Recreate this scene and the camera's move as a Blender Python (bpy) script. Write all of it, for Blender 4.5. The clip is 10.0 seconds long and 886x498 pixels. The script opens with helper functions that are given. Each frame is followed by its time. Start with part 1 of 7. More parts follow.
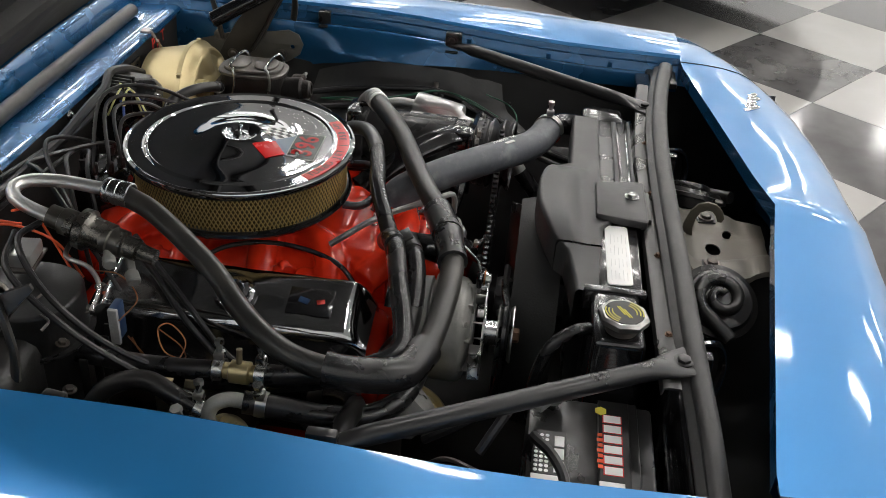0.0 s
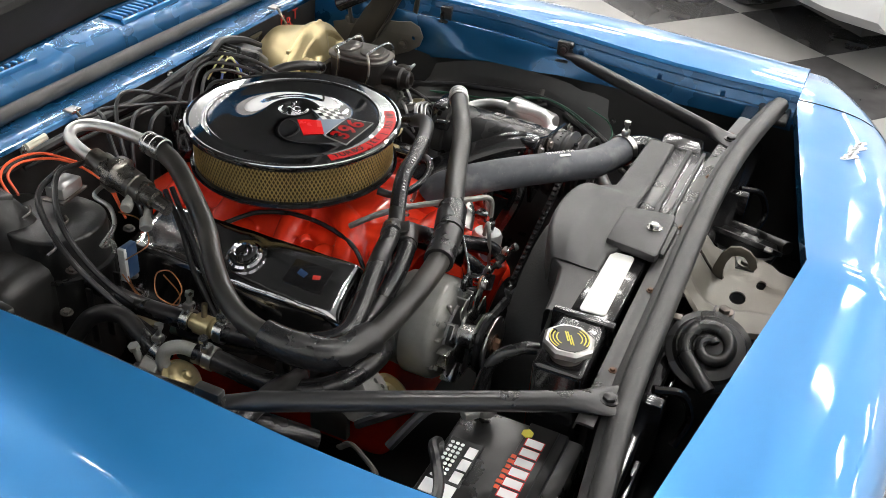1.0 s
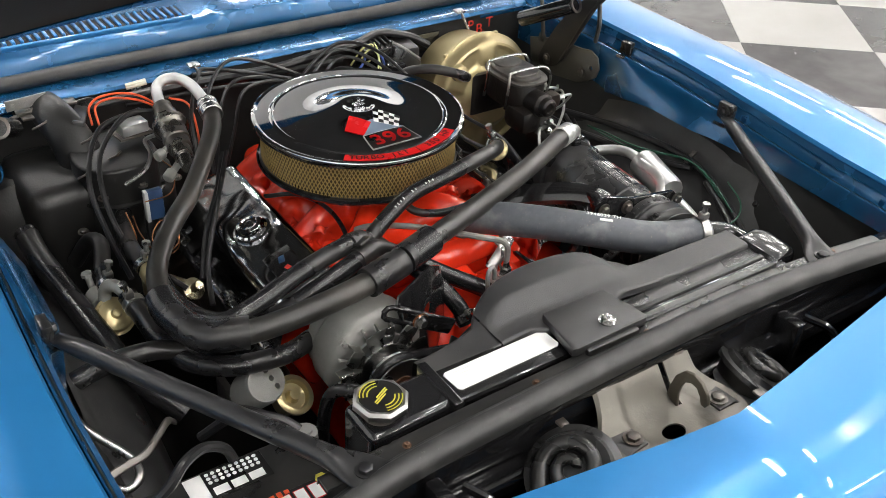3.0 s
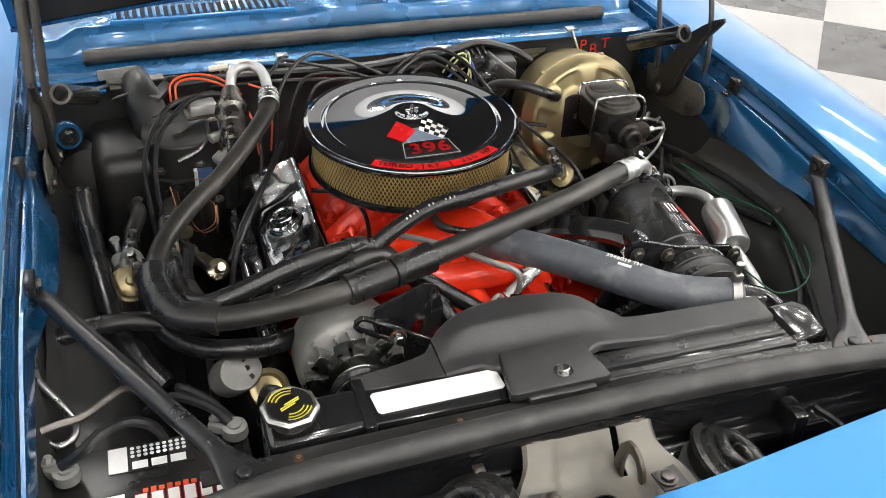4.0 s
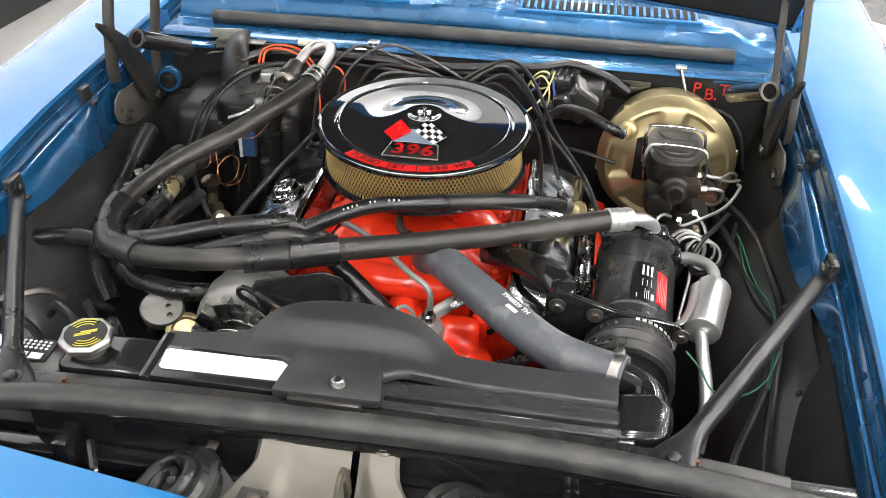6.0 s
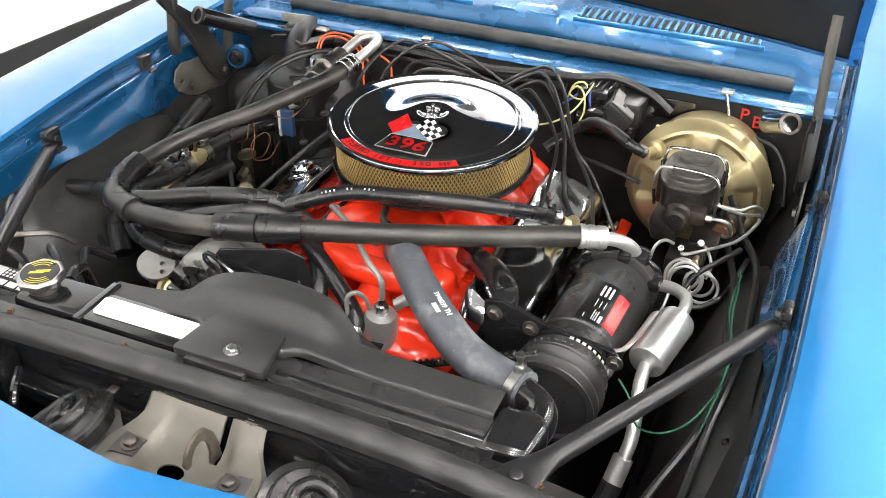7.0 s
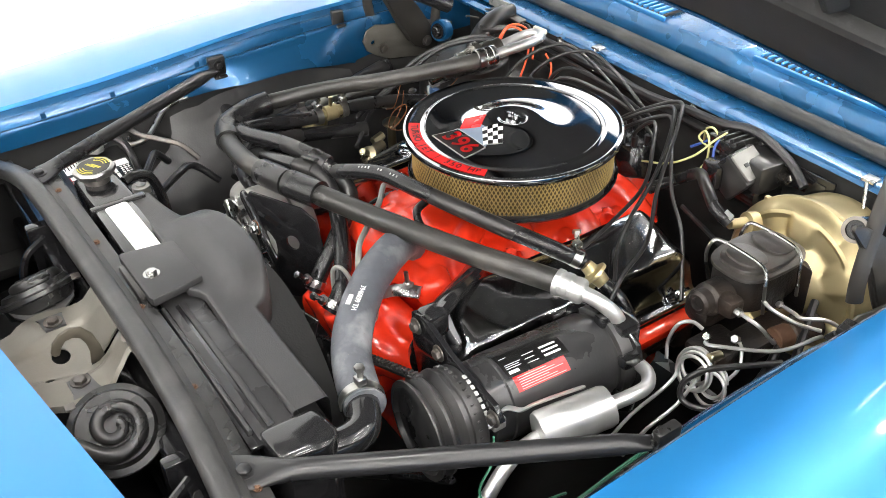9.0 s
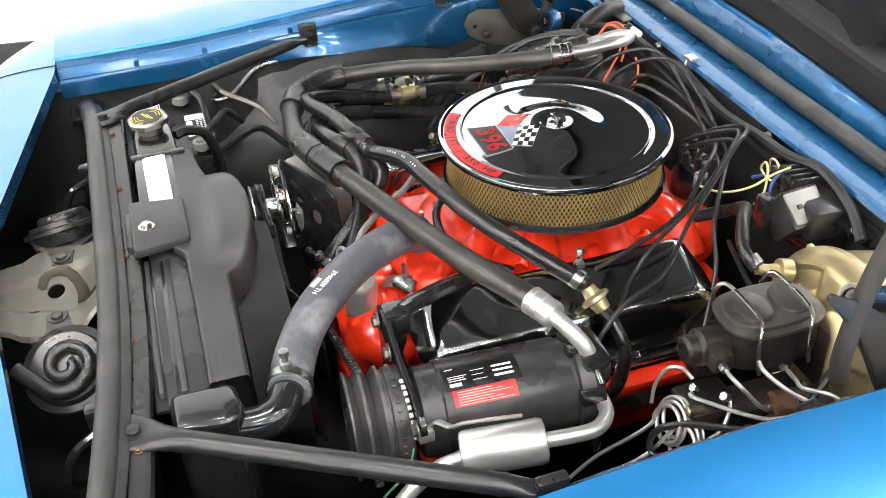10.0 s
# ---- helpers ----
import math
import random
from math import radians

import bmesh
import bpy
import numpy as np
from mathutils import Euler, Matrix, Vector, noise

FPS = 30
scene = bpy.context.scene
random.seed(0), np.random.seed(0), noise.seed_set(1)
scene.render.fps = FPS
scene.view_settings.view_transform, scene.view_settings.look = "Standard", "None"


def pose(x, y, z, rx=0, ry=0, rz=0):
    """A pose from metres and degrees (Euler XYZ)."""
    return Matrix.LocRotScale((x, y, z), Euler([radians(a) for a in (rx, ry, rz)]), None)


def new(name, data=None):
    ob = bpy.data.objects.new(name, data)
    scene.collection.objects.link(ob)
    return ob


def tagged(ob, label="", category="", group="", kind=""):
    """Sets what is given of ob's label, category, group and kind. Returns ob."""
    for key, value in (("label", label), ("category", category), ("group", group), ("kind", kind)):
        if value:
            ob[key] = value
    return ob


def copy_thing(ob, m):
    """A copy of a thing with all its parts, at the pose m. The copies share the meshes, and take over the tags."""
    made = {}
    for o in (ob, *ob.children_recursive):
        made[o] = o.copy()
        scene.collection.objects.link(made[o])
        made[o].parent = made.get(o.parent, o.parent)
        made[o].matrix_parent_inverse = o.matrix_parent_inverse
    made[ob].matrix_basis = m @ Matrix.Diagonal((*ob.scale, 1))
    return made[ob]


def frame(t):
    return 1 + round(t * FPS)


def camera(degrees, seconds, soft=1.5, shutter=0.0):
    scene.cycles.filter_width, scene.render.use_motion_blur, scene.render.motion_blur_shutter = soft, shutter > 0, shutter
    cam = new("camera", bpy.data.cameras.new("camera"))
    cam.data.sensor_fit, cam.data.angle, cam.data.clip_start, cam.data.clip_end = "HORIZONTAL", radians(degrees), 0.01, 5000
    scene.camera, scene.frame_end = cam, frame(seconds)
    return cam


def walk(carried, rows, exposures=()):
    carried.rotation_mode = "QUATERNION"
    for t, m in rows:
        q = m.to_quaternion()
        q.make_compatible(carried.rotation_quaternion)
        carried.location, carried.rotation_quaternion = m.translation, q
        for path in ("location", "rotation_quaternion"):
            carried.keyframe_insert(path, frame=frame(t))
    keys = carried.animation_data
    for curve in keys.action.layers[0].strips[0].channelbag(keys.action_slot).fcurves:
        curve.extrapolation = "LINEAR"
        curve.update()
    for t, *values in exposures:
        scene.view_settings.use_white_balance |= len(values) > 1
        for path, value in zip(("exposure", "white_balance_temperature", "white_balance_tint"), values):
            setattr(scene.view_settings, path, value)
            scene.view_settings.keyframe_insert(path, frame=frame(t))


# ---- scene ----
cam = camera(49.4, 10.0, soft=0.6)
PATH = [
    (0.0, -1.3256, -0.4426, 1.6195, 57.43, -3.586, -82.877),
    (0.5, -1.2917, -0.6272, 1.6298, 56.95, -3.528, -73.932),
    (1.0, -1.2335, -0.8049, 1.6388, 56.622, -3.473, -64.879),
    (1.5, -1.1374, -0.9663, 1.6474, 56.444, -3.053, -56.976),
    (2.0, -1.0125, -1.1013, 1.6539, 56.21, -2.767, -49.789),
    (3.5, -0.58, -1.3335, 1.6683, 55.234, -2.522, -25.788),
    (4.0, -0.4164, -1.381, 1.6701, 55.19, -2.089, -17.793),
    (4.5, -0.2622, -1.41, 1.6721, 55.161, -1.821, -11.529),
    (5.0, -0.1008, -1.4331, 1.6743, 55.123, -1.649, -5.111),
    (6.5, 0.4302, -1.3901, 1.6782, 55.141, -0.564, 16.679),
    (7.0, 0.6046, -1.3336, 1.6796, 55.133, -0.151, 23.804),
    (7.5, 0.7746, -1.2464, 1.6799, 55.04, 0.129, 31.185),
    (8.0, 0.9192, -1.1434, 1.6785, 54.913, 0.437, 39.799),
    (8.5, 1.0254, -1.0167, 1.6753, 54.91, 0.863, 48.382),
    (9.0, 1.1, -0.8583, 1.668, 54.782, 1.405, 55.955),
    (9.5, 1.1585, -0.7065, 1.66, 54.196, 1.605, 63.837),
    (10.0, 1.194, -0.5383, 1.6493, 54.094, 2.003, 72.111),
]
walk(cam, [(t, pose(*p)) for t, *p in PATH], [(0.0, -0.78), (1.0, -0.15), (2.0, -0.08), (4.5, 0.05), (6.5, 0.5), (8.0, 0.65), (10.0, 0.62)])

# world, lights
world = bpy.data.worlds.new("world")
scene.world = world
world.use_nodes = True
world.node_tree.nodes["Background"].inputs[0].default_value = (0.9, 0.95, 1.0, 1)
world.node_tree.nodes["Background"].inputs[1].default_value = 0.05
PANEL = 74.0


# materials
def mat(name, col, rough=0.5, metal=0.0, vary=0.15, scale=30.0, bump=0.0, bump_scale=200.0, coat=0.0, dirt=None, dirt_amount=0.4, emit=0.0, spec=0.5, specks=0.0, coat_rough=0.06):
    """Surface with grain at two scales: tone and gloss drift, fine relief, and patches of dirt in a second colour."""
    m = bpy.data.materials.new(name)
    m.use_nodes = True
    t = m.node_tree
    b = t.nodes["Principled BSDF"]
    b.inputs["Metallic"].default_value = metal
    b.inputs["Coat Weight"].default_value = coat
    b.inputs["Coat Roughness"].default_value = coat_rough
    b.inputs["Specular IOR Level"].default_value = spec
    co = t.nodes.new("ShaderNodeTexCoord")
    n1 = t.nodes.new("ShaderNodeTexNoise")
    n1.inputs["Scale"].default_value, n1.inputs["Detail"].default_value = scale, 6
    t.links.new(co.outputs["Object"], n1.inputs["Vector"])
    ramp = t.nodes.new("ShaderNodeMix")
    ramp.data_type = "RGBA"
    lo = [c * (1 - vary) for c in col]
    hi = [min(1, c * (1 + vary)) for c in col]
    ramp.inputs[6].default_value, ramp.inputs[7].default_value = (*lo, 1), (*hi, 1)
    t.links.new(n1.outputs["Fac"], ramp.inputs[0])
    out = ramp.outputs[2]
    n2 = t.nodes.new("ShaderNodeTexNoise")
    n2.inputs["Scale"].default_value, n2.inputs["Detail"].default_value = scale * 0.27, 8
    t.links.new(co.outputs["Object"], n2.inputs["Vector"])
    if dirt:
        cr = t.nodes.new("ShaderNodeValToRGB")
        cr.color_ramp.elements[0].position, cr.color_ramp.elements[1].position = 0.5, 0.72
        cr.color_ramp.elements[1].color = (dirt_amount, dirt_amount, dirt_amount, 1)
        t.links.new(n2.outputs["Fac"], cr.inputs[0])
        mix = t.nodes.new("ShaderNodeMix")
        mix.data_type = "RGBA"
        mix.inputs[7].default_value = (*dirt, 1)
        t.links.new(cr.outputs[0], mix.inputs[0])
        t.links.new(out, mix.inputs[6])
        out = mix.outputs[2]
    if specks:
        n3 = t.nodes.new("ShaderNodeTexNoise")
        n3.inputs["Scale"].default_value, n3.inputs["Detail"].default_value = 260, 2
        t.links.new(co.outputs["Object"], n3.inputs["Vector"])
        c3 = t.nodes.new("ShaderNodeValToRGB")
        c3.color_ramp.elements[0].position, c3.color_ramp.elements[1].position = 0.68, 0.74
        t.links.new(n3.outputs["Fac"], c3.inputs[0])
        m3 = t.nodes.new("ShaderNodeMix")
        m3.data_type = "RGBA"
        m3.inputs[7].default_value = (specks, specks * 0.97, specks * 0.92, 1)
        t.links.new(c3.outputs[0], m3.inputs[0])
        t.links.new(out, m3.inputs[6])
        out = m3.outputs[2]
    t.links.new(out, b.inputs["Base Color"])
    mr = t.nodes.new("ShaderNodeMapRange")
    mr.inputs[1].default_value, mr.inputs[2].default_value = 0.3, 0.7
    mr.inputs[3].default_value, mr.inputs[4].default_value = max(0.01, rough * 0.8), min(1, rough * 1.2)
    t.links.new(n2.outputs["Fac"], mr.inputs[0])
    t.links.new(mr.outputs[0], b.inputs["Roughness"])
    if bump:
        nb = t.nodes.new("ShaderNodeTexNoise")
        nb.inputs["Scale"].default_value, nb.inputs["Detail"].default_value = bump_scale, 4
        t.links.new(co.outputs["Object"], nb.inputs["Vector"])
        bp = t.nodes.new("ShaderNodeBump")
        bp.inputs["Strength"].default_value, bp.inputs["Distance"].default_value = bump, 0.002
        t.links.new(nb.outputs["Fac"], bp.inputs["Height"])
        t.links.new(bp.outputs["Normal"], b.inputs["Normal"])
    if emit:
        b.inputs["Emission Color"].default_value = (*col, 1)
        b.inputs["Emission Strength"].default_value = emit
    return m


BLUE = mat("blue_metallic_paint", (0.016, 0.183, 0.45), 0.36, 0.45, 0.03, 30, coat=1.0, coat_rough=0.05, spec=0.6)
# Same body paint, base darkened to stand for shade in the bay
BLUE_SHADED = mat("blue_paint_shaded", (0.007, 0.086, 0.215), 0.26, 0.5, 0.06, 40, coat=0.7, coat_rough=0.04)
BLACK_GLOSS = mat("black_gloss_paint", (0.011, 0.011, 0.012), 0.16, 0, 0.3, 30, 0.02, 60, coat=0.5, dirt=(0.03, 0.028, 0.025), dirt_amount=0.25)
BLACK_SATIN = mat("black_satin_paint", (0.015, 0.015, 0.015), 0.29, 0, 0.3, 40, 0.05, 120, dirt=(0.05, 0.045, 0.04), dirt_amount=0.35)
BRACE_BLACK = mat("satin_black_enamel", (0.014, 0.014, 0.015), 0.30, 0, 0.2, 12, 0.03, 260)
BLACK_MATT = mat("black_matt_paint", (0.012, 0.012, 0.012), 0.7, 0, 0.35, 20, 0.2, 300, dirt=(0.06, 0.055, 0.05), dirt_amount=0.3)
INNER = mat("undercoat_black", (0.025, 0.025, 0.0255), 0.34, 0, 0.3, 40, 0.10, 240, dirt=(0.060, 0.058, 0.056), dirt_amount=0.5, specks=0.04)
PLASTIC = mat("grained_black_plastic", (0.023, 0.023, 0.024), 0.40, 0, 0.25, 60, 0.25, 900, dirt=(0.075, 0.073, 0.07), dirt_amount=0.25, specks=0.04)
RUBBER = mat("black_rubber_hose", (0.011, 0.011, 0.012), 0.27, 0, 0.35, 40, 0.06, 500, dirt=(0.045, 0.042, 0.038), dirt_amount=0.4, specks=0.025)
RUBBER_TAN = mat("dusty_rubber_hose", (0.020, 0.0195, 0.018), 0.34, 0, 0.3, 40, 0.15, 500, dirt=(0.10, 0.09, 0.078), dirt_amount=0.5)
RUBBER_GREY = mat("grey_rubber_hose", (0.070, 0.076, 0.088), 0.5, 0, 0.3, 90, 0.1, 600, dirt=(0.25, 0.255, 0.265), dirt_amount=0.75, specks=0.13)
SEAL = mat("weathered_rubber_seal", (0.024, 0.024, 0.024), 0.44, 0, 0.3, 70, 0.2, 700, dirt=(0.095, 0.092, 0.088), dirt_amount=0.5, specks=0.06)
WIRE = mat("black_wire_sleeve", (0.012, 0.012, 0.013), 0.35, 0, 0.3, 60, dirt=(0.05, 0.05, 0.05), dirt_amount=0.3)
RED = mat("orange_red_engine_paint", (0.86, 0.040, 0.012), 0.22, 0, 0.12, 30, 0.5, 45, coat=0.5, dirt=(0.48, 0.018, 0.007), dirt_amount=0.4)
CHROME = mat("chrome", (0.62, 0.62, 0.64), 0.05, 1.0, 0.03, 20)
CHROME_DULL = mat("pitted_chrome", (0.48, 0.48, 0.49), 0.12, 1.0, 0.2, 30, 0.22, 28, dirt=(0.10, 0.09, 0.08), dirt_amount=0.5)
STEEL = mat("bright_steel", (0.46, 0.46, 0.45), 0.28, 1.0, 0.2, 60, 0.1, 400, dirt=(0.25, 0.22, 0.18), dirt_amount=0.4)
STEEL_DARK = mat("worn_dark_steel", (0.16, 0.15, 0.14), 0.42, 0.9, 0.3, 60, 0.15, 400, dirt=(0.12, 0.07, 0.04), dirt_amount=0.5)
ALU = mat("brushed_aluminium", (0.66, 0.66, 0.65), 0.36, 0.85, 0.08, 90, 0.06, 700)
CAST_ALU = mat("cast_aluminium", (0.27, 0.27, 0.255), 0.5, 0.4, 0.15, 50, 0.3, 500, dirt=(0.16, 0.15, 0.14), dirt_amount=0.4)
IRON = mat("dark_cast_iron", (0.016, 0.014, 0.013), 0.42, 0.35, 0.35, 40, 0.4, 260, dirt=(0.085, 0.052, 0.032), dirt_amount=0.5)
GOLD = mat("gold_zinc_plating", (0.50, 0.42, 0.235), 0.36, 0.78, 0.10, 10, 0.03, 100, dirt=(0.36, 0.27, 0.15), dirt_amount=0.4)
BRASS = mat("brass", (0.42, 0.37, 0.25), 0.3, 1.0, 0.2, 60)
COPPER = mat("copper", (0.36, 0.15, 0.07), 0.35, 1.0, 0.2, 80)
HOOK = mat("worn_olive_steel", (0.085, 0.075, 0.058), 0.45, 0.3, 0.25, 30, 0.1, 300, dirt=(0.13, 0.09, 0.055), dirt_amount=0.5)
STEEL_PAINT = mat("grey_painted_strap", (0.075, 0.075, 0.075), 0.5, 0.2, 0.25, 30, 0.1, 300)
BEIGE = mat("bare_phosphate_steel", (0.155, 0.145, 0.124), 0.42, 0.4, 0.2, 16, 0.1, 300, dirt=(0.10, 0.07, 0.045), dirt_amount=0.4)
RUST = mat("rusty_iron", (0.11, 0.055, 0.03), 0.7, 0.3, 0.4, 60, 0.4, 300)
WHITE = mat("white_label", (0.80, 0.80, 0.79), 0.45, 0, 0.03, 60)
DECAL_RED = mat("red_decal", (0.62, 0.012, 0.014), 0.3, 0, 0.05, 40)
DECAL_BLACK = mat("black_decal", (0.008, 0.008, 0.008), 0.3, 0, 0.1, 40)
DECAL_GREY = mat("grey_blue_decal", (0.16, 0.21, 0.28), 0.35, 0, 0.05, 40)
PRINT_FAINT = mat("faint_grey_print", (0.60, 0.60, 0.60), 0.6, 0, 0.1, 300)
PRINT = mat("grey_print", (0.42, 0.42, 0.41), 0.6, 0, 0.2, 300)
ALT_GREY = mat("dull_grey_casting", (0.26, 0.258, 0.245), 0.5, 0.2, 0.15, 50, 0.3, 500, dirt=(0.07, 0.065, 0.06), dirt_amount=0.4)
DUSTY = mat("dusty_black_moulding", (0.013, 0.0128, 0.0125), 0.38, 0, 0.3, 25, 0.12, 260, dirt=(0.032, 0.030, 0.028), dirt_amount=0.5)
HINGE = mat("dark_phosphate_steel", (0.034, 0.031, 0.027), 0.48, 0.3, 0.3, 30, 0.1, 300, dirt=(0.075, 0.066, 0.055), dirt_amount=0.4)
HINGE_PLATE = mat("olive_grey_steel", (0.10, 0.095, 0.082), 0.5, 0.3, 0.25, 30, 0.1, 300)
COMP_BLACK = mat("dusty_black_paint", (0.026, 0.026, 0.027), 0.30, 0, 0.25, 40, 0.08, 300, dirt=(0.075, 0.07, 0.066), dirt_amount=0.4)
CAST_DARK = mat("oily_cast_metal", (0.17, 0.16, 0.145), 0.28, 0.9, 0.3, 60, 0.3, 300, dirt=(0.05, 0.04, 0.03), dirt_amount=0.5)
YELLOW = mat("yellow_print", (0.52, 0.46, 0.05), 0.5, 0, 0.05, 40)
YELLOW_WIRE = mat("yellow_wire", (0.60, 0.58, 0.26), 0.45, 0, 0.1, 60)
WHITE_WIRE = mat("cream_wire", (0.66, 0.64, 0.52), 0.45, 0, 0.1, 60)
ORANGE_WIRE = mat("orange_wire", (0.75, 0.10, 0.03), 0.4, 0, 0.1, 60)
GREEN_WIRE = mat("green_wire", (0.015, 0.10, 0.055), 0.4, 0, 0.15, 60)
BLUE_WIRE = mat("blue_wire", (0.03, 0.07, 0.30), 0.4, 0, 0.15, 60)
BLUE_LABEL = mat("blue_capacitor_case", (0.02, 0.05, 0.12), 0.4, 0, 0.15, 40)
RED_PAINT = mat("red_paint_mark", (0.60, 0.03, 0.02), 0.5, 0, 0.2, 80)
FILTER = mat("oiled_filter_paper", (0.060, 0.040, 0.011), 0.75, 0, 0.3, 60, 0.3, 400, dirt=(0.12, 0.078, 0.02), dirt_amount=0.5)
MESH_METAL = mat("gilt_expanded_metal", (0.34, 0.24, 0.085), 0.42, 0.5, 0.2, 40, dirt=(0.15, 0.10, 0.04), dirt_amount=0.7)
# Near-black for open seams, and for shade painted in below the bay and vents
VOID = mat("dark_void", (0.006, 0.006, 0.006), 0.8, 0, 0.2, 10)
TILE_DARK = mat("charcoal_floor_tile", (0.075, 0.073, 0.074), 0.10, 0, 0.45, 9, 0.02, 60, dirt=(0.13, 0.127, 0.125), dirt_amount=0.6)
TILE_LIGHT = mat("light_grey_floor_tile", (0.34, 0.33, 0.32), 0.12, 0, 0.08, 7, 0.02, 60, dirt=(0.27, 0.26, 0.25), dirt_amount=0.5)
WALL = mat("white_wall_paint", (0.82, 0.83, 0.83), 0.6, 0, 0.03, 3, 0.05, 200)
CEIL = mat("ceiling_paint", (0.40, 0.40, 0.40), 0.8, 0, 0.05, 4)
BASE_BLACK = mat("black_vinyl_base", (0.02, 0.02, 0.02), 0.4, 0, 0.2, 10)
LAMP = mat("lamp_diffuser", (1.0, 0.97, 0.93), 0.5, 0, 0.0, 3, emit=PANEL)


# builders
ROOT = {}


def thing(name, at, label, category, group="", kind=""):
    ob = new(name)
    ob.empty_display_size = 0.05
    ob.location = at
    ROOT[ob.name] = Vector(at)
    return tagged(ob, label, category, group, kind)


def finish(name, bm, material, angle=38):
    bmesh.ops.recalc_face_normals(bm, faces=bm.faces)
    for f in bm.faces:
        f.smooth = True
    for e in bm.edges:
        if len(e.link_faces) == 2 and e.calc_face_angle(0) > radians(angle):
            e.smooth = False
    me = bpy.data.meshes.new(name)
    bm.to_mesh(me)
    bm.free()
    me.materials.append(material)
    return me


def part(name, bm, material, parent, label="", angle=38):
    """One mesh under a thing or under a part of it."""
    ob = new(name, None) if bm is None else None
    root = ROOT[parent.name]
    for v in bm.verts:
        v.co -= root
    me = finish(name, bm, material, angle)
    ob = new(name, me)
    ob.parent = parent
    ROOT[ob.name] = root
    return tagged(ob, label)


def B():
    return bmesh.new()


def box(bm, c, s, bevel=0.004, rot=None, seg=2):
    t = bmesh.new()
    bmesh.ops.create_cube(t, size=1)
    bmesh.ops.scale(t, vec=s, verts=t.verts)
    if bevel:
        bmesh.ops.bevel(t, geom=t.edges[:], offset=min(bevel, min(s) * 0.45), segments=seg, profile=0.5, affect="EDGES")
    m = Matrix.Translation(c) @ (Euler([radians(a) for a in rot]).to_matrix().to_4x4() if rot else Matrix())
    bmesh.ops.transform(t, matrix=m, verts=t.verts)
    return join(bm, t)


def join(bm, t):
    me = bpy.data.meshes.new("tmp")
    t.to_mesh(me)
    t.free()
    bm.from_mesh(me)
    bpy.data.meshes.remove(me)
    return bm


def frame_of(d):
    d = Vector(d).normalized()
    return d.to_track_quat("Z", "Y").to_matrix()


def lathe(bm, at, axis, profile, seg=32, squash=1.0):
    """Turns a profile of (radius, height) round an axis that starts at a place."""
    m = frame_of(axis)
    rings = []
    at = Vector(at)
    for r, h in profile:
        if r <= 1e-6:
            rings.append([bm.verts.new(at + m @ Vector((0, 0, h)))])
        else:
            rings.append([bm.verts.new(at + m @ Vector((r * math.cos(2 * math.pi * k / seg), squash * r * math.sin(2 * math.pi * k / seg), h))) for k in range(seg)])
    for a, b in zip(rings[:-1], rings[1:]):
        for k in range(seg):
            j = (k + 1) % seg
            if len(a) == 1 and len(b) > 1:
                bm.faces.new((a[0], b[k], b[j]))
            elif len(b) == 1 and len(a) > 1:
                bm.faces.new((a[k], a[j], b[0]))
            elif len(a) > 1:
                bm.faces.new((a[k], a[j], b[j], b[k]))
    return bm


def rod(bm, a, b, r, r2=None, seg=16, chamfer=0.0):
    a, b = Vector(a), Vector(b)
    r2 = r if r2 is None else r2
    L = (b - a).length
    c = chamfer
    prof = [(0, 0), (r - c, 0), (r, c), (r2, L - c), (r2 - c, L), (0, L)] if c else [(0, 0), (r, 0), (r2, L), (0, L)]
    return lathe(bm, a, b - a, prof, seg)


def glide(pts, n=8):
    """Catmull-Rom points through a few places."""
    P = [Vector(p) for p in pts]
    if len(P) == 2:
        return [P[0].lerp(P[1], k / n) for k in range(n + 1)]
    Q = [P[0] * 2 - P[1]] + P + [P[-1] * 2 - P[-2]]
    out = []
    for i in range(1, len(Q) - 2):
        a, b, c, d = Q[i - 1:i + 3]
        for k in range(n):
            s = k / n
            out.append(0.5 * ((2 * b) + (c - a) * s + (2 * a - 5 * b + 4 * c - d) * s * s + (3 * b - a - 3 * c + d) * s ** 3))
    out.append(P[-1])
    return out


def tube(bm, pts, r, n=8, seg=12, raw=False, flat=1.0, radii=None):
    """A round hose, pipe or wire along a smooth way; it may swell by radii along its length."""
    P = [Vector(p) for p in pts] if raw else glide(pts, n)
    up = None
    rings = []
    for i, p in enumerate(P):
        d = (P[min(i + 1, len(P) - 1)] - P[max(i - 1, 0)]).normalized()
        if up is None:
            up = d.orthogonal().normalized()
        up = (up - d * up.dot(d)).normalized()
        side = d.cross(up)
        rr = r if radii is None else r * radii(i / (len(P) - 1))
        rings.append([bm.verts.new(p + (up * math.cos(2 * math.pi * k / seg) + side * math.sin(2 * math.pi * k / seg) * flat) * rr) for k in range(seg)])
    for a, b in zip(rings[:-1], rings[1:]):
        for k in range(seg):
            bm.faces.new((a[k], a[(k + 1) % seg], b[(k + 1) % seg], b[k]))
    bm.faces.new(rings[0][::-1])
    bm.faces.new(rings[-1])
    return bm


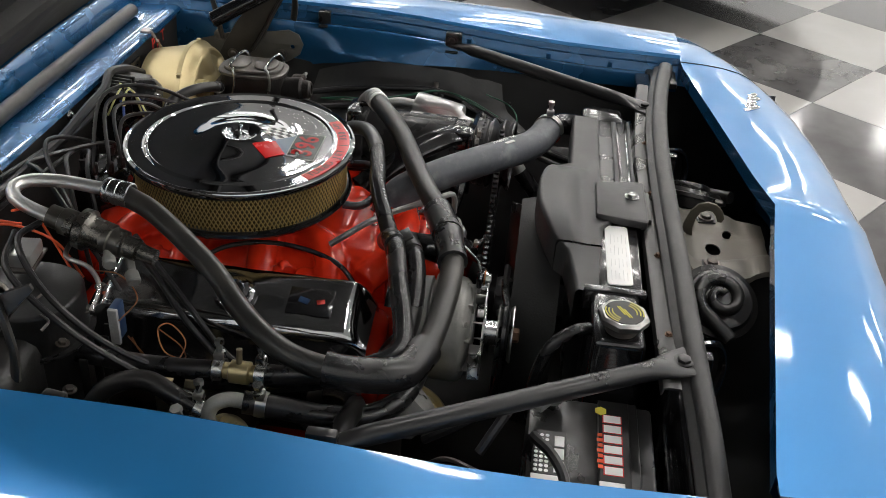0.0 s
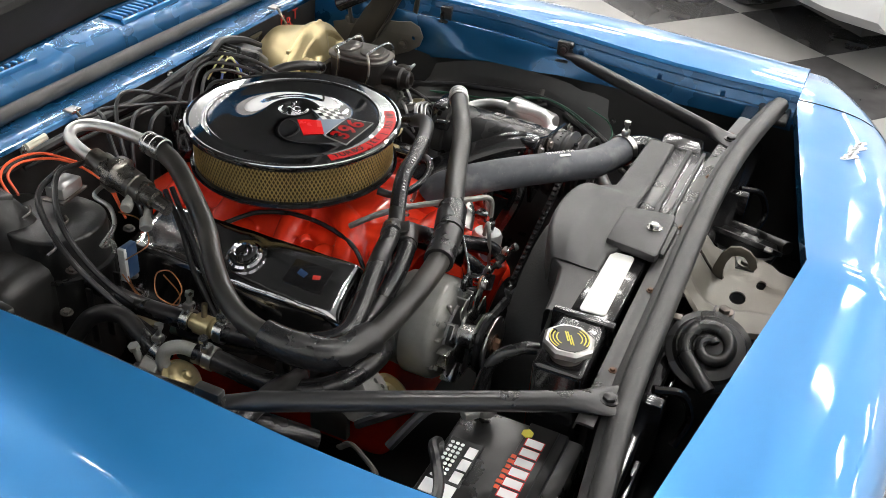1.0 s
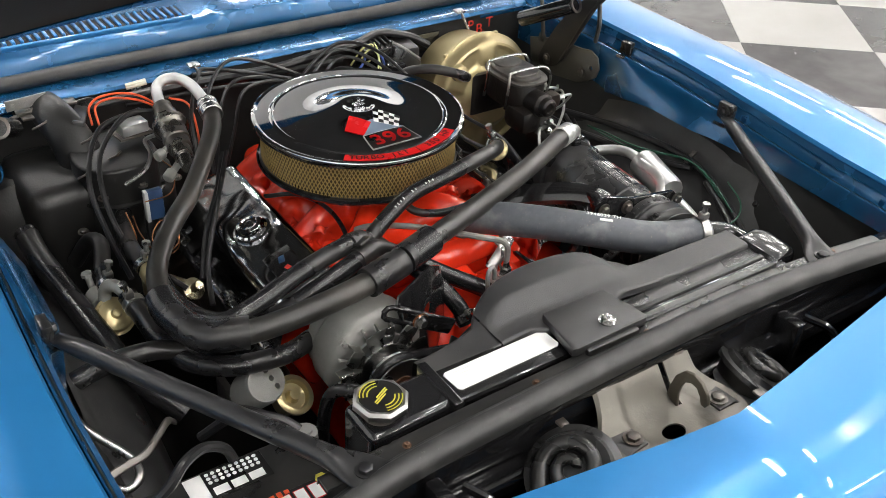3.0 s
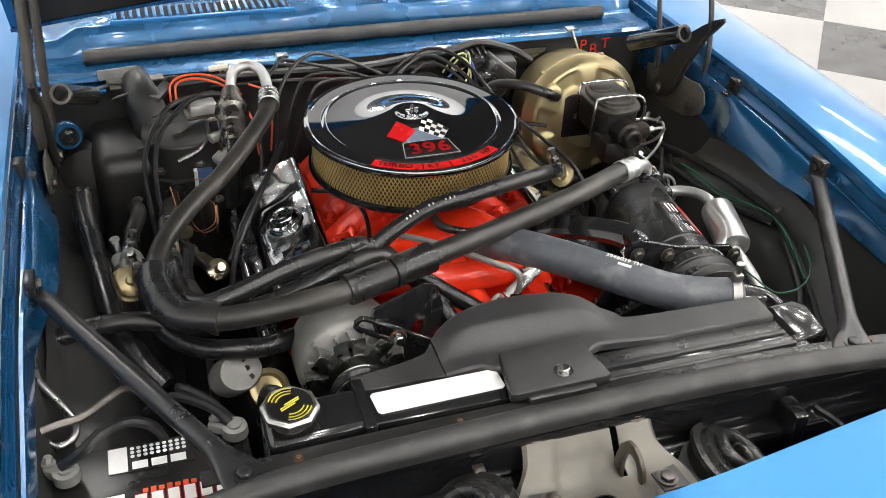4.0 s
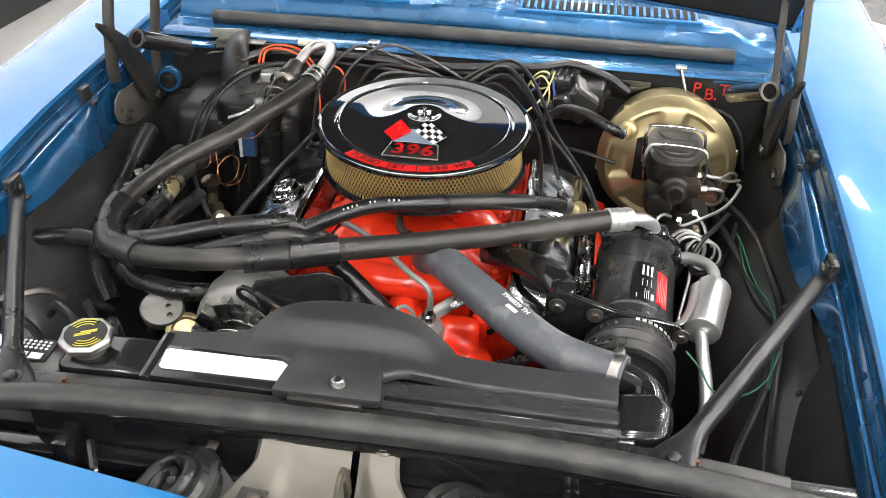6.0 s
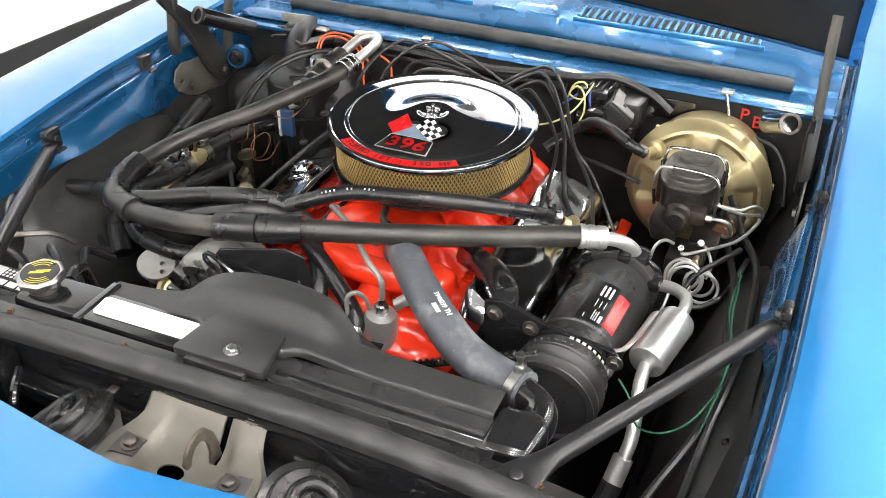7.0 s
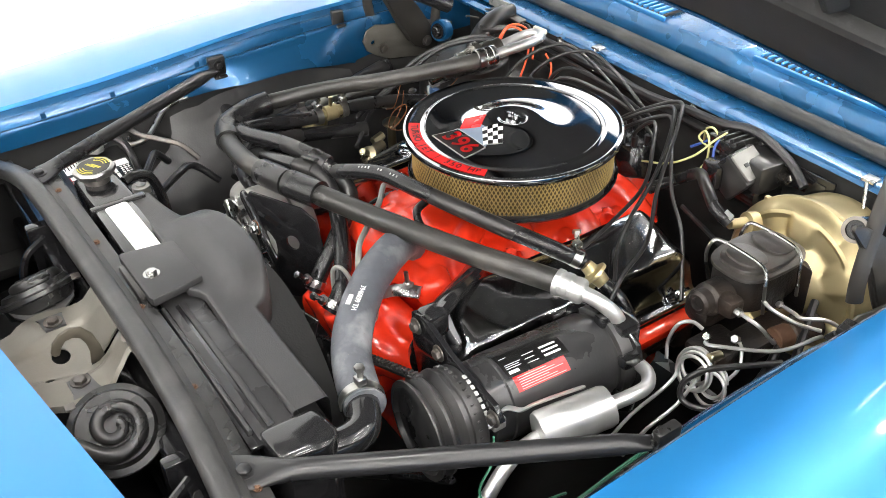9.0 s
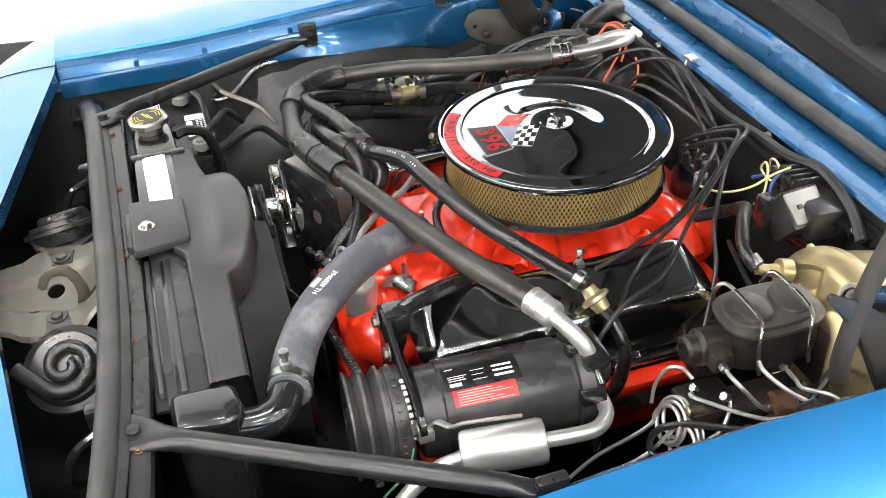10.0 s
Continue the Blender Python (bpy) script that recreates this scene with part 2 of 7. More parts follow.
def slab(bm, outline, z0, z1, bevel=0.0, m=None, seg=2):
    """A plate of any outline (x, y), from one height to another, moved by m."""
    t = bmesh.new()
    lo = [t.verts.new((x, y, z0)) for x, y in outline]
    f = t.faces.new(lo)
    r = bmesh.ops.extrude_face_region(t, geom=[f])
    top = [v for v in r["geom"] if isinstance(v, bmesh.types.BMVert)]
    bmesh.ops.translate(t, vec=(0, 0, z1 - z0), verts=top)
    bmesh.ops.recalc_face_normals(t, faces=t.faces)
    if bevel:
        bmesh.ops.bevel(t, geom=t.edges[:], offset=bevel, segments=seg, profile=0.5, affect="EDGES", clamp_overlap=True)
    if m:
        bmesh.ops.transform(t, matrix=m, verts=t.verts)
    return join(bm, t)


def sheet(bm, rows, thick=0.0):
    """A skin through rows of places, each row as long as the next."""
    t = bmesh.new()
    V = [[t.verts.new(p) for p in row] for row in rows]
    for a, b in zip(V[:-1], V[1:]):
        for k in range(len(a) - 1):
            t.faces.new((a[k], a[k + 1], b[k + 1], b[k]))
    if thick:
        bmesh.ops.recalc_face_normals(t, faces=t.faces)
        bmesh.ops.solidify(t, geom=t.faces[:], thickness=thick)
    return join(bm, t)


def sweep(bm, pts, section, n=8):
    """A moulding of one (side, up) section along a way; side lies flat."""
    P = glide(pts, n)
    rings = []
    for i, p in enumerate(P):
        d = P[min(i + 1, len(P) - 1)] - P[max(i - 1, 0)]
        side = Vector((-d.y, d.x, 0)).normalized()
        rings.append([bm.verts.new(p + side * a + Vector((0, 0, b))) for a, b in section])
    k = len(section)
    for a, b in zip(rings[:-1], rings[1:]):
        for j in range(k):
            bm.faces.new((a[j], a[(j + 1) % k], b[(j + 1) % k], b[j]))
    bm.faces.new(rings[0][::-1])
    bm.faces.new(rings[-1])
    return bm


def loft(bm, a, b, stations, up=(0, 0, 1), seg=20):
    """A bar from a to b whose section goes over from round to flat: stations of (share, half width, half height, squareness)."""
    a, b = Vector(a), Vector(b)
    d = (b - a).normalized()
    side = d.cross(Vector(up)).normalized()
    top = side.cross(d)
    rings = []
    for f, w, h, q in stations:
        ring = []
        for k in range(seg):
            c, e = math.cos(2 * math.pi * k / seg), math.sin(2 * math.pi * k / seg)
            ring.append(bm.verts.new(a.lerp(b, f) + side * w * math.copysign(abs(c) ** q, c) + top * h * math.copysign(abs(e) ** q, e)))
        rings.append(ring)
    for r0, r1 in zip(rings[:-1], rings[1:]):
        for k in range(seg):
            bm.faces.new((r0[k], r0[(k + 1) % seg], r1[(k + 1) % seg], r1[k]))
    bm.faces.new(rings[0][::-1])
    bm.faces.new(rings[-1])
    return bm


def cut(bm, cutter):
    """bm with the solid cutter taken out of it."""
    obs = []
    for b in (bm, cutter):
        bmesh.ops.recalc_face_normals(b, faces=b.faces)
        me = bpy.data.meshes.new("tmp")
        b.to_mesh(me)
        b.free()
        ob = bpy.data.objects.new("tmp", me)
        scene.collection.objects.link(ob)
        obs.append(ob)
    m = obs[0].modifiers.new("cut", "BOOLEAN")
    m.object, m.operation, m.solver = obs[1], "DIFFERENCE", "EXACT"
    me = bpy.data.meshes.new_from_object(obs[0].evaluated_get(bpy.context.evaluated_depsgraph_get()))
    out = bmesh.new()
    out.from_mesh(me)
    for ob in obs:
        bpy.data.objects.remove(ob)
    return out


def bolt(bm, at, axis=(0, 0, 1), r=0.008, h=0.006, washer=True):
    if washer:
        lathe(bm, at, axis, [(0, 0), (r * 1.5, 0), (r * 1.5, h * 0.25), (r, h * 0.25)], 16)
    lathe(bm, at, axis, [(r, h * 0.2), (r, h * 0.85), (r * 0.8, h), (0, h)], 6)
    return bm


def bolts(name, places, axis, r, h, material, parent, label=""):
    for at in places:
        part(name, bolt(B(), at, axis, r, h), material, parent, label)


def fuse(ob, voxel=0.006, rounds=6):
    """Melts overlapping pieces of one casting together."""
    r = ob.modifiers.new("remesh", "REMESH")
    r.mode, r.voxel_size, r.use_smooth_shade = "VOXEL", voxel, True
    s = ob.modifiers.new("smooth", "SMOOTH")
    s.factor, s.iterations = 0.5, rounds
    return ob


def print_row(name, pts, r, f0, f1, side, parent, n=9, size=0.007):
    """Short bars of worn white print along a hose; some are left out as gaps."""
    P = glide(pts, 10)
    for k in range(n):
        if k in (3, 6):
            continue
        i = int((f0 + (f1 - f0) * k / (n - 1)) * (len(P) - 2))
        p, d = P[i], (P[i + 1] - P[i]).normalized()
        s = Vector(side)
        s = (s - d * s.dot(d)).normalized()
        t = d.cross(s)
        m = Matrix((d, t, s)).transposed().to_4x4()
        m.translation = p + s * (r - 0.0004)
        bm = box(B(), (0, 0, 0), (size * 0.55, size * (0.7 + 0.2 * (k % 2)), 0.0014), 0.0003, None, 1)
        bmesh.ops.transform(bm, matrix=m, verts=bm.verts)
        part(name, bm, PRINT, parent)


def lettering(name, text, size, m, material, parent, label="", align="CENTER", depth=0.0004, bold=0.0, over=None):
    cu = bpy.data.curves.new(name, "FONT")
    cu.body, cu.size, cu.align_x, cu.align_y, cu.extrude, cu.offset = text, size, align, "CENTER", depth, bold
    tmp = bpy.data.objects.new("tmp", cu)
    scene.collection.objects.link(tmp)
    dg = bpy.context.evaluated_depsgraph_get()
    me = bpy.data.meshes.new_from_object(tmp.evaluated_get(dg))
    bpy.data.objects.remove(tmp)
    me.transform(m)
    if over:
        for v in me.vertices:
            v.co.z = over(v.co.x, v.co.y) + 0.0019
    me.transform(Matrix.Translation(-ROOT[parent.name]))
    me.materials.clear()
    me.materials.append(material)
    ob = new(name, me)
    ob.parent = parent
    ROOT[ob.name] = ROOT[parent.name]
    return tagged(ob, label)

# the car's body
CX, U = 0.009, 0.631
car = thing("car", (0, 0, 0), "metallic blue two-door car, hood raised over its engine bay", "car")


def ease(q):
    q = max(0.0, min(1.0, q))
    return q * q * (3 - 2 * q)


def crown(y):
    """Rise of the fender's edge above its height at the nose."""
    return 0.029 * ease((y + 0.56) / 0.52)


def edge_u(y):
    return U - 0.012 * (1 - ease((y + 0.74) / 0.40))


def fender(s):
    prof = [(0.0, 0.0), (0.004, 0.006), (0.05, 0.012), (0.11, 0.014), (0.16, 0.010), (0.20, -0.003), (0.234, -0.028), (0.256, -0.07), (0.267, -0.13), (0.270, -0.2), (0.270, -0.34), (0.245, -0.6)]
    rows = []
    for y in (-0.742, -0.70, -0.65, -0.6, -0.5, -0.4, -0.3, -0.2, -0.1, 0.0, 0.1, 0.3, 0.5, 0.7, 0.9, 1.2, 1.6):
        shrink = 1 - 0.07 * max(0, (-0.45 - y) / 0.3) ** 2
        sag = -0.008 * max(0, (-0.4 - y) / 0.35)
        rows.append([(CX + s * (edge_u(y) + 0.002 + u * shrink), y, 0.906 + crown(y) * max(0.0, 1 - u / 0.26) + h + sag * (u / 0.1 if u < 0.1 else 1)) for u, h in prof])
    bm = sheet(B(), rows)
    return part("fender", bm, BLUE, car, "glossy metallic blue front fender")


def arch(y):
    """Height of the apron's lower edge below the fender's edge: an arch over the wheelhouse."""
    w = (y + 0.19) / 0.10
    return -0.054 - 0.0072 * w * w if y > -0.19 else -0.054 - 0.006 * w * w if y > -0.32 else -0.064


def drip_rail(s):
    """The wall, narrow ledge and rounded apron inside the fender's edge, in the shade-darkened blue."""
    rows = []
    for k in range(46):
        y = -0.742 + 0.03 * k
        low = max(-0.15, min(arch(y), -0.058))
        w = max(0.0, min(1.0, (y + 0.34) / 0.12))
        e = crown(y)
        prof = [(0.0, e), (-0.002, e - 0.010), (-0.008, e - 0.031), (-0.0105, e - 0.034), (-0.013, e - 0.0315)]
        back = ease((y + 0.05) / 0.10)
        low_u = -0.023 - 0.029 * w + 0.024 * back
        a, b = (-0.018, e - 0.031), (low_u, -0.056)
        for q in (0.0, 0.14, 0.3, 0.46, 0.62, 0.78, 0.9, 1.0):
            prof.append((a[0] + (b[0] - a[0]) * q, a[1] + (b[1] - a[1]) * q + (0.003 + 0.008 * w) * math.sin(math.pi * q ** 0.8)))
        prof.append((low_u - 0.001, low))
        rows.append([(CX + s * (edge_u(y) + u), y, 0.906 + h) for u, h in prof])
    ap = part("fender_apron", sheet(B(), rows), BLUE_SHADED, car, "blue inner fender ledge and apron, shade painted into its colour")
    ys = [-0.74 + 0.1 * k for k in range(14)]
    part("seam", tube(B(), [(CX + s * (edge_u(y) - 0.0105), y, 0.906 + crown(y) - 0.0335) for y in ys], 0.0018, 3, 6), VOID, ap)
    part("edge_bead", tube(B(), [(CX + s * (edge_u(y) - 0.0025), y, 0.906 + crown(y) - 0.013) for y in ys], 0.002, 3, 6), BLUE_SHADED, ap)
    for y in (-0.30, -0.47, -0.60):
        part("pinch_tab", box(B(), (CX + s * (edge_u(y) - 0.007), y, 0.906 + crown(y) - 0.027), (0.003, 0.010, 0.014), 0.001), BLUE_SHADED, ap)
    return ap


def wheelhouse(s):
    rows = []
    n = 37
    for i in range(n):
        y = -0.66 + 1.02 * i / (n - 1)
        fore = max(0.0, min(1.0, (-0.36 - y) / 0.12))
        lip = 0.906 + max(-0.15, min(arch(y), -0.058)) - 0.010 - 0.060 * fore
        hump = math.exp(-((y + 0.14) / 0.20) ** 2)
        crease = 0.005 * math.exp(-((y + 0.33) / 0.02) ** 2) + 0.005 * math.exp(-((y - 0.06) / 0.02) ** 2)
        top = [(-0.034, -0.010), (-0.044, -0.036), (-0.054, -0.054), (-0.070, -0.071), (-0.088, -0.090), (-0.104, -0.112), (-0.118, -0.145), (-0.130, -0.19), (-0.145, -0.26)]
        prof = [(u - 0.014 * hump * (u < -0.06) + 0.016 * fore * (u > -0.06), lip + h + 0.012 * hump) for u, h in top] + [(-0.20, 0.35)]
        rows.append([(CX + s * (U + u), y, z - crease) for u, z in prof])
    p = part("wheelhouse", sheet(B(), rows), INNER, car, "satin black wheelhouse panel", 70)
    for y in (-0.40, -0.22, -0.02):
        part("clip_screw", bolt(B(), (CX + s * (U - 0.0535), y, 0.906 + min(arch(y), -0.058) - 0.060), (-s * 0.7, 0, 0.7), 0.004, 0.004), BLACK_SATIN, p)
    return p


for side in (1, -1):
    fender(side), drip_rail(side), wheelhouse(side)
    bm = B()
    # Added near-black sheet below the engine, its colour standing for deep shade
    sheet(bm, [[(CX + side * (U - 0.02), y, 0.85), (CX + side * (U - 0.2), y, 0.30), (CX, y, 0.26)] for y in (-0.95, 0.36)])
    part("bay_shade_sheet", bm, VOID, car)
    bm = box(B(), (CX + side * (U - 0.008), 0.012, 0.915), (0.016, 0.026, 0.030), 0.003, (0, 0, 8 * side))
    box(bm, (CX + side * (U - 0.016), 0.012, 0.901), (0.026, 0.020, 0.005), 0.002)
    part("hood_bumper", bm, BLACK_SATIN, car, "black rubber hood rest on the fender ledge")


def nose():
    rows = []
    us = [-0.875, -0.85, -0.8, -0.73, -0.66, -0.60, -0.57, -0.5, -0.4, -0.3, -0.2, -0.1, -0.03, 0, 0.03, 0.1, 0.2, 0.3, 0.4, 0.5, 0.57, 0.60, 0.66, 0.73, 0.8, 0.85, 0.875]
    for u in us:
        a = abs(u)
        yr = -0.832 + 0.0155 * a / 0.1 if a < 0.58 else -0.742
        yf = min(-0.99 + 0.235 * (a / 0.88) ** 3.2, yr - 0.002)
        zr = 0.913 + 0.006 * max(0, 1 - a / 0.08) - 0.008 * (a / 0.57) - (0 if a < 0.62 else 0.012 * 0) - max(0, a - 0.70) * 0.12 - max(0, a - 0.8) * 0.9
        row = [(CX + u, yr, zr)]
        for k in range(1, 8):
            f = k / 7
            row.append((CX + u, yr + (yf - yr) * math.sin(f * math.pi / 2) ** 0.9, zr - 0.065 * (1 - math.cos(f * math.pi / 2)) ** 1.3))
        row += [(CX + u, yf - 0.012, zr - 0.11), (CX + u, yf - 0.012, 0.5), (CX + u, yf + 0.05, 0.3)]
        rows.append(row)
    panel = part("header_panel", sheet(B(), rows), BLUE, car, "metallic blue nose panel with a centre peak", 50)
    for u in (-0.605, 0.605):
        a = abs(u)
        yr, yf = -0.742, -0.99 + 0.235 * (a / 0.88) ** 3.2
        zr = 0.913 - 0.008 * (a / 0.57)
        way = [(CX + u * (1 - 0.02 * k / 7), yr + (yf - yr) * math.sin(k / 7 * math.pi / 2) ** 0.9, zr - 0.065 * (1 - math.cos(k / 7 * math.pi / 2)) ** 1.3) for k in range(8)]
        part("panel_gap", tube(B(), way, 0.0016, 4, 6), VOID, panel, "dark seam between nose and fender")
    rows = []
    for u in (-0.575, -0.3, -0.1, 0, 0.1, 0.3, 0.575):
        yr = -0.832 + 0.0155 * abs(u) / 0.1
        z = 0.9125 + 0.006 * max(0, 1 - abs(u) / 0.08) - 0.008 * (abs(u) / 0.57)
        rows.append([(CX + u, yr, z), (CX + u, yr + 0.001, z - 0.024), (CX + u, yr - 0.012, z - 0.04)])
    part("header_flange", sheet(B(), rows), BLUE_SHADED, car)
    bm = B()
    for k in range(6):
        box(bm, (0.40 + 0.016 * k, -0.853 - 0.003 * k, 0.907 - 0.001 * k), (0.012, 0.020 + 0.014 * (k in (0, 3)), 0.004), 0.0015, (-14, 4, 18))
    part("nose_badge", bm, CHROME, panel, "chrome script badge as plain strokes")


nose()

# cowl, firewall
rows = []
for x in (-0.60, -0.56, -0.52, -0.3, -0.09, -0.075, -0.02, 0.06, 0.085, 0.1, 0.3, 0.53, 0.57, 0.62):
    drop = 0.0 if -0.53 < x < 0.54 else 0.022
    boss = 0.006 if -0.08 < x < 0.09 else 0.0
    rows.append([(x, y - (boss if z > 0.925 else 0), z - (drop if z > 0.914 else 0) + (boss if z > 0.955 else 0)) for y, z in ((0.330, 0.900), (0.325, 0.904), (0.328, 0.910), (0.336, 0.913), (0.36, 0.911), (0.405, 0.907), (0.416, 0.909), (0.421, 0.914), (0.425, 0.930), (0.430, 0.950), (0.436, 0.959), (0.444, 0.9625), (0.54, 0.964), (0.60, 0.960), (0.75, 0.95))])
# Cowl takes the darkened blue too, for the shade under the hood
cowl = part("cowl_panel", sheet(B(), rows), BLUE_SHADED, car, "blue cowl panel with air vents below the windscreen")
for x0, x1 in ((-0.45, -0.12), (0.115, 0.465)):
    # No opening is cut: a near-black plate paints the shade between the slats
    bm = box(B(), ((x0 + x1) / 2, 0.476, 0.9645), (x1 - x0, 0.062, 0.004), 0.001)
    part("vent_shade_plate", bm, VOID, cowl)
    bm = box(B(), ((x0 + x1) / 2, 0.443, 0.9645), (x1 - x0 + 0.02, 0.007, 0.010), 0.002)
    part("vent_rim", bm, BLUE, cowl)
slat_me = None
for x0, x1 in ((-0.45, -0.12), (0.115, 0.465)):
    k = 0
    while x0 + 0.0145 * k < x1:
        if slat_me is None:
            slat_me = finish("vent_slat", box(B(), (0, 0, 0), (0.0062, 0.052, 0.008), 0.0015, None, 1), BLUE)
        sl = new("vent_slat", slat_me)
        sl.location = (x0 + 0.0145 * k, 0.476, 0.968)
        sl.parent = cowl
        k += 1
bm = tube(B(), [(-0.515, 0.398, 0.920), (-0.2, 0.400, 0.922), (0.2, 0.400, 0.922), (0.54, 0.400, 0.921)], 0.0140, 10, 12)
part("cowl_seal", bm, SEAL, car, "weathered grey rubber cowl seal")
for x in (-0.16, 0.436):
    bm = box(B(), (x, 0.327, 0.921), (0.022, 0.02, 0.006), 0.002)
    rod(bm, (x, 0.318, 0.92), (x + 0.012, 0.305, 0.885), 0.003)
    part("wire_clip", bm, STEEL, car, "small steel harness clip on the cowl lip")
bolts("cowl_screw", ((-0.27, 0.327, 0.898), (0.085, 0.327, 0.895), (0.24, 0.327, 0.897)), (0, -1, 0), 0.006, 0.008, STEEL, car)
for sx in (1, -1):
    bm = slab(B(), [(0.50, 0.335 if sx > 0 else 0.30), (0.62, 0.335 if sx > 0 else 0.30), (0.63, 0.42), (0.575, 0.46), (0.50, 0.40)], 0.889, 0.897, 0.002)
    if sx < 0:
        for v in bm.verts:
            v.co.x = 2 * CX - v.co.x
    bolt(bm, (CX + sx * 0.585, 0.385, 0.897), (0, 0, 1), 0.012, 0.012)
    part("cowl_corner", bm, BLUE_SHADED, car, "blue cowl corner gusset with a bolt")

rows = [[(x, 0.336, 0.906), (x, 0.335, 0.80), (x, 0.34, 0.6), (x, 0.36, 0.3)] for x in (-0.62, -0.2, 0.2, 0.63)]
firewall = part("firewall", sheet(B(), rows), BLACK_MATT, car, "black painted firewall")
bm = box(B(), (0.30, 0.326, 0.868), (0.17, 0.006, 0.04), 0.003)
box(bm, (0.30, 0.323, 0.868), (0.14, 0.003, 0.018), 0.003)
box(bm, (-0.02, 0.327, 0.872), (0.30, 0.006, 0.018), 0.003)
part("firewall_rib", bm, BLACK_GLOSS, firewall)
for ch, x, z in (("P", 0.472, 0.879), ("B", 0.496, 0.868), ("T", 0.523, 0.879), (".", 0.509, 0.868)):
    lettering("paint_letter", ch, 0.033, pose(x, 0.331, z, 90, 0, 0), RED_PAINT, firewall, "hand-painted red letter", depth=0.0006)

# radiator core support with its rubber seal
bm = B()
box(bm, (0.118, -0.668, 0.872), (0.95, 0.035, 0.018), 0.005)
core = part("core_support", bm, BLACK_GLOSS, car, "black painted radiator support panel")
part("web", box(B(), (0.118, -0.668, 0.72), (0.95, 0.016, 0.30), 0.004), BLACK_GLOSS, core)
part("web", box(B(), (-0.468, -0.668, 0.67), (0.21, 0.016, 0.22), 0.004), BLACK_GLOSS, core)
part("upper_rail", box(B(), (CX, -0.69, 0.80), (1.15, 0.03, 0.03), 0.008), BLACK_GLOSS, core)
part("lower_rail", box(B(), (CX, -0.70, 0.70), (1.15, 0.02, 0.05), 0.008), BLACK_GLOSS, core)
for x in (-0.30, 0.29):
    bm = box(B(), (x, -0.70, 0.80), (0.02, 0.04, 0.10), 0.004)
    tube(bm, [(x + 0.03, -0.70, 0.84), (x + 0.05, -0.735, 0.83), (x + 0.055, -0.75, 0.79), (x + 0.03, -0.74, 0.76)], 0.006, 6, 8)
    part("loop_bracket", bm, BLACK_GLOSS, core)
way = [(-0.61, -0.705, 0.815), (-0.54, -0.698, 0.838), (-0.46, -0.690, 0.866), (-0.38, -0.682, 0.884), (-0.30, -0.678, 0.892), (-0.15, -0.675, 0.897), (0.0, -0.672, 0.899), (0.15, -0.671, 0.900), (0.29, -0.675, 0.900), (0.40, -0.683, 0.898), (0.50, -0.694, 0.896), (0.61, -0.710, 0.892)]
bm = sweep(B(), way, [(-0.0175, -0.012), (-0.0182, -0.002), (-0.0150, 0.0065), (-0.0085, 0.0105), (0.0, 0.0112), (0.0060, 0.0095), (0.0098, 0.0060), (0.0106, 0.0015), (0.0128, 0.0), (0.0165, -0.0015), (0.0200, -0.0045), (0.0205, -0.0075), (0.0165, -0.0085), (0.012, -0.0120), (0.0, -0.0135)], 6)
part("support_seal", bm, SEAL, core, "weathered grey rubber hood seal")
bm = sweep(B(), [(-0.42, -0.650, 0.884), (-0.2, -0.646, 0.887), (0.0, -0.644, 0.888), (0.2, -0.643, 0.889), (0.40, -0.652, 0.888), (0.52, -0.662, 0.884)], [(-0.012, -0.003), (-0.012, 0.0), (0.004, 0.001), (0.010, -0.001), (0.012, -0.012), (0.010, -0.012), (0.008, -0.003)], 6)
part("support_flange", bm, BLACK_SATIN, core, "worn grey metal flange")
bolts("clip_screw", [(-0.5 + 0.092 * k, -0.650 - 0.03 * (0.092 * k - 0.5) ** 2, 0.886 + 0.003 * (k > 3)) for k in range(2, 12, 2)], (0, 0, 1), 0.0035, 0.004, RUST, core, "rusty clip")
for x, zz in ((-0.57, -0.06), (0.585, 0.0)):
    bm = box(B(), (x, -0.705, 0.875 + zz), (0.07, 0.06, 0.012), 0.003)
    bolt(bm, (x + 0.01, -0.71, 0.881 + zz), (0, 0, 1), 0.012, 0.016)
    part("corner_bracket", bm, BLACK_SATIN, core)
# Added near-black sheet and block behind the nose, standing for shade there
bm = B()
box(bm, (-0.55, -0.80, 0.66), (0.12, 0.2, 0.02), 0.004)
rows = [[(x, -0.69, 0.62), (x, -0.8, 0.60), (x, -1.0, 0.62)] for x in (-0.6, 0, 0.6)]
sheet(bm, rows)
part("nose_shade_sheet", bm, VOID, car)

# hood, raised
hood = thing("hood", (CX, 0.36, 0.97), "raised blue hood with a satin black underside", "car hood")


def hood_at(u, s, lift=0.0):
    bow = 0.095 * (1 - abs(u / 0.63) ** 1.5)
    c, d = math.cos(radians(54)), math.sin(radians(54))
    L = bow + s * (1.15 - bow)
    return (CX + u, 0.336 - L * c + lift * d, 0.993 + L * d + lift * c)


us = [-0.63, -0.6, -0.5, -0.4, -0.25, -0.1, 0.1, 0.25, 0.4, 0.5, 0.6, 0.63]
ss = [0, 0.03, 0.1, 0.3, 0.6, 0.9, 1.0]
part("outer_panel", sheet(B(), [[hood_at(u, s, 0.028) for s in ss] for u in us]), BLUE, hood, "metallic blue hood skin")
part("inner_frame", sheet(B(), [[hood_at(u * 0.975, 0.012 + s * 0.976, 0.0 if 0.05 < s < 0.95 and abs(u) < 0.61 else 0.012) for s in ss] for u in us]), BLACK_MATT, hood, "satin black hood bracing")
bm = B()
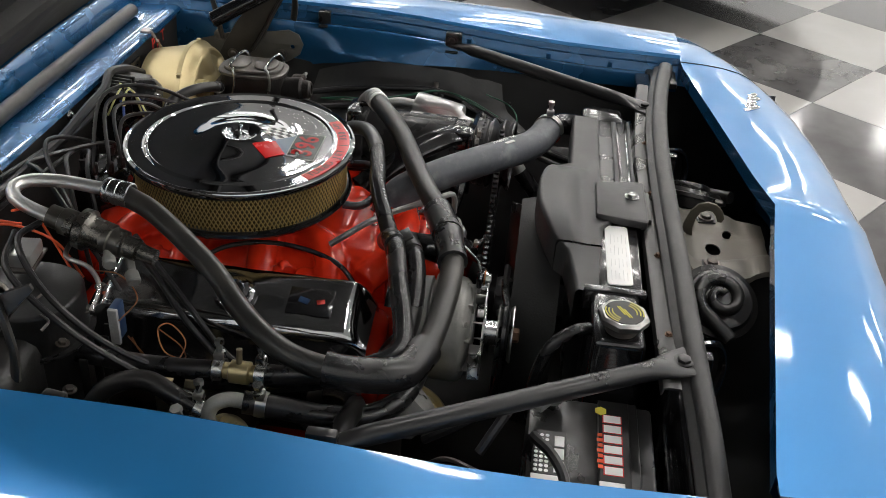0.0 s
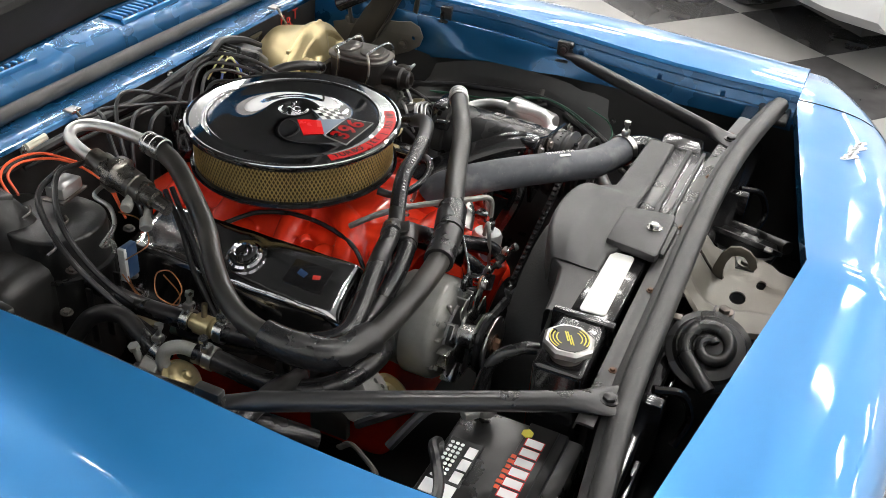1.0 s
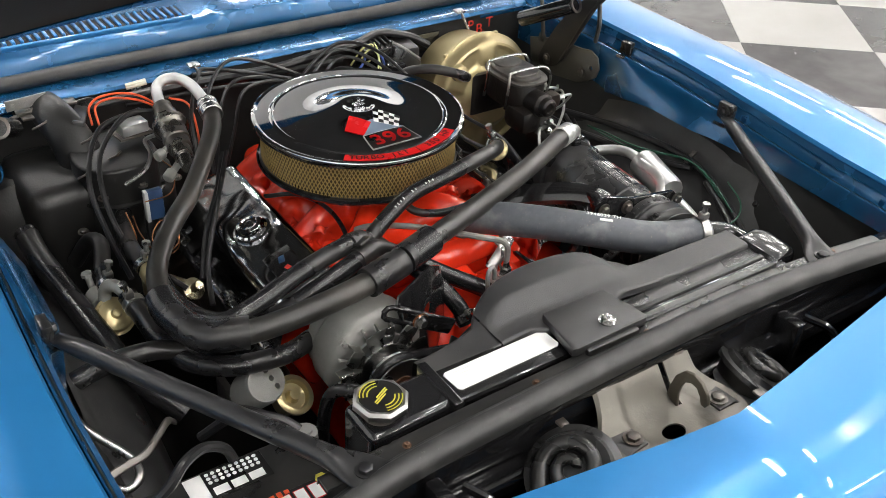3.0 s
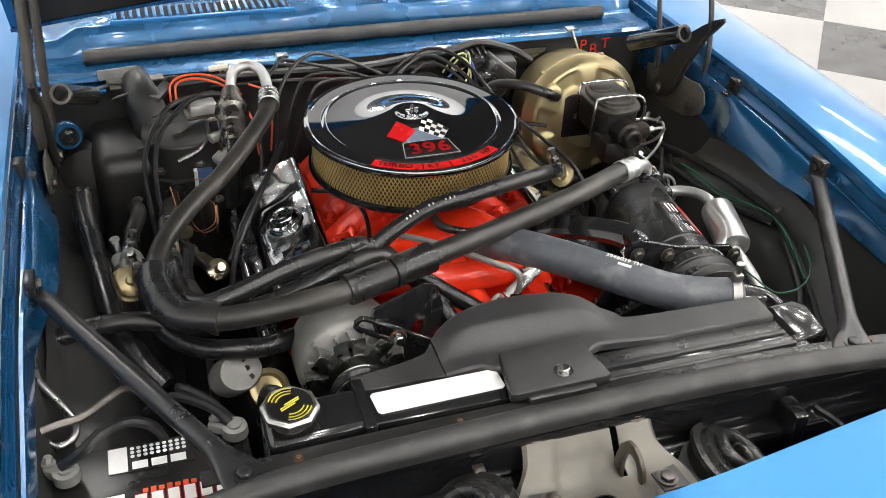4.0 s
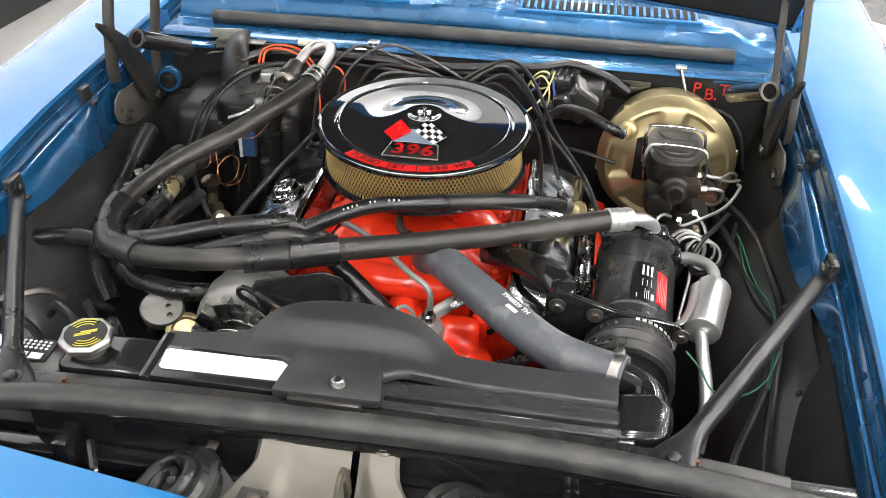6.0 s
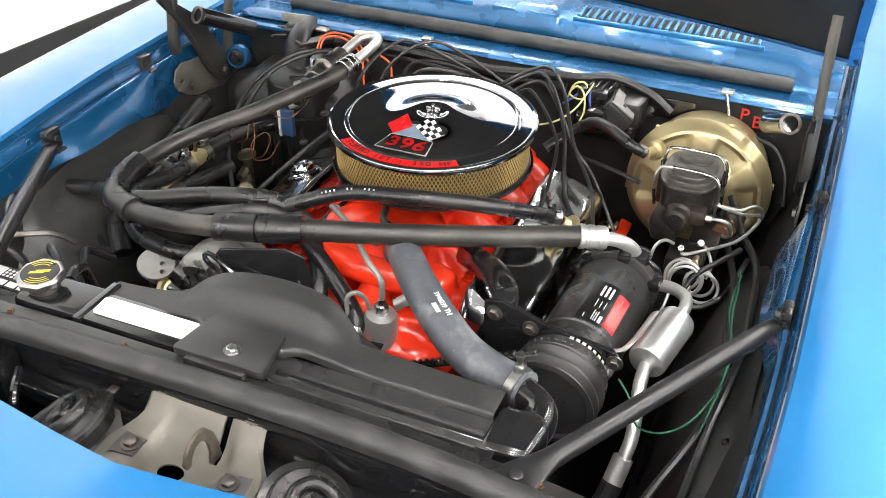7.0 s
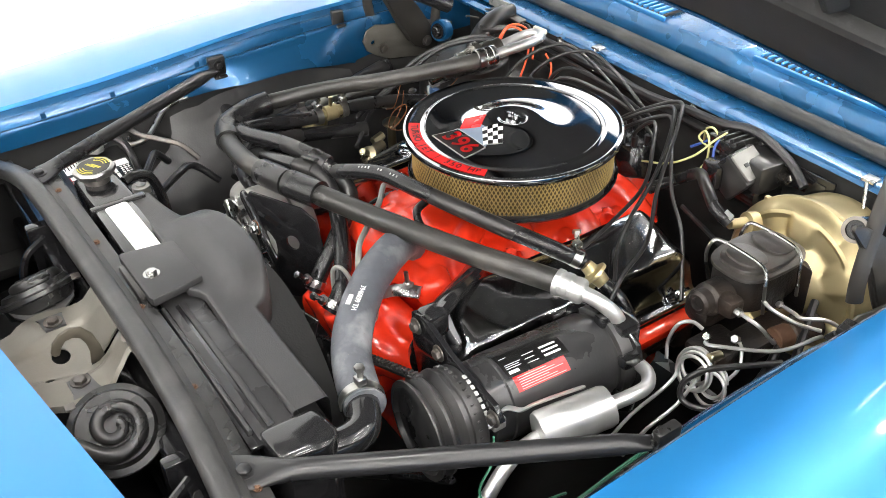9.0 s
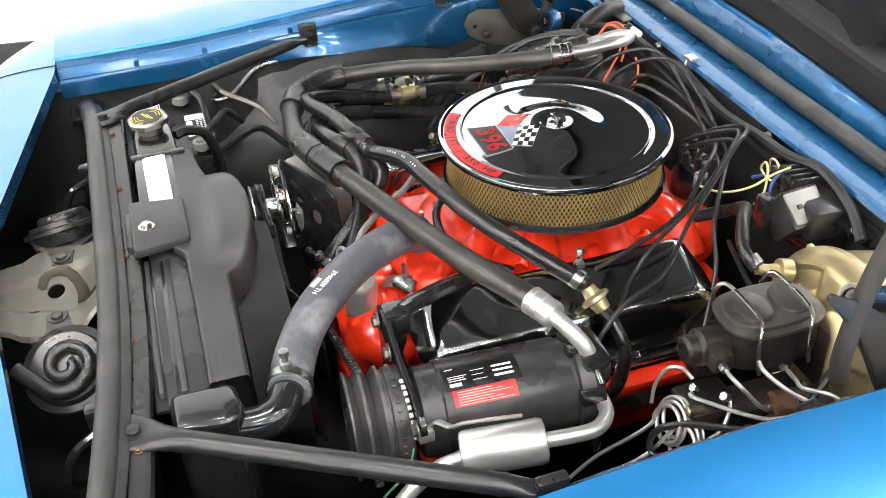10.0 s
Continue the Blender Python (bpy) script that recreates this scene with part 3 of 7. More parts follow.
for u in (-0.63, 0.63):
    sheet(bm, [[hood_at(u, s, 0.028), hood_at(u * 0.998, s, 0.012), hood_at(u * 0.97, s, 0.006)] for s in ss])
sheet(bm, [[hood_at(u, 0, 0.028), hood_at(u, 0.002, 0.01), hood_at(u, 0.014, 0.008)] for u in us])
# Hem in the body blue with shade put into its colour
part("hem_flange", bm, BLUE_SHADED, hood, "blue folded hood edge")
bm = B()
for u in (-0.42, -0.15, 0.15, 0.42):
    tube(bm, [hood_at(u, 0.22, -0.004), hood_at(u, 0.5, -0.010), hood_at(u * 0.8, 0.92, -0.010)], 0.02, 6, 8, flat=0.5)
tube(bm, [hood_at(-0.55, 0.20, -0.004), hood_at(0, 0.20, -0.004), hood_at(0.55, 0.20, -0.004)], 0.02, 6, 8, flat=0.5)
part("inner_rib", bm, BLACK_MATT, hood)


def hinge(s):
    h = thing("hinge_assembly", (CX + s * 0.565, 0.12, 0.85), "dark grey steel hood hinge with a black cylinder strut", "hinge", "hood hinges")
    X = lambda u: CX + s * u
    m = Matrix(((0, 0, s, 0), (1, 0, 0, 0), (0, 1, 0, 0), (0, 0, 0, 1)))
    bm = slab(B(), [(0.113, 0.884), (0.084, 0.890), (0.062, 0.882), (0.052, 0.860), (0.060, 0.838), (0.085, 0.820), (0.117, 0.806), (0.20, 0.792), (0.27, 0.80), (0.28, 0.85), (0.20, 0.875)], s * X(0.592), s * X(0.592) + 0.004, 0.001, m)
    tool = rod(B(), (X(0.56), 0.076, 0.853), (X(0.62), 0.076, 0.853), 0.005, None, 16)
    part("base_plate", cut(bm, tool), HINGE_PLATE, h, "olive-grey hinge base")
    bm = slab(B(), [(0.036, 1.041), (0.033, 1.034), (0.052, 1.012), (0.077, 0.984), (0.105, 0.938), (0.134, 0.882), (0.155, 0.845), (0.176, 0.822), (0.205, 0.806), (0.232, 0.806), (0.238, 0.822), (0.224, 0.850), (0.193, 0.902), (0.143, 0.968), (0.096, 1.005), (0.062, 1.028)], s * X(0.584), s * X(0.584) + 0.005, 0.0015, m)
    part("lower_arm", bm, HINGE, h)
    bm = tube(B(), [(X(0.584), 0.040, 1.034), (X(0.581), 0.079, 0.984), (X(0.581), 0.107, 0.938), (X(0.581), 0.136, 0.882), (X(0.582), 0.160, 0.842)], 0.0045, 5, 8)
    part("arm_flange", bm, HINGE, h)
    bm = tube(B(), [(X(0.590), 0.072, 0.915), (X(0.590), 0.068, 0.95), (X(0.588), 0.074, 1.00), (X(0.586), 0.083, 1.045), (X(0.583), 0.105, 1.11), (X(0.581), 0.125, 1.16)], 0.0105, 6, 8, flat=0.45)
    part("upper_arm", bm, HINGE, h)
    bm = tube(B(), [(X(0.586), 0.228, 0.86), (X(0.586), 0.238, 0.915), (X(0.583), 0.252, 0.976), (X(0.580), 0.268, 1.04), (X(0.577), 0.285, 1.10)], 0.010, 6, 8, flat=0.45)
    part("rear_arm", bm, HINGE, h)
    bm = rod(B(), (X(0.550), 0.104, 0.988), (X(0.513), 0.222, 0.924), 0.0165, None, 20, 0.003)
    part("gas_strut", bm, BLACK_GLOSS, h, "black cylinder strut")
    part("strut_ring", lathe(B(), (X(0.5504), 0.1027, 0.9887), Vector((X(0.550) - X(0.513), -0.118, 0.064)), [(0.0125, 0), (0.0168, 0.0005), (0.0170, 0.0035), (0.0125, 0.0035)], 24), STEEL_DARK, h)
    bolts("bolt", ((X(0.582), 0.205, 0.828), (X(0.590), 0.10, 0.835), (X(0.590), 0.235, 0.865)), (-s, 0, 0), 0.008, 0.006, STEEL_DARK, h)


hinge(1), hinge(-1)


# brace rods between fender and support
def brace(s, a, b):
    h = thing("brace_rod", b, "satin black tubular brace from fender to radiator support", "brace", "fender braces")
    a, b = Vector(a), Vector(b)
    d = (b - a).normalized()
    L = (b - a).length
    e = 0.066 / L
    bm = loft(B(), a, b, [(0.0, 0.010, 0.003, 0.8), (0.02, 0.012, 0.004, 0.9), (0.05, 0.0118, 0.0085, 1), (0.085, 0.0122, 0.0122, 1), (0.5, 0.0125, 0.0125, 1), (1 - e * 1.25, 0.0125, 0.0125, 1), (1 - e, 0.0135, 0.0118, 1), (1 - e * 0.72, 0.0175, 0.0088, 0.95), (1 - e * 0.48, 0.0225, 0.0052, 0.85), (1 - e * 0.25, 0.0255, 0.0030, 0.7), (1, 0.0265, 0.0026, 0.5)])
    part("tube", bm, BRACE_BLACK, h)
    part("bolt", bolt(B(), b - d * 0.016 + Vector((0, 0, 0.003)), (0, 0, 1), 0.0085, 0.006), BRACE_BLACK, h)
    bm = box(B(), a + Vector((s * 0.008, 0.008, 0.004)), (0.014, 0.034, 0.040), 0.003)
    box(bm, a + Vector((s * 0.004, 0.010, -0.016)), (0.022, 0.026, 0.005), 0.0015)
    bolt(bm, a + Vector((s * 0.001, 0.010, 0.008)), (-s, 0, 0), 0.007, 0.007)
    part("bracket", bm, BLACK_SATIN, h)


brace(-1, (-0.587, -0.276, 0.886), (-0.368, -0.680, 0.890))
brace(1, (0.612, -0.276, 0.892), (0.386, -0.672, 0.890))

# hood latch plate and horns
latch = thing("hood_latch", (0.012, -0.75, 0.83), "bare grey-beige stamped steel latch plate with a safety hook", "latch")
LX = 0.014
rows = []
for i in range(33):
    f = -1 + i / 16
    row = []
    for y, z, w in ((-0.660, 0.880, 0.080), (-0.670, 0.877, 0.081), (-0.682, 0.868, 0.082), (-0.692, 0.857, 0.083), (-0.700, 0.847, 0.085), (-0.708, 0.838, 0.090), (-0.718, 0.831, 0.099), (-0.730, 0.828, 0.107), (-0.745, 0.827, 0.112), (-0.760, 0.827, 0.113), (-0.775, 0.827, 0.110), (-0.790, 0.827, 0.101), (-0.802, 0.828, 0.092), (-0.812, 0.831, 0.084), (-0.824, 0.833, 0.078), (-0.840, 0.833, 0.072)):
        u = abs(f) * w
        hexw = 0.050 + 0.35 * max(0, -0.735 - y) * (-1) if y < -0.735 else 0.050 + 0.25 * max(0, y + 0.735) * (-1)
        k = max(0.0, min(1.0, (u - hexw) / 0.009))
        rib = 0.0075 * k * k * (3 - 2 * k) if -0.80 < y < -0.705 else 0.004 * k
        edge = -0.006 if abs(f) > 0.97 else 0.0
        row.append((LX + f * w, y, z + rib + edge))
    rows.append(row)
bm = sheet(B(), rows, 0.0025)
tool = rod(B(), (0.007, -0.757, 0.79), (0.007, -0.757, 0.87), 0.014, None, 24)
bmesh.ops.scale(tool, vec=(1.25, 0.85, 1), space=Matrix.Translation((-0.007, 0.757, 0)), verts=tool.verts)
rod(tool, (0.052, -0.783, 0.79), (0.052, -0.783, 0.87), 0.007, None, 16)
box(tool, (0.046, -0.703, 0.845), (0.009, 0.050, 0.05), 0)
rod(tool, (0.048, -0.667, 0.85), (0.048, -0.667, 0.90), 0.0035, None, 10)
part("plate", cut(bm, tool), BEIGE, latch, angle=32)
outer = [(-0.708, 0.826), (-0.710, 0.850), (-0.716, 0.872), (-0.727, 0.887), (-0.741, 0.8915), (-0.755, 0.888), (-0.766, 0.878), (-0.771, 0.865), (-0.768, 0.858), (-0.761, 0.858), (-0.757, 0.868), (-0.750, 0.876), (-0.741, 0.877), (-0.732, 0.872), (-0.727, 0.860), (-0.725, 0.845), (-0.728, 0.826)]
bm = slab(B(), outer, 0.040, 0.0455, 0.0012, Matrix(((0, 0, 1, 0), (1, 0, 0, 0), (0, 1, 0, 0), (0, 0, 0, 1))))
part("hook", bm, HOOK, latch, "curved steel safety hook")
bolts("bolt", ((-0.051, -0.675, 0.874), (0.077, -0.677, 0.874)), (0, -0.5, 1), 0.0085, 0.006, STEEL_DARK, latch)


def horn(x, y, z, s, pin):
    h = thing("horn", (x, y, z), "black stamped snail-shell horn bolted to the latch plate", "horn", "pair of horns")
    c = Vector((x, y, z))
    ax = Vector((0.50 * s, -0.12, 0.86)).normalized()
    f = frame_of(ax)
    bm = lathe(B(), c - ax * 0.050, ax, [(0, 0), (0.030, 0.0), (0.048, 0.008), (0.052, 0.024), (0.0585, 0.026), (0.0585, 0.032), (0.050, 0.034), (0.046, 0.041), (0.0, 0.042)], 40)
    part("body", bm, BLACK_SATIN, h)
    pts = []
    n = 56
    for k in range(n):
        q = k / (n - 1)
        a = -q * 3.0 * math.pi * s + 0.8
        r = 0.007 + 0.030 * q
        pts.append(c + f @ Vector((r * math.cos(a), r * math.sin(a), -0.003 - 0.004 * q)))
    pts.append(pts[-1] + (pts[-1] - pts[-2]).normalized() * 0.045)
    part("trumpet", tube(B(), pts, 0.0105, raw=True, seg=12, radii=lambda q: 0.6 + 0.42 * q), BLACK_SATIN, h, "coiled horn trumpet")
    pin = Vector(pin)
    d = (pin - c)
    d.z = 0
    d.normalize()
    w = Vector((-d.y, d.x, 0))
    rim = c + f @ Vector((0, 0, -0.020))
    rows = [[pin + d * 0.012 + w * k * 0.014 + Vector((0, 0, 0.003)) for k in (-1, 0, 1)], [pin - d * 0.016 + w * k * 0.016 + Vector((0, 0, 0.003)) for k in (-1, 0, 1)], [pin - d * 0.030 + w * k * 0.022 - Vector((0, 0, 0.003)) for k in (-1, 0, 1)], [rim + d * 0.040 + w * k * 0.042 for k in (-1, 0, 1)], [rim + d * 0.006 + w * k * 0.050 for k in (-1, 0, 1)]]
    part("bracket", sheet(B(), rows, 0.003), STEEL_PAINT, h, "grey painted mounting strap")
    part("strap_bolt", bolt(B(), pin + Vector((0, 0, 0.0045)), (0, 0, 1), 0.0085, 0.007), STEEL_DARK, h)
    e = f @ Vector((math.cos(2.4), math.sin(2.4), 0))
    bm = box(B(), c - ax * 0.021 + e * 0.063, (0.013, 0.013, 0.004), 0.0015)
    part("terminal_lug", bm, STEEL_DARK, h)


horn(-0.157, -0.749, 0.850, -1, (-0.055, -0.747, 0.8345))
horn(0.190, -0.743, 0.842, 1, (0.086, -0.752, 0.8345))

# windscreen and dark cabin behind the cowl
bm = sheet(B(), [[(x, 0.74 + 0.10 * (x / 0.62) ** 2, 0.95), (x * 0.97, 1.02 + 0.10 * (x / 0.62) ** 2, 1.14), (x * 0.9, 1.32 + 0.08 * (x / 0.62) ** 2, 1.30)] for x in (-0.66, -0.4, 0, 0.4, 0.66)], 0.005)
part("windscreen", bm, BLACK_GLOSS, car, "dark tinted windscreen")
bm = sheet(B(), [[(x, 1.32 + 0.08 * (x / 0.62) ** 2, 1.30), (x, 1.9, 1.32), (x, 2.6, 1.25)] for x in (-0.60, -0.3, 0, 0.3, 0.60)], 0.01)
part("roof", bm, BLUE, car, "blue roof panel")
rows = [[(x, y, z - 0.05 * (abs(x) / 0.8) ** 3) for x in (-0.80, -0.6, -0.3, 0, 0.3, 0.6, 0.80)] for y, z in ((2.55, 1.22), (2.75, 1.10), (2.98, 0.97), (3.2, 0.95), (3.5, 0.93), (3.62, 0.89), (3.66, 0.75), (3.62, 0.45), (3.5, 0.30))]
part("tail_panel", sheet(B(), rows, 0.008), BLUE, car, "blue trunk deck and tail panel", 50)
for s in (1, -1):
    bm = sheet(B(), [[(CX + s * (U + 0.25), y, 0.3), (CX + s * (U + 0.25), y, 0.75), (CX + s * 0.80, y, z)] for y, z in ((2.6, 0.95), (3.2, 0.90), (3.62, 0.84))])
    part("quarter_panel", bm, BLUE, car)
for s in (1, -1):
    bm = sheet(B(), [[(CX + s * (U + 0.24), y, 0.3), (CX + s * (U + 0.25), y, 0.75), (CX + s * (U + 0.16), y, 0.90), (CX + s * 0.60, y, 1.30)] for y in (1.6, 2.6)])
    part("door_side", bm, BLUE, car)
    for y in (-0.38, 2.36):
        bm = lathe(B(), (CX + s * 0.66, y, 0.325), (s, 0, 0), [(0, 0), (0.24, 0), (0.315, 0.01), (0.325, 0.04), (0.325, 0.15), (0.31, 0.19), (0.2, 0.2), (0.18, 0.17), (0, 0.16)], 40)
        part("wheel", bm, RUBBER, car, "black tyre")

# air cleaner
LID = [(0.1785, 0.922), (0.1795, 0.927), (0.178, 0.931), (0.1745, 0.9325), (0.1715, 0.9309), (0.1705, 0.9305), (0.1695, 0.9305), (0.1515, 0.9305), (0.1505, 0.9305), (0.1495, 0.9309), (0.1475, 0.9325), (0.1445, 0.9330), (0.1425, 0.9306), (0.1415, 0.9302), (0.1405, 0.9302), (0.130, 0.9300), (0.118, 0.9298), (0.106, 0.9299), (0.096, 0.9304), (0.087, 0.9315), (0.078, 0.9332), (0.069, 0.9355), (0.060, 0.9383), (0.052, 0.9408), (0.045, 0.9428), (0.039, 0.9440), (0.033, 0.9446), (0.029, 0.9446), (0.0255, 0.9438), (0.022, 0.9420), (0.018, 0.9400), (0.0, 0.9395)]


def lid_z(x, y):
    r = math.hypot(x, y)
    for (r1, z1), (r0, z0) in zip(LID[3:-1], LID[4:]):
        if r0 <= r <= r1:
            return z0 + (z1 - z0) * (r - r0) / (r1 - r0)
    return 0.9305


cleaner = thing("air_cleaner", (0, 0, 0.84), "round chrome air cleaner with an open gold filter element", "air cleaner")
part("lid", lathe(B(), (0, 0, 0), (0, 0, 1), LID + [], 96), CHROME, cleaner, "polished chrome lid")
bm = lathe(B(), (0, 0, 0.9395), (0, 0, 1), [(0.012, 0), (0.011, 0.004), (0.004, 0.006), (0.0035, 0.015), (0, 0.0155)], 20)
box(bm, (0, 0, 0.9475), (0.024, 0.0035, 0.007), 0.0016, (0, 0, 10))
part("wing_nut", bm, CHROME, cleaner, "small chrome wing nut")
bm = B()
n = 180
rings = [[], []]
for k in range(n):
    r = 0.1585 + (0.004 if k % 2 else 0)
    for j, z in enumerate((0.857, 0.921)):
        a = 2 * math.pi * k / n
        rings[j].append(bm.verts.new((r * math.cos(a), r * math.sin(a), z)))
for k in range(n):
    bm.faces.new((rings[0][k], rings[0][(k + 1) % n], rings[1][(k + 1) % n], rings[1][k]))
part("filter_element", bm, FILTER, cleaner, "pleated gold filter paper", 80)
bm = B()
n, steps = 160, 12
for d in (1, -1):
    for k in range(n):
        a0 = 2 * math.pi * k / n
        prev = None
        for j in range(steps + 1):
            a = a0 + d * 0.20 * j / steps
            z = 0.858 + 0.062 * j / steps
            r = 0.1655
            ca, sa = math.cos(a), math.sin(a)
            w = 0.00105
            cur = [bm.verts.new(((r + e) * ca - w * q * sa, (r + e) * sa + w * q * ca, z)) for e, q in ((0, -1), (0.0008, 0), (0, 1))]
            if prev:
                bm.faces.new((prev[0], prev[1], cur[1], cur[0]))
                bm.faces.new((prev[1], prev[2], cur[2], cur[1]))
            prev = cur
tagged(part("expanded_metal", bm, MESH_METAL, cleaner, "fine diamond mesh round the filter"), kind="stuff")
bm = lathe(B(), (0, 0, 0), (0, 0, 1), [(0.160, 0.915), (0.1685, 0.915), (0.1685, 0.922), (0.160, 0.9225)], 72)
lathe(bm, (0, 0, 0), (0, 0, 1), [(0.160, 0.861), (0.1685, 0.861), (0.1695, 0.855), (0.160, 0.854)], 72)
part("gasket_ring", bm, BLACK_SATIN, cleaner)
bm = lathe(B(), (0, 0, 0), (0, 0, 1), [(0.1725, 0.859), (0.174, 0.854), (0.170, 0.849), (0.15, 0.845), (0.10, 0.838), (0.075, 0.825), (0.07, 0.79), (0, 0.79)], 72)
part("base_pan", bm, BLACK_GLOSS, cleaner, "black air cleaner base")


def decal(name, quad, material, parent, nu=6, nv=6, up=0.0005, label=""):
    """A thin sticker over four corners, bent to the lid."""
    a, b, c, d = [Vector((*q, 0)) for q in quad]
    rows = []
    for i in range(nu + 1):
        row = []
        for j in range(nv + 1):
            p = a.lerp(b, i / nu).lerp(d.lerp(c, i / nu), j / nv)
            row.append((p.x, p.y, lid_z(p.x, p.y) + up))
        rows.append(row)
    return part(name, sheet(B(), rows), material, parent, label)


def arc_strip(name, r0, r1, a0, a1, material, parent, up, label=""):
    rows = []
    for i in range(41):
        a = radians(a0 + (a1 - a0) * i / 40)
        rows.append([(r * math.cos(a), r * math.sin(a), lid_z(r * math.cos(a), r * math.sin(a)) + up) for r in (r0, (r0 + r1) / 2, r1)])
    return part(name, sheet(B(), rows), material, parent, label)


ribbon = arc_strip("ribbon_decal", 0.151, 0.1695, -128, -52, DECAL_RED, cleaner, 0.0006, "red arc decal with black lettering")
words = "TURBO JET | 350 HP"
for i, ch in enumerate(words):
    if ch == " ":
        continue
    a = -125.5 + 71 * (i + 0.5) / len(words)
    m = pose(0, 0, 0.9305 + 0.0011, 0, 0, a + 90) @ pose(0, -0.160, 0)
    lettering("ribbon_letter", ch, 0.0165, m, DECAL_BLACK, ribbon, depth=0.0001, bold=0.0002)
decal("shield_decal", [(-0.040, -0.083), (-0.018, -0.052), (0.016, -0.052), (0.037, -0.083)], DECAL_GREY, cleaner, label="grey-blue shield decal")
decal("number_plate_edge", [(-0.047, -0.127), (-0.039, -0.0815), (0.0375, -0.0815), (0.0445, -0.127)], PRINT, cleaner, up=0.0008)
plate = decal("number_decal", [(-0.045, -0.1255), (-0.0375, -0.083), (0.036, -0.083), (0.0425, -0.1255)], DECAL_BLACK, cleaner, up=0.0012, label="black decal with red engine size number")
for i, ch in enumerate("396"):
    m = pose(-0.0235 + 0.0232 * i, -0.1045, 0.94)
    lettering("number_digit", ch, 0.043, m, DECAL_RED, plate, depth=0.0001, bold=0.0011, over=lid_z)
decal("red_flag_decal", [(-0.058, -0.055), (-0.034, -0.028), (-0.010, -0.058), (-0.036, -0.080)], DECAL_RED, cleaner, up=0.0009, label="red flag decal")
flag = decal("checkered_flag_decal", [(-0.005, -0.058), (0.010, -0.028), (0.047, -0.056), (0.029, -0.081)], WHITE, cleaner, up=0.0009, label="black and white checkered flag decal")
a, b, c, d = [Vector(p) for p in ((-0.005, -0.058), (0.010, -0.028), (0.047, -0.056), (0.029, -0.081))]
for i in range(4):
    for j in range(5):
        if (i + j) % 2:
            f = lambda s, t: tuple(a.lerp(b, s).lerp(d.lerp(c, s), t))
            decal("flag_square", [f(i / 4, j / 5), f((i + 1) / 4, j / 5), f((i + 1) / 4, (j + 1) / 5), f(i / 4, (j + 1) / 5)], DECAL_BLACK, flag, 2, 2, 0.0014)

# engine
engine = thing("engine", (0, -0.05, 0.4), "orange-red painted V8 engine block and intake", "engine")
bm = B()
box(bm, (0, 0.0, 0.735), (0.24, 0.50, 0.10), 0.03, None, 3)
box(bm, (0, -0.02, 0.785), (0.13, 0.34, 0.06), 0.025, None, 3)
box(bm, (0, -0.20, 0.775), (0.20, 0.10, 0.06), 0.02, None, 3)
for s in (1, -1):
    for y in (-0.17, -0.06, 0.06, 0.17):
        tube(bm, [(s * 0.03, y * 0.55, 0.795), (s * 0.08, y * 0.9, 0.80), (s * 0.125, y, 0.772), (s * 0.155, y, 0.745)], 0.023, 6, 12)
    box(bm, (s * 0.142, -0.02, 0.752), (0.03, 0.44, 0.022), 0.008, (0, s * 20, 0))
for x, y in ((0.10, -0.22), (-0.09, -0.21), (0.13, -0.1), (-0.13, -0.1), (0.13, 0.1), (-0.13, 0.1)):
    lathe(bm, (x, y, 0.775), (0, 0, 1), [(0.018, 0), (0.017, 0.016), (0.013, 0.018), (0, 0.018)], 16)
    bolt(bm, (x, y, 0.792), (0, 0, 1), 0.007, 0.008)
for s, y in ((1, -0.13), (-1, -0.13), (1, 0.02), (-1, 0.02), (1, 0.13), (-1, 0.13)):
    box(bm, (s * 0.125, y, 0.768), (0.035, 0.03, 0.026), 0.010, (0, s * 18, 12 * s))
box(bm, (-0.05, -0.245, 0.785), (0.10, 0.05, 0.05), 0.018, (20, 0, 12), 3)
box(bm, (0.11, -0.235, 0.775), (0.06, 0.06, 0.05), 0.018, (10, 0, -20), 3)
tube(bm, [(-0.12, -0.22, 0.772), (-0.06, -0.255, 0.79), (0.02, -0.265, 0.79), (0.1, -0.25, 0.78)], 0.024, 6, 12)
fuse(part("intake_manifold", bm, RED, engine, "glossy orange-red intake manifold"), 0.004, 3)
bolts("manifold_bolt", [(s * 0.147, y, 0.764) for s in (1, -1) for y in (-0.19, -0.155, -0.085, -0.015, 0.07)], (0.1, 0, 1), 0.0075, 0.012, RED, engine)
for s in (1, -1):
    part("valley_rail", box(B(), (s * 0.142, -0.05, 0.722), (0.04, 0.46, 0.04), 0.01), RED, engine)
for s in (1, -1):
    bm = B()
    box(bm, (s * 0.195, -0.05, 0.69), (0.13, 0.44, 0.10), 0.02, (0, s * 24, 0), 3)
    em = box(B(), (s * 0.285, -0.05, 0.645), (0.05, 0.40, 0.06), 0.02, (0, s * 24, 0), 3)
    for y in (-0.20, -0.10, 0.0, 0.10):
        tube(em, [(s * 0.255, y, 0.665), (s * 0.285, y, 0.66), (s * 0.30, y + 0.02, 0.63)], 0.024, 4, 10)
    part("exhaust_manifold", em, IRON, engine, "dark cast iron exhaust manifold")
    part("cylinder_head", bm, RED, engine, "orange-red cylinder head")
part("head_edge", box(B(), (0.306, 0.0, 0.672), (0.026, 0.40, 0.034), 0.006, (0, 20, 0)), RED, engine, "orange-red edge of the cylinder head")
bm = B()
box(bm, (0, -0.02, 0.55), (0.34, 0.52, 0.30), 0.03, None, 3)
box(bm, (0.02, -0.285, 0.66), (0.24, 0.04, 0.18), 0.02, None, 3)
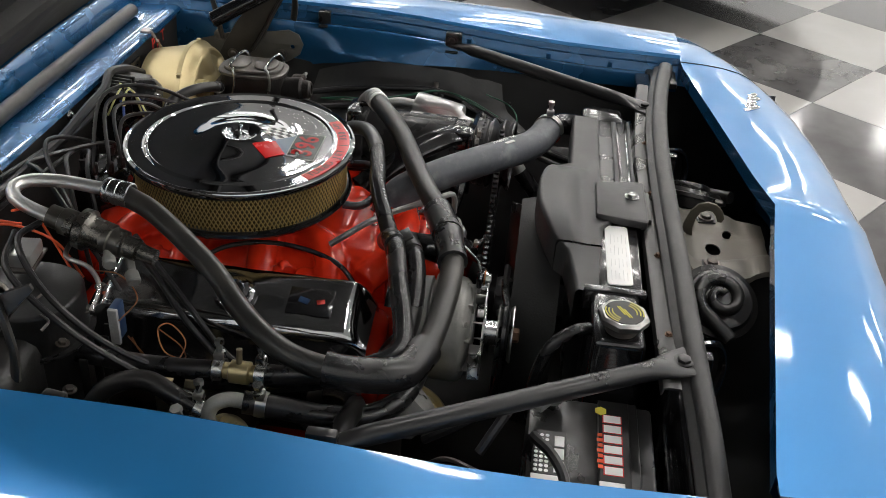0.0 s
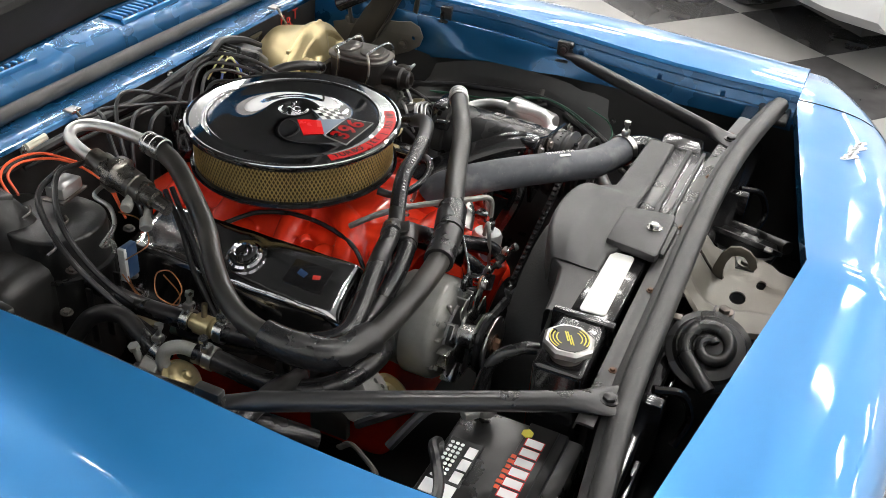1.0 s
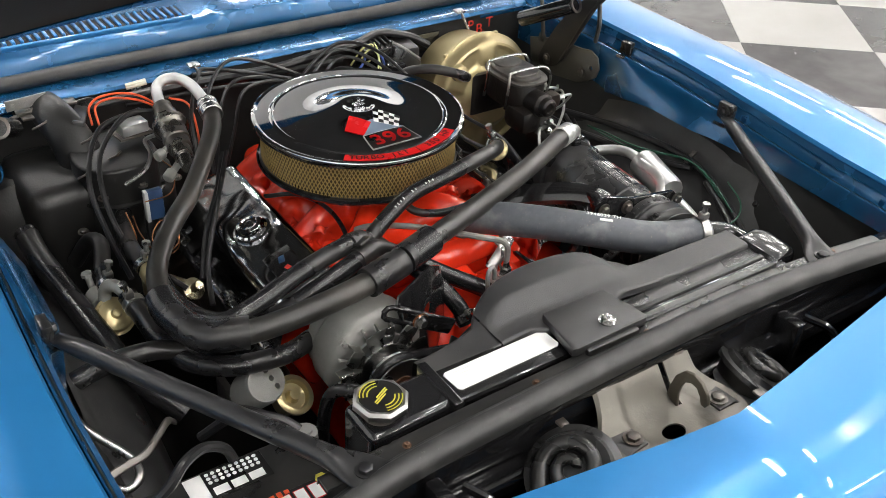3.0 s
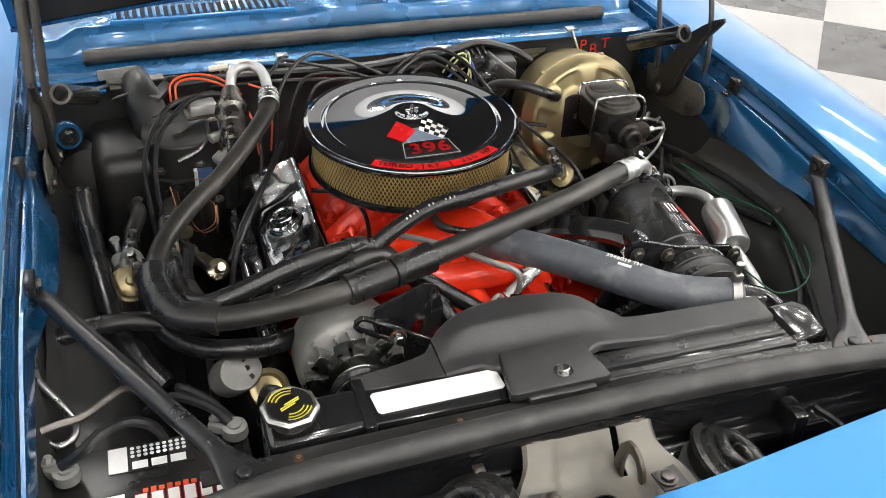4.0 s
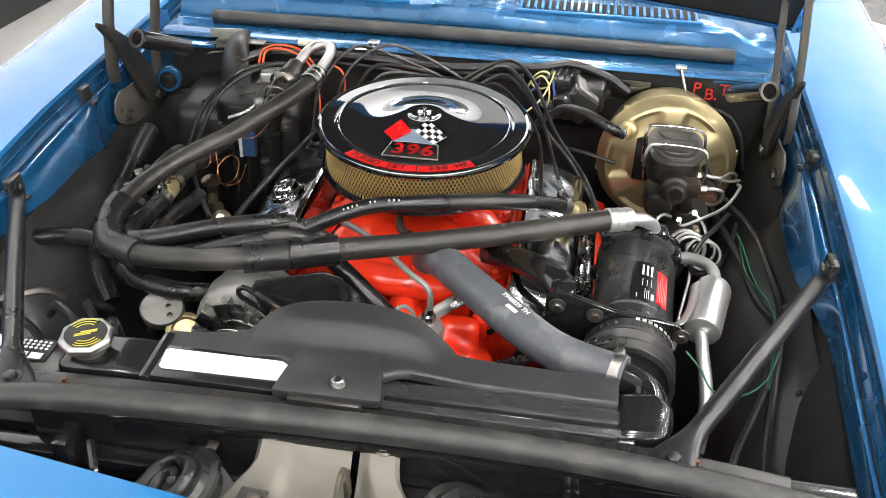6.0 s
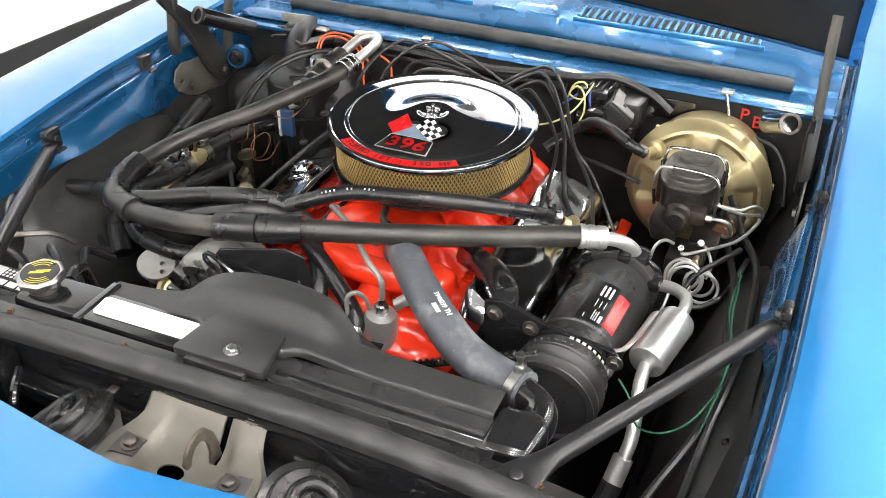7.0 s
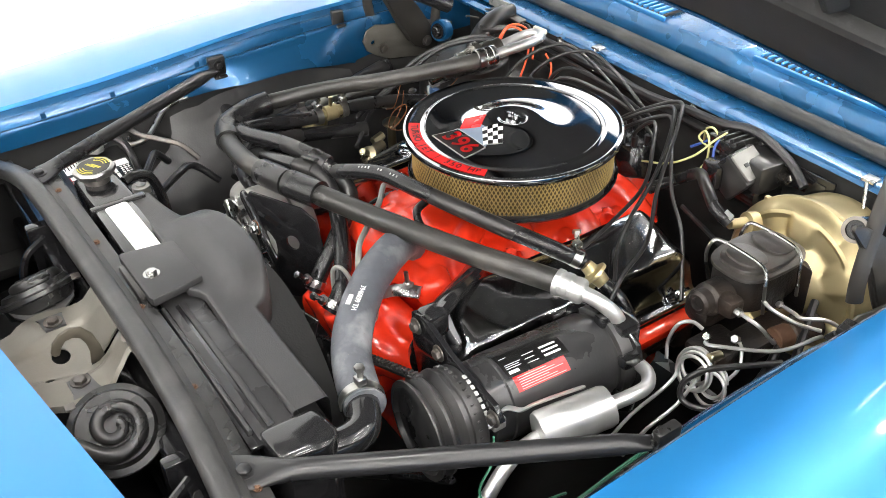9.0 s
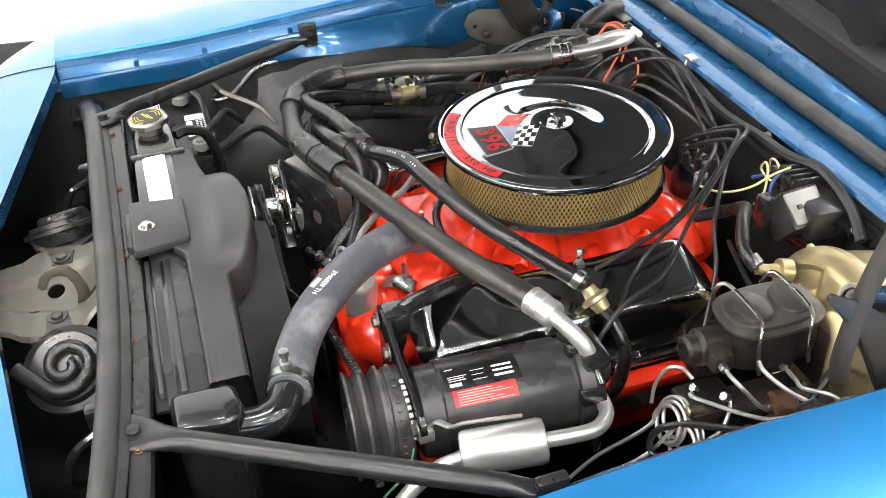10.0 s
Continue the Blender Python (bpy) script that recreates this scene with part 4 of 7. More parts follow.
box(bm, (0.025, -0.33, 0.65), (0.17, 0.09, 0.13), 0.03, (-20, 0, 0), 3)
box(bm, (0.085, -0.35, 0.655), (0.06, 0.05, 0.09), 0.02, (0, 20, 0), 3)
box(bm, (-0.05, -0.35, 0.665), (0.06, 0.05, 0.10), 0.02, (0, -25, 0), 3)
lathe(bm, (0.02, -0.29, 0.68), (0, -1, 0), [(0.085, 0), (0.08, 0.04), (0.05, 0.055), (0.045, 0.085), (0, 0.085)], 28)
tube(bm, [(-0.10, -0.29, 0.66), (-0.08, -0.325, 0.69), (-0.03, -0.33, 0.70)], 0.035, 6, 12)
tube(bm, [(0.14, -0.29, 0.66), (0.11, -0.325, 0.69), (0.06, -0.33, 0.70)], 0.035, 6, 12)
for x, z in ((-0.026, 0.722), (0.037, 0.722)):
    rod(bm, (x, -0.345, z - 0.05), (x, -0.376, z + 0.020), 0.021, 0.016, 14, 0.003)
tube(bm, [(0.02, -0.25, 0.76), (0.02, -0.31, 0.745), (0.02, -0.335, 0.70)], 0.026, 6, 12)
for x, z in ((-0.09, 0.70), (0.12, 0.70), (0.10, 0.62), (-0.07, 0.62), (0.07, 0.745), (-0.075, 0.745)):
    bolt(bm, (x, -0.305, z), (0, -1, 0), 0.009, 0.012)
fuse(part("water_pump", bm, RED, engine, "orange-red timing cover and water pump"), 0.006, 4)
bm = lathe(B(), (0.045, -0.225, 0.775), (0.1, -0.35, 1), [(0.036, 0), (0.036, 0.012), (0.030, 0.016), (0.027, 0.03), (0.025, 0.045), (0, 0.045)], 24)
part("thermostat_housing", bm, RED, engine)
for at in ((-0.003, -0.215, 0.80), (0.045, -0.205, 0.80), (0.105, -0.275, 0.79)):
    bm = bolt(B(), at, (0, -0.2, 1), 0.006, 0.008)
    rod(bm, at, Vector(at) + Vector((0, -0.003, 0.026)), 0.0035)
    part("stud", bm, STEEL, engine, "bare steel stud")
bm = tube(B(), [(0.07, -0.30, 0.765), (0.10, -0.29, 0.785), (0.13, -0.27, 0.79)], 0.010, 5, 8, flat=0.25)
part("lifting_tab", bm, STEEL, engine, "bare steel lifting tab")


def valve_cover(s, y0, y1):
    h = thing("valve_cover", (s * 0.22, (y0 + y1) / 2, 0.72), "chrome valve cover, tilted on its cylinder head", "valve cover", "valve covers")
    prof = [(0.148, 0.722), (0.153, 0.74), (0.162, 0.752), (0.168, 0.778), (0.1735, 0.803), (0.1765, 0.8105), (0.182, 0.8145), (0.188, 0.8135), (0.21, 0.8055), (0.235, 0.7964), (0.2585, 0.7878), (0.2675, 0.7835), (0.273, 0.777), (0.276, 0.767), (0.283, 0.728), (0.2905, 0.712), (0.300, 0.706)]
    ctr = Vector((0.215, 0, 0.745))
    fine = []
    for (x0, z0), (x1, z1) in zip(prof[:-1], prof[1:]):
        m = max(1, int(math.hypot(x1 - x0, z1 - z0) / 0.007))
        fine += [(x0 + (x1 - x0) * j / m, z0 + (z1 - z0) * j / m) for j in range(m)]
    fine.append(prof[-1])
    n = 60
    rows = []
    for i in range(n + 1):
        f = i / n
        y = y0 + (y1 - y0) * f
        e = min(f, 1 - f) * (y1 - y0)
        k = 1.0
        if e < 0.035:
            k = 0.55 + 0.45 * math.sin(e / 0.035 * math.pi / 2)
        rows.append([(s * (ctr.x + (x - ctr.x) * (0.9 + 0.1 * k)), y, 0.735 + (z - 0.735) * k + 0.0022 * noise.noise((x * 26, y * 26, s * 3)) if z > 0.735 else z) for x, z in fine])
    bm = sheet(B(), rows)
    cover = part("cover", bm, CHROME_DULL, h, "rippled chrome cover", 60)
    bm = B()
    tube(bm, [(s * 0.156, y0, 0.742), (s * 0.156, y1, 0.742)], 0.006, 2, 8)
    tube(bm, [(s * 0.301, y0, 0.706), (s * 0.301, y1, 0.706)], 0.006, 2, 8)
    for k in range(4):
        y = y0 + 0.04 + (y1 - y0 - 0.08) * k / 3
        box(bm, (s * 0.296, y, 0.714), (0.014, 0.05, 0.008), 0.002, (0, s * 25, 0))
        bolt(bm, (s * 0.297, y, 0.716), (s * 0.4, 0, 1), 0.006, 0.008)
    part("gasket_rail", bm, CHROME_DULL, h)
    return h


vp = valve_cover(-1, -0.255, 0.16)
valve_cover(1, -0.30, 0.15)
t = Matrix.Translation((-0.229, -0.056, 0.7977)) @ Euler((0, radians(-20), 0)).to_matrix().to_4x4()
ax = t.to_3x3() @ Vector((0, 0, 1))
part("oil_cap", lathe(B(), t.translation, ax, [(0.027, 0), (0.027, 0.006), (0.0235, 0.008), (0.0235, 0.013), (0.021, 0.017), (0.015, 0.0185), (0.013, 0.016), (0.007, 0.0155), (0.006, 0.0185), (0, 0.019)], 32), CHROME, vp, "chrome twist-on oil filler cap")
bm = lathe(B(), t.translation, ax, [(0.0315, 0), (0.0315, 0.004), (0.026, 0.005)], 32)
part("cap_collar", bm, CHROME_DULL, vp)
bm = box(B(), (-0.2265, -0.165, 0.8004), (0.046, 0.066, 0.002), 0.0008, (0, -19.6, 0))
em = part("emblem", bm, BLACK_GLOSS, vp, "small dark emblem with blue and red marks")
bm = box(B(), (-0.2265, -0.18, 0.8019), (0.008, 0.012, 0.001), 0.0003, (0, -19.6, 20))
part("emblem_mark", bm, RED_PAINT, em)
bm = box(B(), (-0.2265, -0.155, 0.8019), (0.010, 0.018, 0.001), 0.0003, (0, -19.6, -20))
part("emblem_mark", bm, BLUE_LABEL, em)

# distributor and plug wires
dist = thing("distributor", (0.03, 0.255, 0.74), "black distributor cap with plug wires", "distributor")
DC = Vector((0.03, 0.25, 0.80))
part("cap", lathe(B(), DC, (0, -0.1, 1), [(0.052, -0.06), (0.052, 0.0), (0.046, 0.01), (0.040, 0.035), (0.033, 0.042), (0, 0.044)], 28), BLACK_GLOSS, dist)
part("shaft_housing", rod(B(), (0.03, 0.255, 0.60), (0.03, 0.252, 0.745), 0.03), IRON, dist)
ways = [
    [(-0.14, 0.27, 0.93), (-0.19, 0.23, 0.94), (-0.23, 0.17, 0.89), (-0.24, 0.12, 0.80), (-0.29, 0.02, 0.70)],
    [(-0.06, 0.27, 0.93), (-0.13, 0.255, 0.945), (-0.19, 0.20, 0.90), (-0.21, 0.14, 0.80), (-0.28, -0.08, 0.69)],
    [(-0.08, 0.25, 0.91), (-0.14, 0.22, 0.915), (-0.17, 0.20, 0.86), (-0.19, 0.18, 0.78)],
    [(-0.05, 0.23, 0.905), (-0.12, 0.20, 0.91), (-0.15, 0.18, 0.85), (-0.18, 0.17, 0.77)],
    [(0.10, 0.27, 0.93), (0.16, 0.21, 0.93), (0.215, 0.12, 0.87), (0.27, 0.05, 0.83), (0.30, -0.03, 0.81), (0.33, -0.10, 0.74)],
    [(0.09, 0.26, 0.92), (0.14, 0.22, 0.92), (0.19, 0.14, 0.88), (0.22, 0.06, 0.84), (0.24, 0.02, 0.81), (0.28, -0.02, 0.79)],
    [(0.10, 0.25, 0.91), (0.15, 0.21, 0.90), (0.20, 0.17, 0.84), (0.25, 0.15, 0.79), (0.31, 0.10, 0.72)],
    [(0.09, 0.23, 0.90), (0.14, 0.18, 0.89), (0.185, 0.12, 0.86), (0.20, 0.04, 0.83), (0.205, -0.02, 0.81)],
]
for i, w in enumerate(ways):
    a = 2 * math.pi * i / 8
    start = DC + Vector((0.032 * math.cos(a), 0.032 * math.sin(a), 0.035))
    bm = tube(B(), [start, start + Vector((0, 0, 0.03))] + [Vector(p) for p in w], 0.0034, 7, 8)
    tube(bm, [start - Vector((0, 0, 0.006)), start + Vector((0, 0, 0.022))], 0.0065, 2, 8)
    part("plug_wire", bm, WIRE, dist)

# fuel filter and lines
filt = thing("fuel_filter", (0.062, -0.328, 0.70), "silver canister fuel filter with bent steel lines", "fuel filter")
FB, FA = Vector((0.057, -0.334, 0.668)), Vector((0.09, -0.03, 1)).normalized()
part("canister", lathe(B(), FB, FA, [(0, 0), (0.023, 0), (0.0262, 0.004), (0.0262, 0.054), (0.0276, 0.056), (0.0276, 0.060), (0.0262, 0.062), (0.0262, 0.100), (0.0225, 0.107), (0.010, 0.109), (0.010, 0.114), (0, 0.114)], 36), ALU, filt)
part("fitting", lathe(B(), FB + FA * 0.113, FA, [(0.011, 0), (0.011, 0.013), (0.007, 0.015), (0.0055, 0.024), (0, 0.024)], 6), STEEL, filt)
part("fuel_line", tube(B(), [FB + FA * 0.13, FB + FA * 0.148, (0.069, -0.337, 0.832), (0.060, -0.331, 0.842), (0.036, -0.314, 0.846), (0.0, -0.277, 0.847), (-0.041, -0.235, 0.846), (-0.077, -0.207, 0.844), (-0.095, -0.19, 0.838), (-0.10, -0.165, 0.82)], 0.0048, 8, 8), CAST_ALU, filt, "bent steel fuel line")
part("return_line", tube(B(), [(0.040, -0.360, 0.66), (0.028, -0.360, 0.73), (0.020, -0.358, 0.790), (0.023, -0.354, 0.808), (0.034, -0.348, 0.811), (0.044, -0.342, 0.798), (0.048, -0.338, 0.778)], 0.0035, 8, 8), CAST_ALU, filt)

# radiator
rad = thing("radiator", (0.03, -0.58, 0.45), "black radiator with side tanks and a plastic top shroud", "radiator")
bm = box(B(), (0.05, -0.588, 0.66), (0.60, 0.055, 0.42), 0.004)
part("top_bar", box(B(), (0.05, -0.597, 0.8715), (0.60, 0.050, 0.012), 0.003), COMP_BLACK, rad)
part("top_rail", box(B(), (0.198, -0.6255, 0.872), (0.272, 0.006, 0.024), 0.002), PLASTIC, rad)
part("top_rail", box(B(), (0.198, -0.600, 0.8790), (0.272, 0.008, 0.004), 0.0015), PLASTIC, rad)
part("core", bm, BRACE_BLACK, rad, "black radiator core and top bar")
bm = slab(B(), [(-0.345, -0.626), (-0.225, -0.622), (-0.225, -0.555), (-0.345, -0.558)], 0.50, 0.884, 0.010, None, 3)
box(bm, (-0.228, -0.588, 0.870), (0.014, 0.085, 0.034), 0.003)
part("side_tank", bm, BLACK_GLOSS, rad, "black side tank with filler neck")
bm = slab(B(), [(0.333, -0.622), (0.395, -0.618), (0.402, -0.56), (0.385, -0.538), (0.333, -0.545)], 0.50, 0.882, 0.012, None, 3)
tube(bm, [(0.375, -0.555, 0.845), (0.378, -0.525, 0.845), (0.370, -0.503, 0.847), (0.345, -0.488, 0.850), (0.325, -0.48, 0.850)], 0.021, 6, 16)
part("side_tank", bm, BLACK_GLOSS, rad, "black side tank with hose outlet")
neck = lathe(B(), (-0.314, -0.593, 0.88), (0, 0, 1), [(0.021, 0), (0.021, 0.014), (0.027, 0.016), (0.027, 0.019), (0, 0.019)], 28)
part("filler_neck", neck, STEEL_DARK, rad)
bm = lathe(B(), (-0.314, -0.593, 0.898), (0.02, -0.03, 1), [(0.030, 0), (0.0335, 0.002), (0.0335, 0.009), (0.030, 0.0125), (0.027, 0.0125), (0.026, 0.0118), (0, 0.0118)], 8)
capo = part("pressure_cap", bm, STEEL, rad, "octagonal silver radiator cap with yellow print")
part("cap_disc", lathe(B(), (-0.3138, -0.5934, 0.9098), (0.02, -0.03, 1), [(0.026, 0), (0.0255, 0.0012), (0, 0.0012)], 32), DECAL_BLACK, capo)
bm = B()
for sgn in (1, -1):
    for r in (0.015, 0.0195, 0.0235):
        rows = []
        for k in range(11):
            a = radians(90 * sgn - 42 + 84 * k / 10) + 0.5
            rows.append([(-0.3137 + q * math.cos(a), -0.5935 + q * math.sin(a), 0.9116 - 0.02 * q * math.cos(a) + 0.03 * q * math.sin(a)) for q in (r, r + 0.0016)])
        sheet(bm, rows)
for k in (-1, 0, 1):
    box(bm, (-0.3137 + 0.005 * k * math.sin(0.5), -0.5935 + 0.005 * k * math.cos(0.5), 0.9114), (0.026 - abs(k) * 0.006, 0.0018, 0.0005), 0.0001, (1.7, 1.1, 0.5 * 57.3), 1)
part("cap_print", bm, YELLOW, capo, "yellow warning print as plain bars")
part("sticker_shelf", box(B(), (-0.140, -0.596, 0.8775), (0.190, 0.060, 0.016), 0.004), BLACK_GLOSS, rad)
lab = part("white_sticker", slab(B(), [(-0.2165 + 0.004 * a, -0.6125 + 0.004 * b) for a, b in ((0, 1), (1, 0))] + [(-0.0640, -0.6095), (-0.0600, -0.6055), (-0.0615, -0.5790), (-0.0655, -0.5755), (-0.2150, -0.5775), (-0.2190, -0.5810)], 0.8862, 0.8882, 0.0004), WHITE, rad, "white service sticker with faint print")
bm = B()
for k in range(5):
    for j in range(4):
        box(bm, (-0.196 + 0.032 * j + 0.002 * (k % 2), -0.5835 - 0.0055 * k, 0.8883), (0.026 - 0.006 * ((k + j) % 3), 0.0008, 0.0003), 0, None, 1)
part("sticker_print", bm, PRINT_FAINT, lab)


def shroud_z(x, y):
    """Top of the shroud: a low crown, and a half-round hump over the fan."""
    z = 0.884 + 0.010 * math.exp(-(x / 0.13) ** 4)
    u = abs(x + 0.007) / 0.118
    if u < 1:
        k = max(0.0, min(1.0, (y + 0.547 + 0.010 * u ** 4) / 0.034))
        z += 0.0175 * k * k * (3 - 2 * k) * (1 - u ** 5)
    return z


def shroud_piece(edge, front, low=0.0):
    rows = []
    for x, rear in edge:
        fr = front(x)
        row = [(x, fr - 0.001, shroud_z(x, fr) - low - 0.011), (x, fr, shroud_z(x, fr) - low - 0.002), (x, fr + 0.003, shroud_z(x, fr) - low)]
        for k in range(1, 24):
            y = fr + 0.003 + (rear - 0.004 - fr - 0.003) * k / 23
            row.append((x, y, shroud_z(x, y) - low))
        zr = shroud_z(x, rear - 0.004) - low
        row += [(x, rear - 0.001, zr - 0.002), (x, rear + 0.001, zr - 0.008), (x, rear + 0.001, zr - 0.05)]
        rows.append(row)
    return sheet(B(), rows)


def rear_edge(x):
    """Rear outline of the shroud: straight wings and the fan's arc between them."""
    if x < -0.135:
        return -0.534 + 0.014 * ((x + 0.232) / 0.097) ** 1.5
    if x > 0.135:
        return -0.522 - 0.004 * (x - 0.135) / 0.2
    a = math.sqrt(max(0.0, 1 - (x / 0.15) ** 2))
    return -0.522 + 0.050 * max(0.0, (a - 0.436) / 0.564) ** 0.8


def front_edge(x):
    lip = lambda q: 0.014 * max(0.0, 1 - q / 0.014) ** 2
    return -0.572 - (lip(-0.062 - x) if x < -0.06 else lip(x - 0.062) if x > 0.06 else 0.014)


xs = [-0.122 + 0.0112 * k for k in range(0, 42)]
part("shroud_panel", shroud_piece([(min(x, 0.335), rear_edge(min(x, 0.335))) for x in xs], front_edge), PLASTIC, rad, "black plastic fan shroud with a half-round hump", 50)
xs = [-0.232 + 0.0109 * k for k in range(11)]
part("shroud_end", shroud_piece([(x, rear_edge(x) - 0.001) for x in xs], lambda x: -0.572, 0.0018), PLASTIC, rad, "separate end piece of the shroud")
bm = slab(B(), [(-0.066, -0.6375), (-0.058, -0.640), (0.056, -0.638), (0.064, -0.635), (0.058, -0.600), (0.054, -0.575), (0.051, -0.562), (-0.053, -0.562), (-0.056, -0.577), (-0.060, -0.602)], 0.889, 0.9025, 0.003)
part("hold_down_tab", bm, PLASTIC, rad)
bm = box(B(), (-0.002, -0.641, 0.8905), (0.088, 0.012, 0.013), 0.004)
part("tab_cushion", bm, BLACK_SATIN, rad, "black rubber cushion under the tab")
part("tab_screw", bolt(B(), (0.009, -0.617, 0.9025), (0, 0, 1), 0.0078, 0.0075), STEEL, rad, "bright hex screw")
bm = box(B(), (0.205, -0.605, 0.872), (0.29, 0.010, 0.012), 0.002)
box(bm, (0.205, -0.626, 0.874), (0.30, 0.018, 0.006), 0.002)
part("top_channel", bm, BLACK_GLOSS, rad)
bm = B()
lathe(bm, (0.02, -0.47, 0.66), (0, 1, 0), [(0.200, -0.05), (0.19, 0.0), (0.185, 0.02), (0.180, 0.02), (0.185, 0.0)], 48)
part("fan_ring", bm, BLACK_MATT, rad)
bm = tube(B(), [(-0.305, -0.555, 0.872), (-0.315, -0.535, 0.872), (-0.33, -0.505, 0.85), (-0.335, -0.49, 0.78), (-0.335, -0.50, 0.70)], 0.0085, 8, 10)
part("overflow_hose", bm, RUBBER, rad, "thin black overflow hose")

fan = thing("engine_fan", (0.02, -0.43, 0.66), "black engine cooling fan behind the radiator", "fan")
bm = lathe(B(), (0.02, -0.42, 0.65), (0, -1, 0), [(0.055, 0), (0.06, 0.02), (0.05, 0.04), (0, 0.042)], 24)
part("clutch_hub", bm, BLACK_SATIN, fan)
for k in range(5):
    a = 2 * math.pi * k / 5 + 0.4
    m = Matrix.Translation((0.02, -0.45, 0.65)) @ Matrix.Rotation(a, 4, "Y") @ Matrix.Rotation(radians(28), 4, "Z")
    bm = box(B(), (0, 0, 0), (0.07, 0.003, 0.14), 0.001)
    bmesh.ops.transform(bm, matrix=m @ Matrix.Translation((0, 0, 0.115)), verts=bm.verts)
    part("blade", bm, BLACK_SATIN, fan)
bm = lathe(B(), (0.02, -0.385, 0.64), (0, -1, 0), [(0.07, 0), (0.075, 0.004), (0.06, 0.01), (0.075, 0.018), (0.075, 0.022), (0.06, 0.03), (0.074, 0.038), (0.03, 0.04)], 36)
part("pump_pulley", bm, BLACK_GLOSS, fan)

# alternator
alt = thing("alternator", (-0.20, -0.37, 0.70), "grey cast aluminium alternator with a finned fan", "alternator")
AC = Vector((-0.196, -0.294, 0.763))
part("rear_case", lathe(B(), AC, (0, -1, 0), [(0, 0), (0.035, 0), (0.062, 0.006), (0.071, 0.018), (0.073, 0.040), (0.066, 0.042), (0.066, 0.050)], 48), ALT_GREY, alt)
part("front_case", lathe(B(), AC, (0, -1, 0), [(0.060, 0.044), (0.0765, 0.046), (0.0775, 0.048), (0.0775, 0.082), (0.076, 0.090), (0.071, 0.096), (0.062, 0.099), (0.057, 0.101), (0.050, 0.102), (0.042, 0.104), (0.034, 0.105), (0.012, 0.106)], 56), ALT_GREY, alt)
bm = lathe(B(), AC, (0, -1, 0), [(0.030, 0.1055), (0.030, 0.107), (0.048, 0.107), (0.048, 0.102)], 40)
part("vent_ring", bm, ALT_GREY, alt)
for k in range(8):
    a = 2 * math.pi * (k + 0.5) / 8
    part("face_rib", box(B(), AC + Vector((0.056 * math.cos(a), -0.101, 0.056 * math.sin(a))), (0.026, 0.008, 0.004), 0.0015, (0, -math.degrees(a), 0)), ALT_GREY, alt)
for k in range(12):
    a = 2 * math.pi * (k + 0.2 * (k % 3)) / 12
    m = Matrix.Translation(AC + Vector((0, -0.121, 0))) @ Matrix.Rotation(a, 4, "Y")
    f = slab(B(), [(-0.009, 0.038), (0.009, 0.038), (0.013, 0.060), (0.012, 0.071), (-0.010, 0.071), (-0.013, 0.060)], -0.001, 0.001, 0.0005, m @ Matrix(((1, 0, 0, 0), (0, 0, 1, 0), (0, 1, 0, 0), (0, 0, 0, 1))))
    box(f, m @ Vector((0.0125, 0.008, 0.061)), (0.0022, 0.016, 0.021), 0.0007, (0, math.degrees(a), 0))
    part("fan_fin", f, STEEL, alt)
bm = lathe(B(), AC + Vector((0, -0.120, 0)), (0, -1, 0), [(0, 0), (0.042, 0), (0.042, 0.003), (0, 0.003)], 32)
part("fan", bm, STEEL, alt, "bright finned cooling fan")
part("pulley", lathe(B(), AC + Vector((0, -0.144, 0)), (0, -1, 0), [(0.018, -0.022), (0.018, -0.004), (0.042, -0.003), (0.043, -0.001), (0.033, 0.009), (0.043, 0.018), (0.043, 0.020), (0.016, 0.020), (0.012, 0.016)], 40), STEEL, alt)
part("pulley_nut", bolt(B(), AC + Vector((0, -0.162, 0)), (0, -1, 0), 0.011, 0.012), RUST, alt)
for k in range(6):
    a = 2 * math.pi * (k + 0.3) / 6
    bm = box(B(), AC + Vector((0.070 * math.cos(a), -0.072, 0.070 * math.sin(a))), (0.012, 0.046, 0.010), 0.003, (0, -math.degrees(a), 0))
    rod(bm, AC + Vector((0.069 * math.cos(a), -0.094, 0.069 * math.sin(a))), AC + Vector((0.069 * math.cos(a), -0.099, 0.069 * math.sin(a))), 0.004, None, 8)
    part("case_lug", bm, ALT_GREY, alt)
ring = [AC + Vector((0.041 * math.cos(radians(q)), -0.1525, 0.041 * math.sin(radians(q)))) for q in range(65, 251, 15)]
bm = tube(B(), [(0.015, -0.4395, 0.742), (-0.02, -0.4395, 0.752), (-0.10, -0.4395, 0.776)] + ring + [(-0.15, -0.4395, 0.58), (0.0, -0.4395, 0.45)], 0.0065, 3, 6, flat=0.8)
part("drive_belt", bm, RUBBER, alt, "black drive belt")
mount = thing("alternator_bracket", (-0.11, -0.36, 0.78), "black stamped alternator bracket with a slotted adjusting arm", "bracket")
M = Matrix.Translation((-0.096, -0.365, 0.793)) @ Euler((radians(84), 0, radians(30))).to_matrix().to_4x4()
out = [(-0.086, 0.062), (-0.078, 0.073), (0.018, 0.066), (0.045, 0.050), (0.055, 0.01), (0.050, -0.05), (0.010, -0.10), (-0.030, -0.105), (-0.047, -0.08), (-0.052, -0.055), (-0.068, 0.0)]
n = M.to_3x3() @ Vector((0, 0, 1))
part("plate", cut(slab(B(), out, -0.002, 0.002, 0.001, M), rod(B(), M.translation - n * 0.02, M.translation + n * 0.02, 0.0125, None, 24)), BLACK_GLOSS, mount)
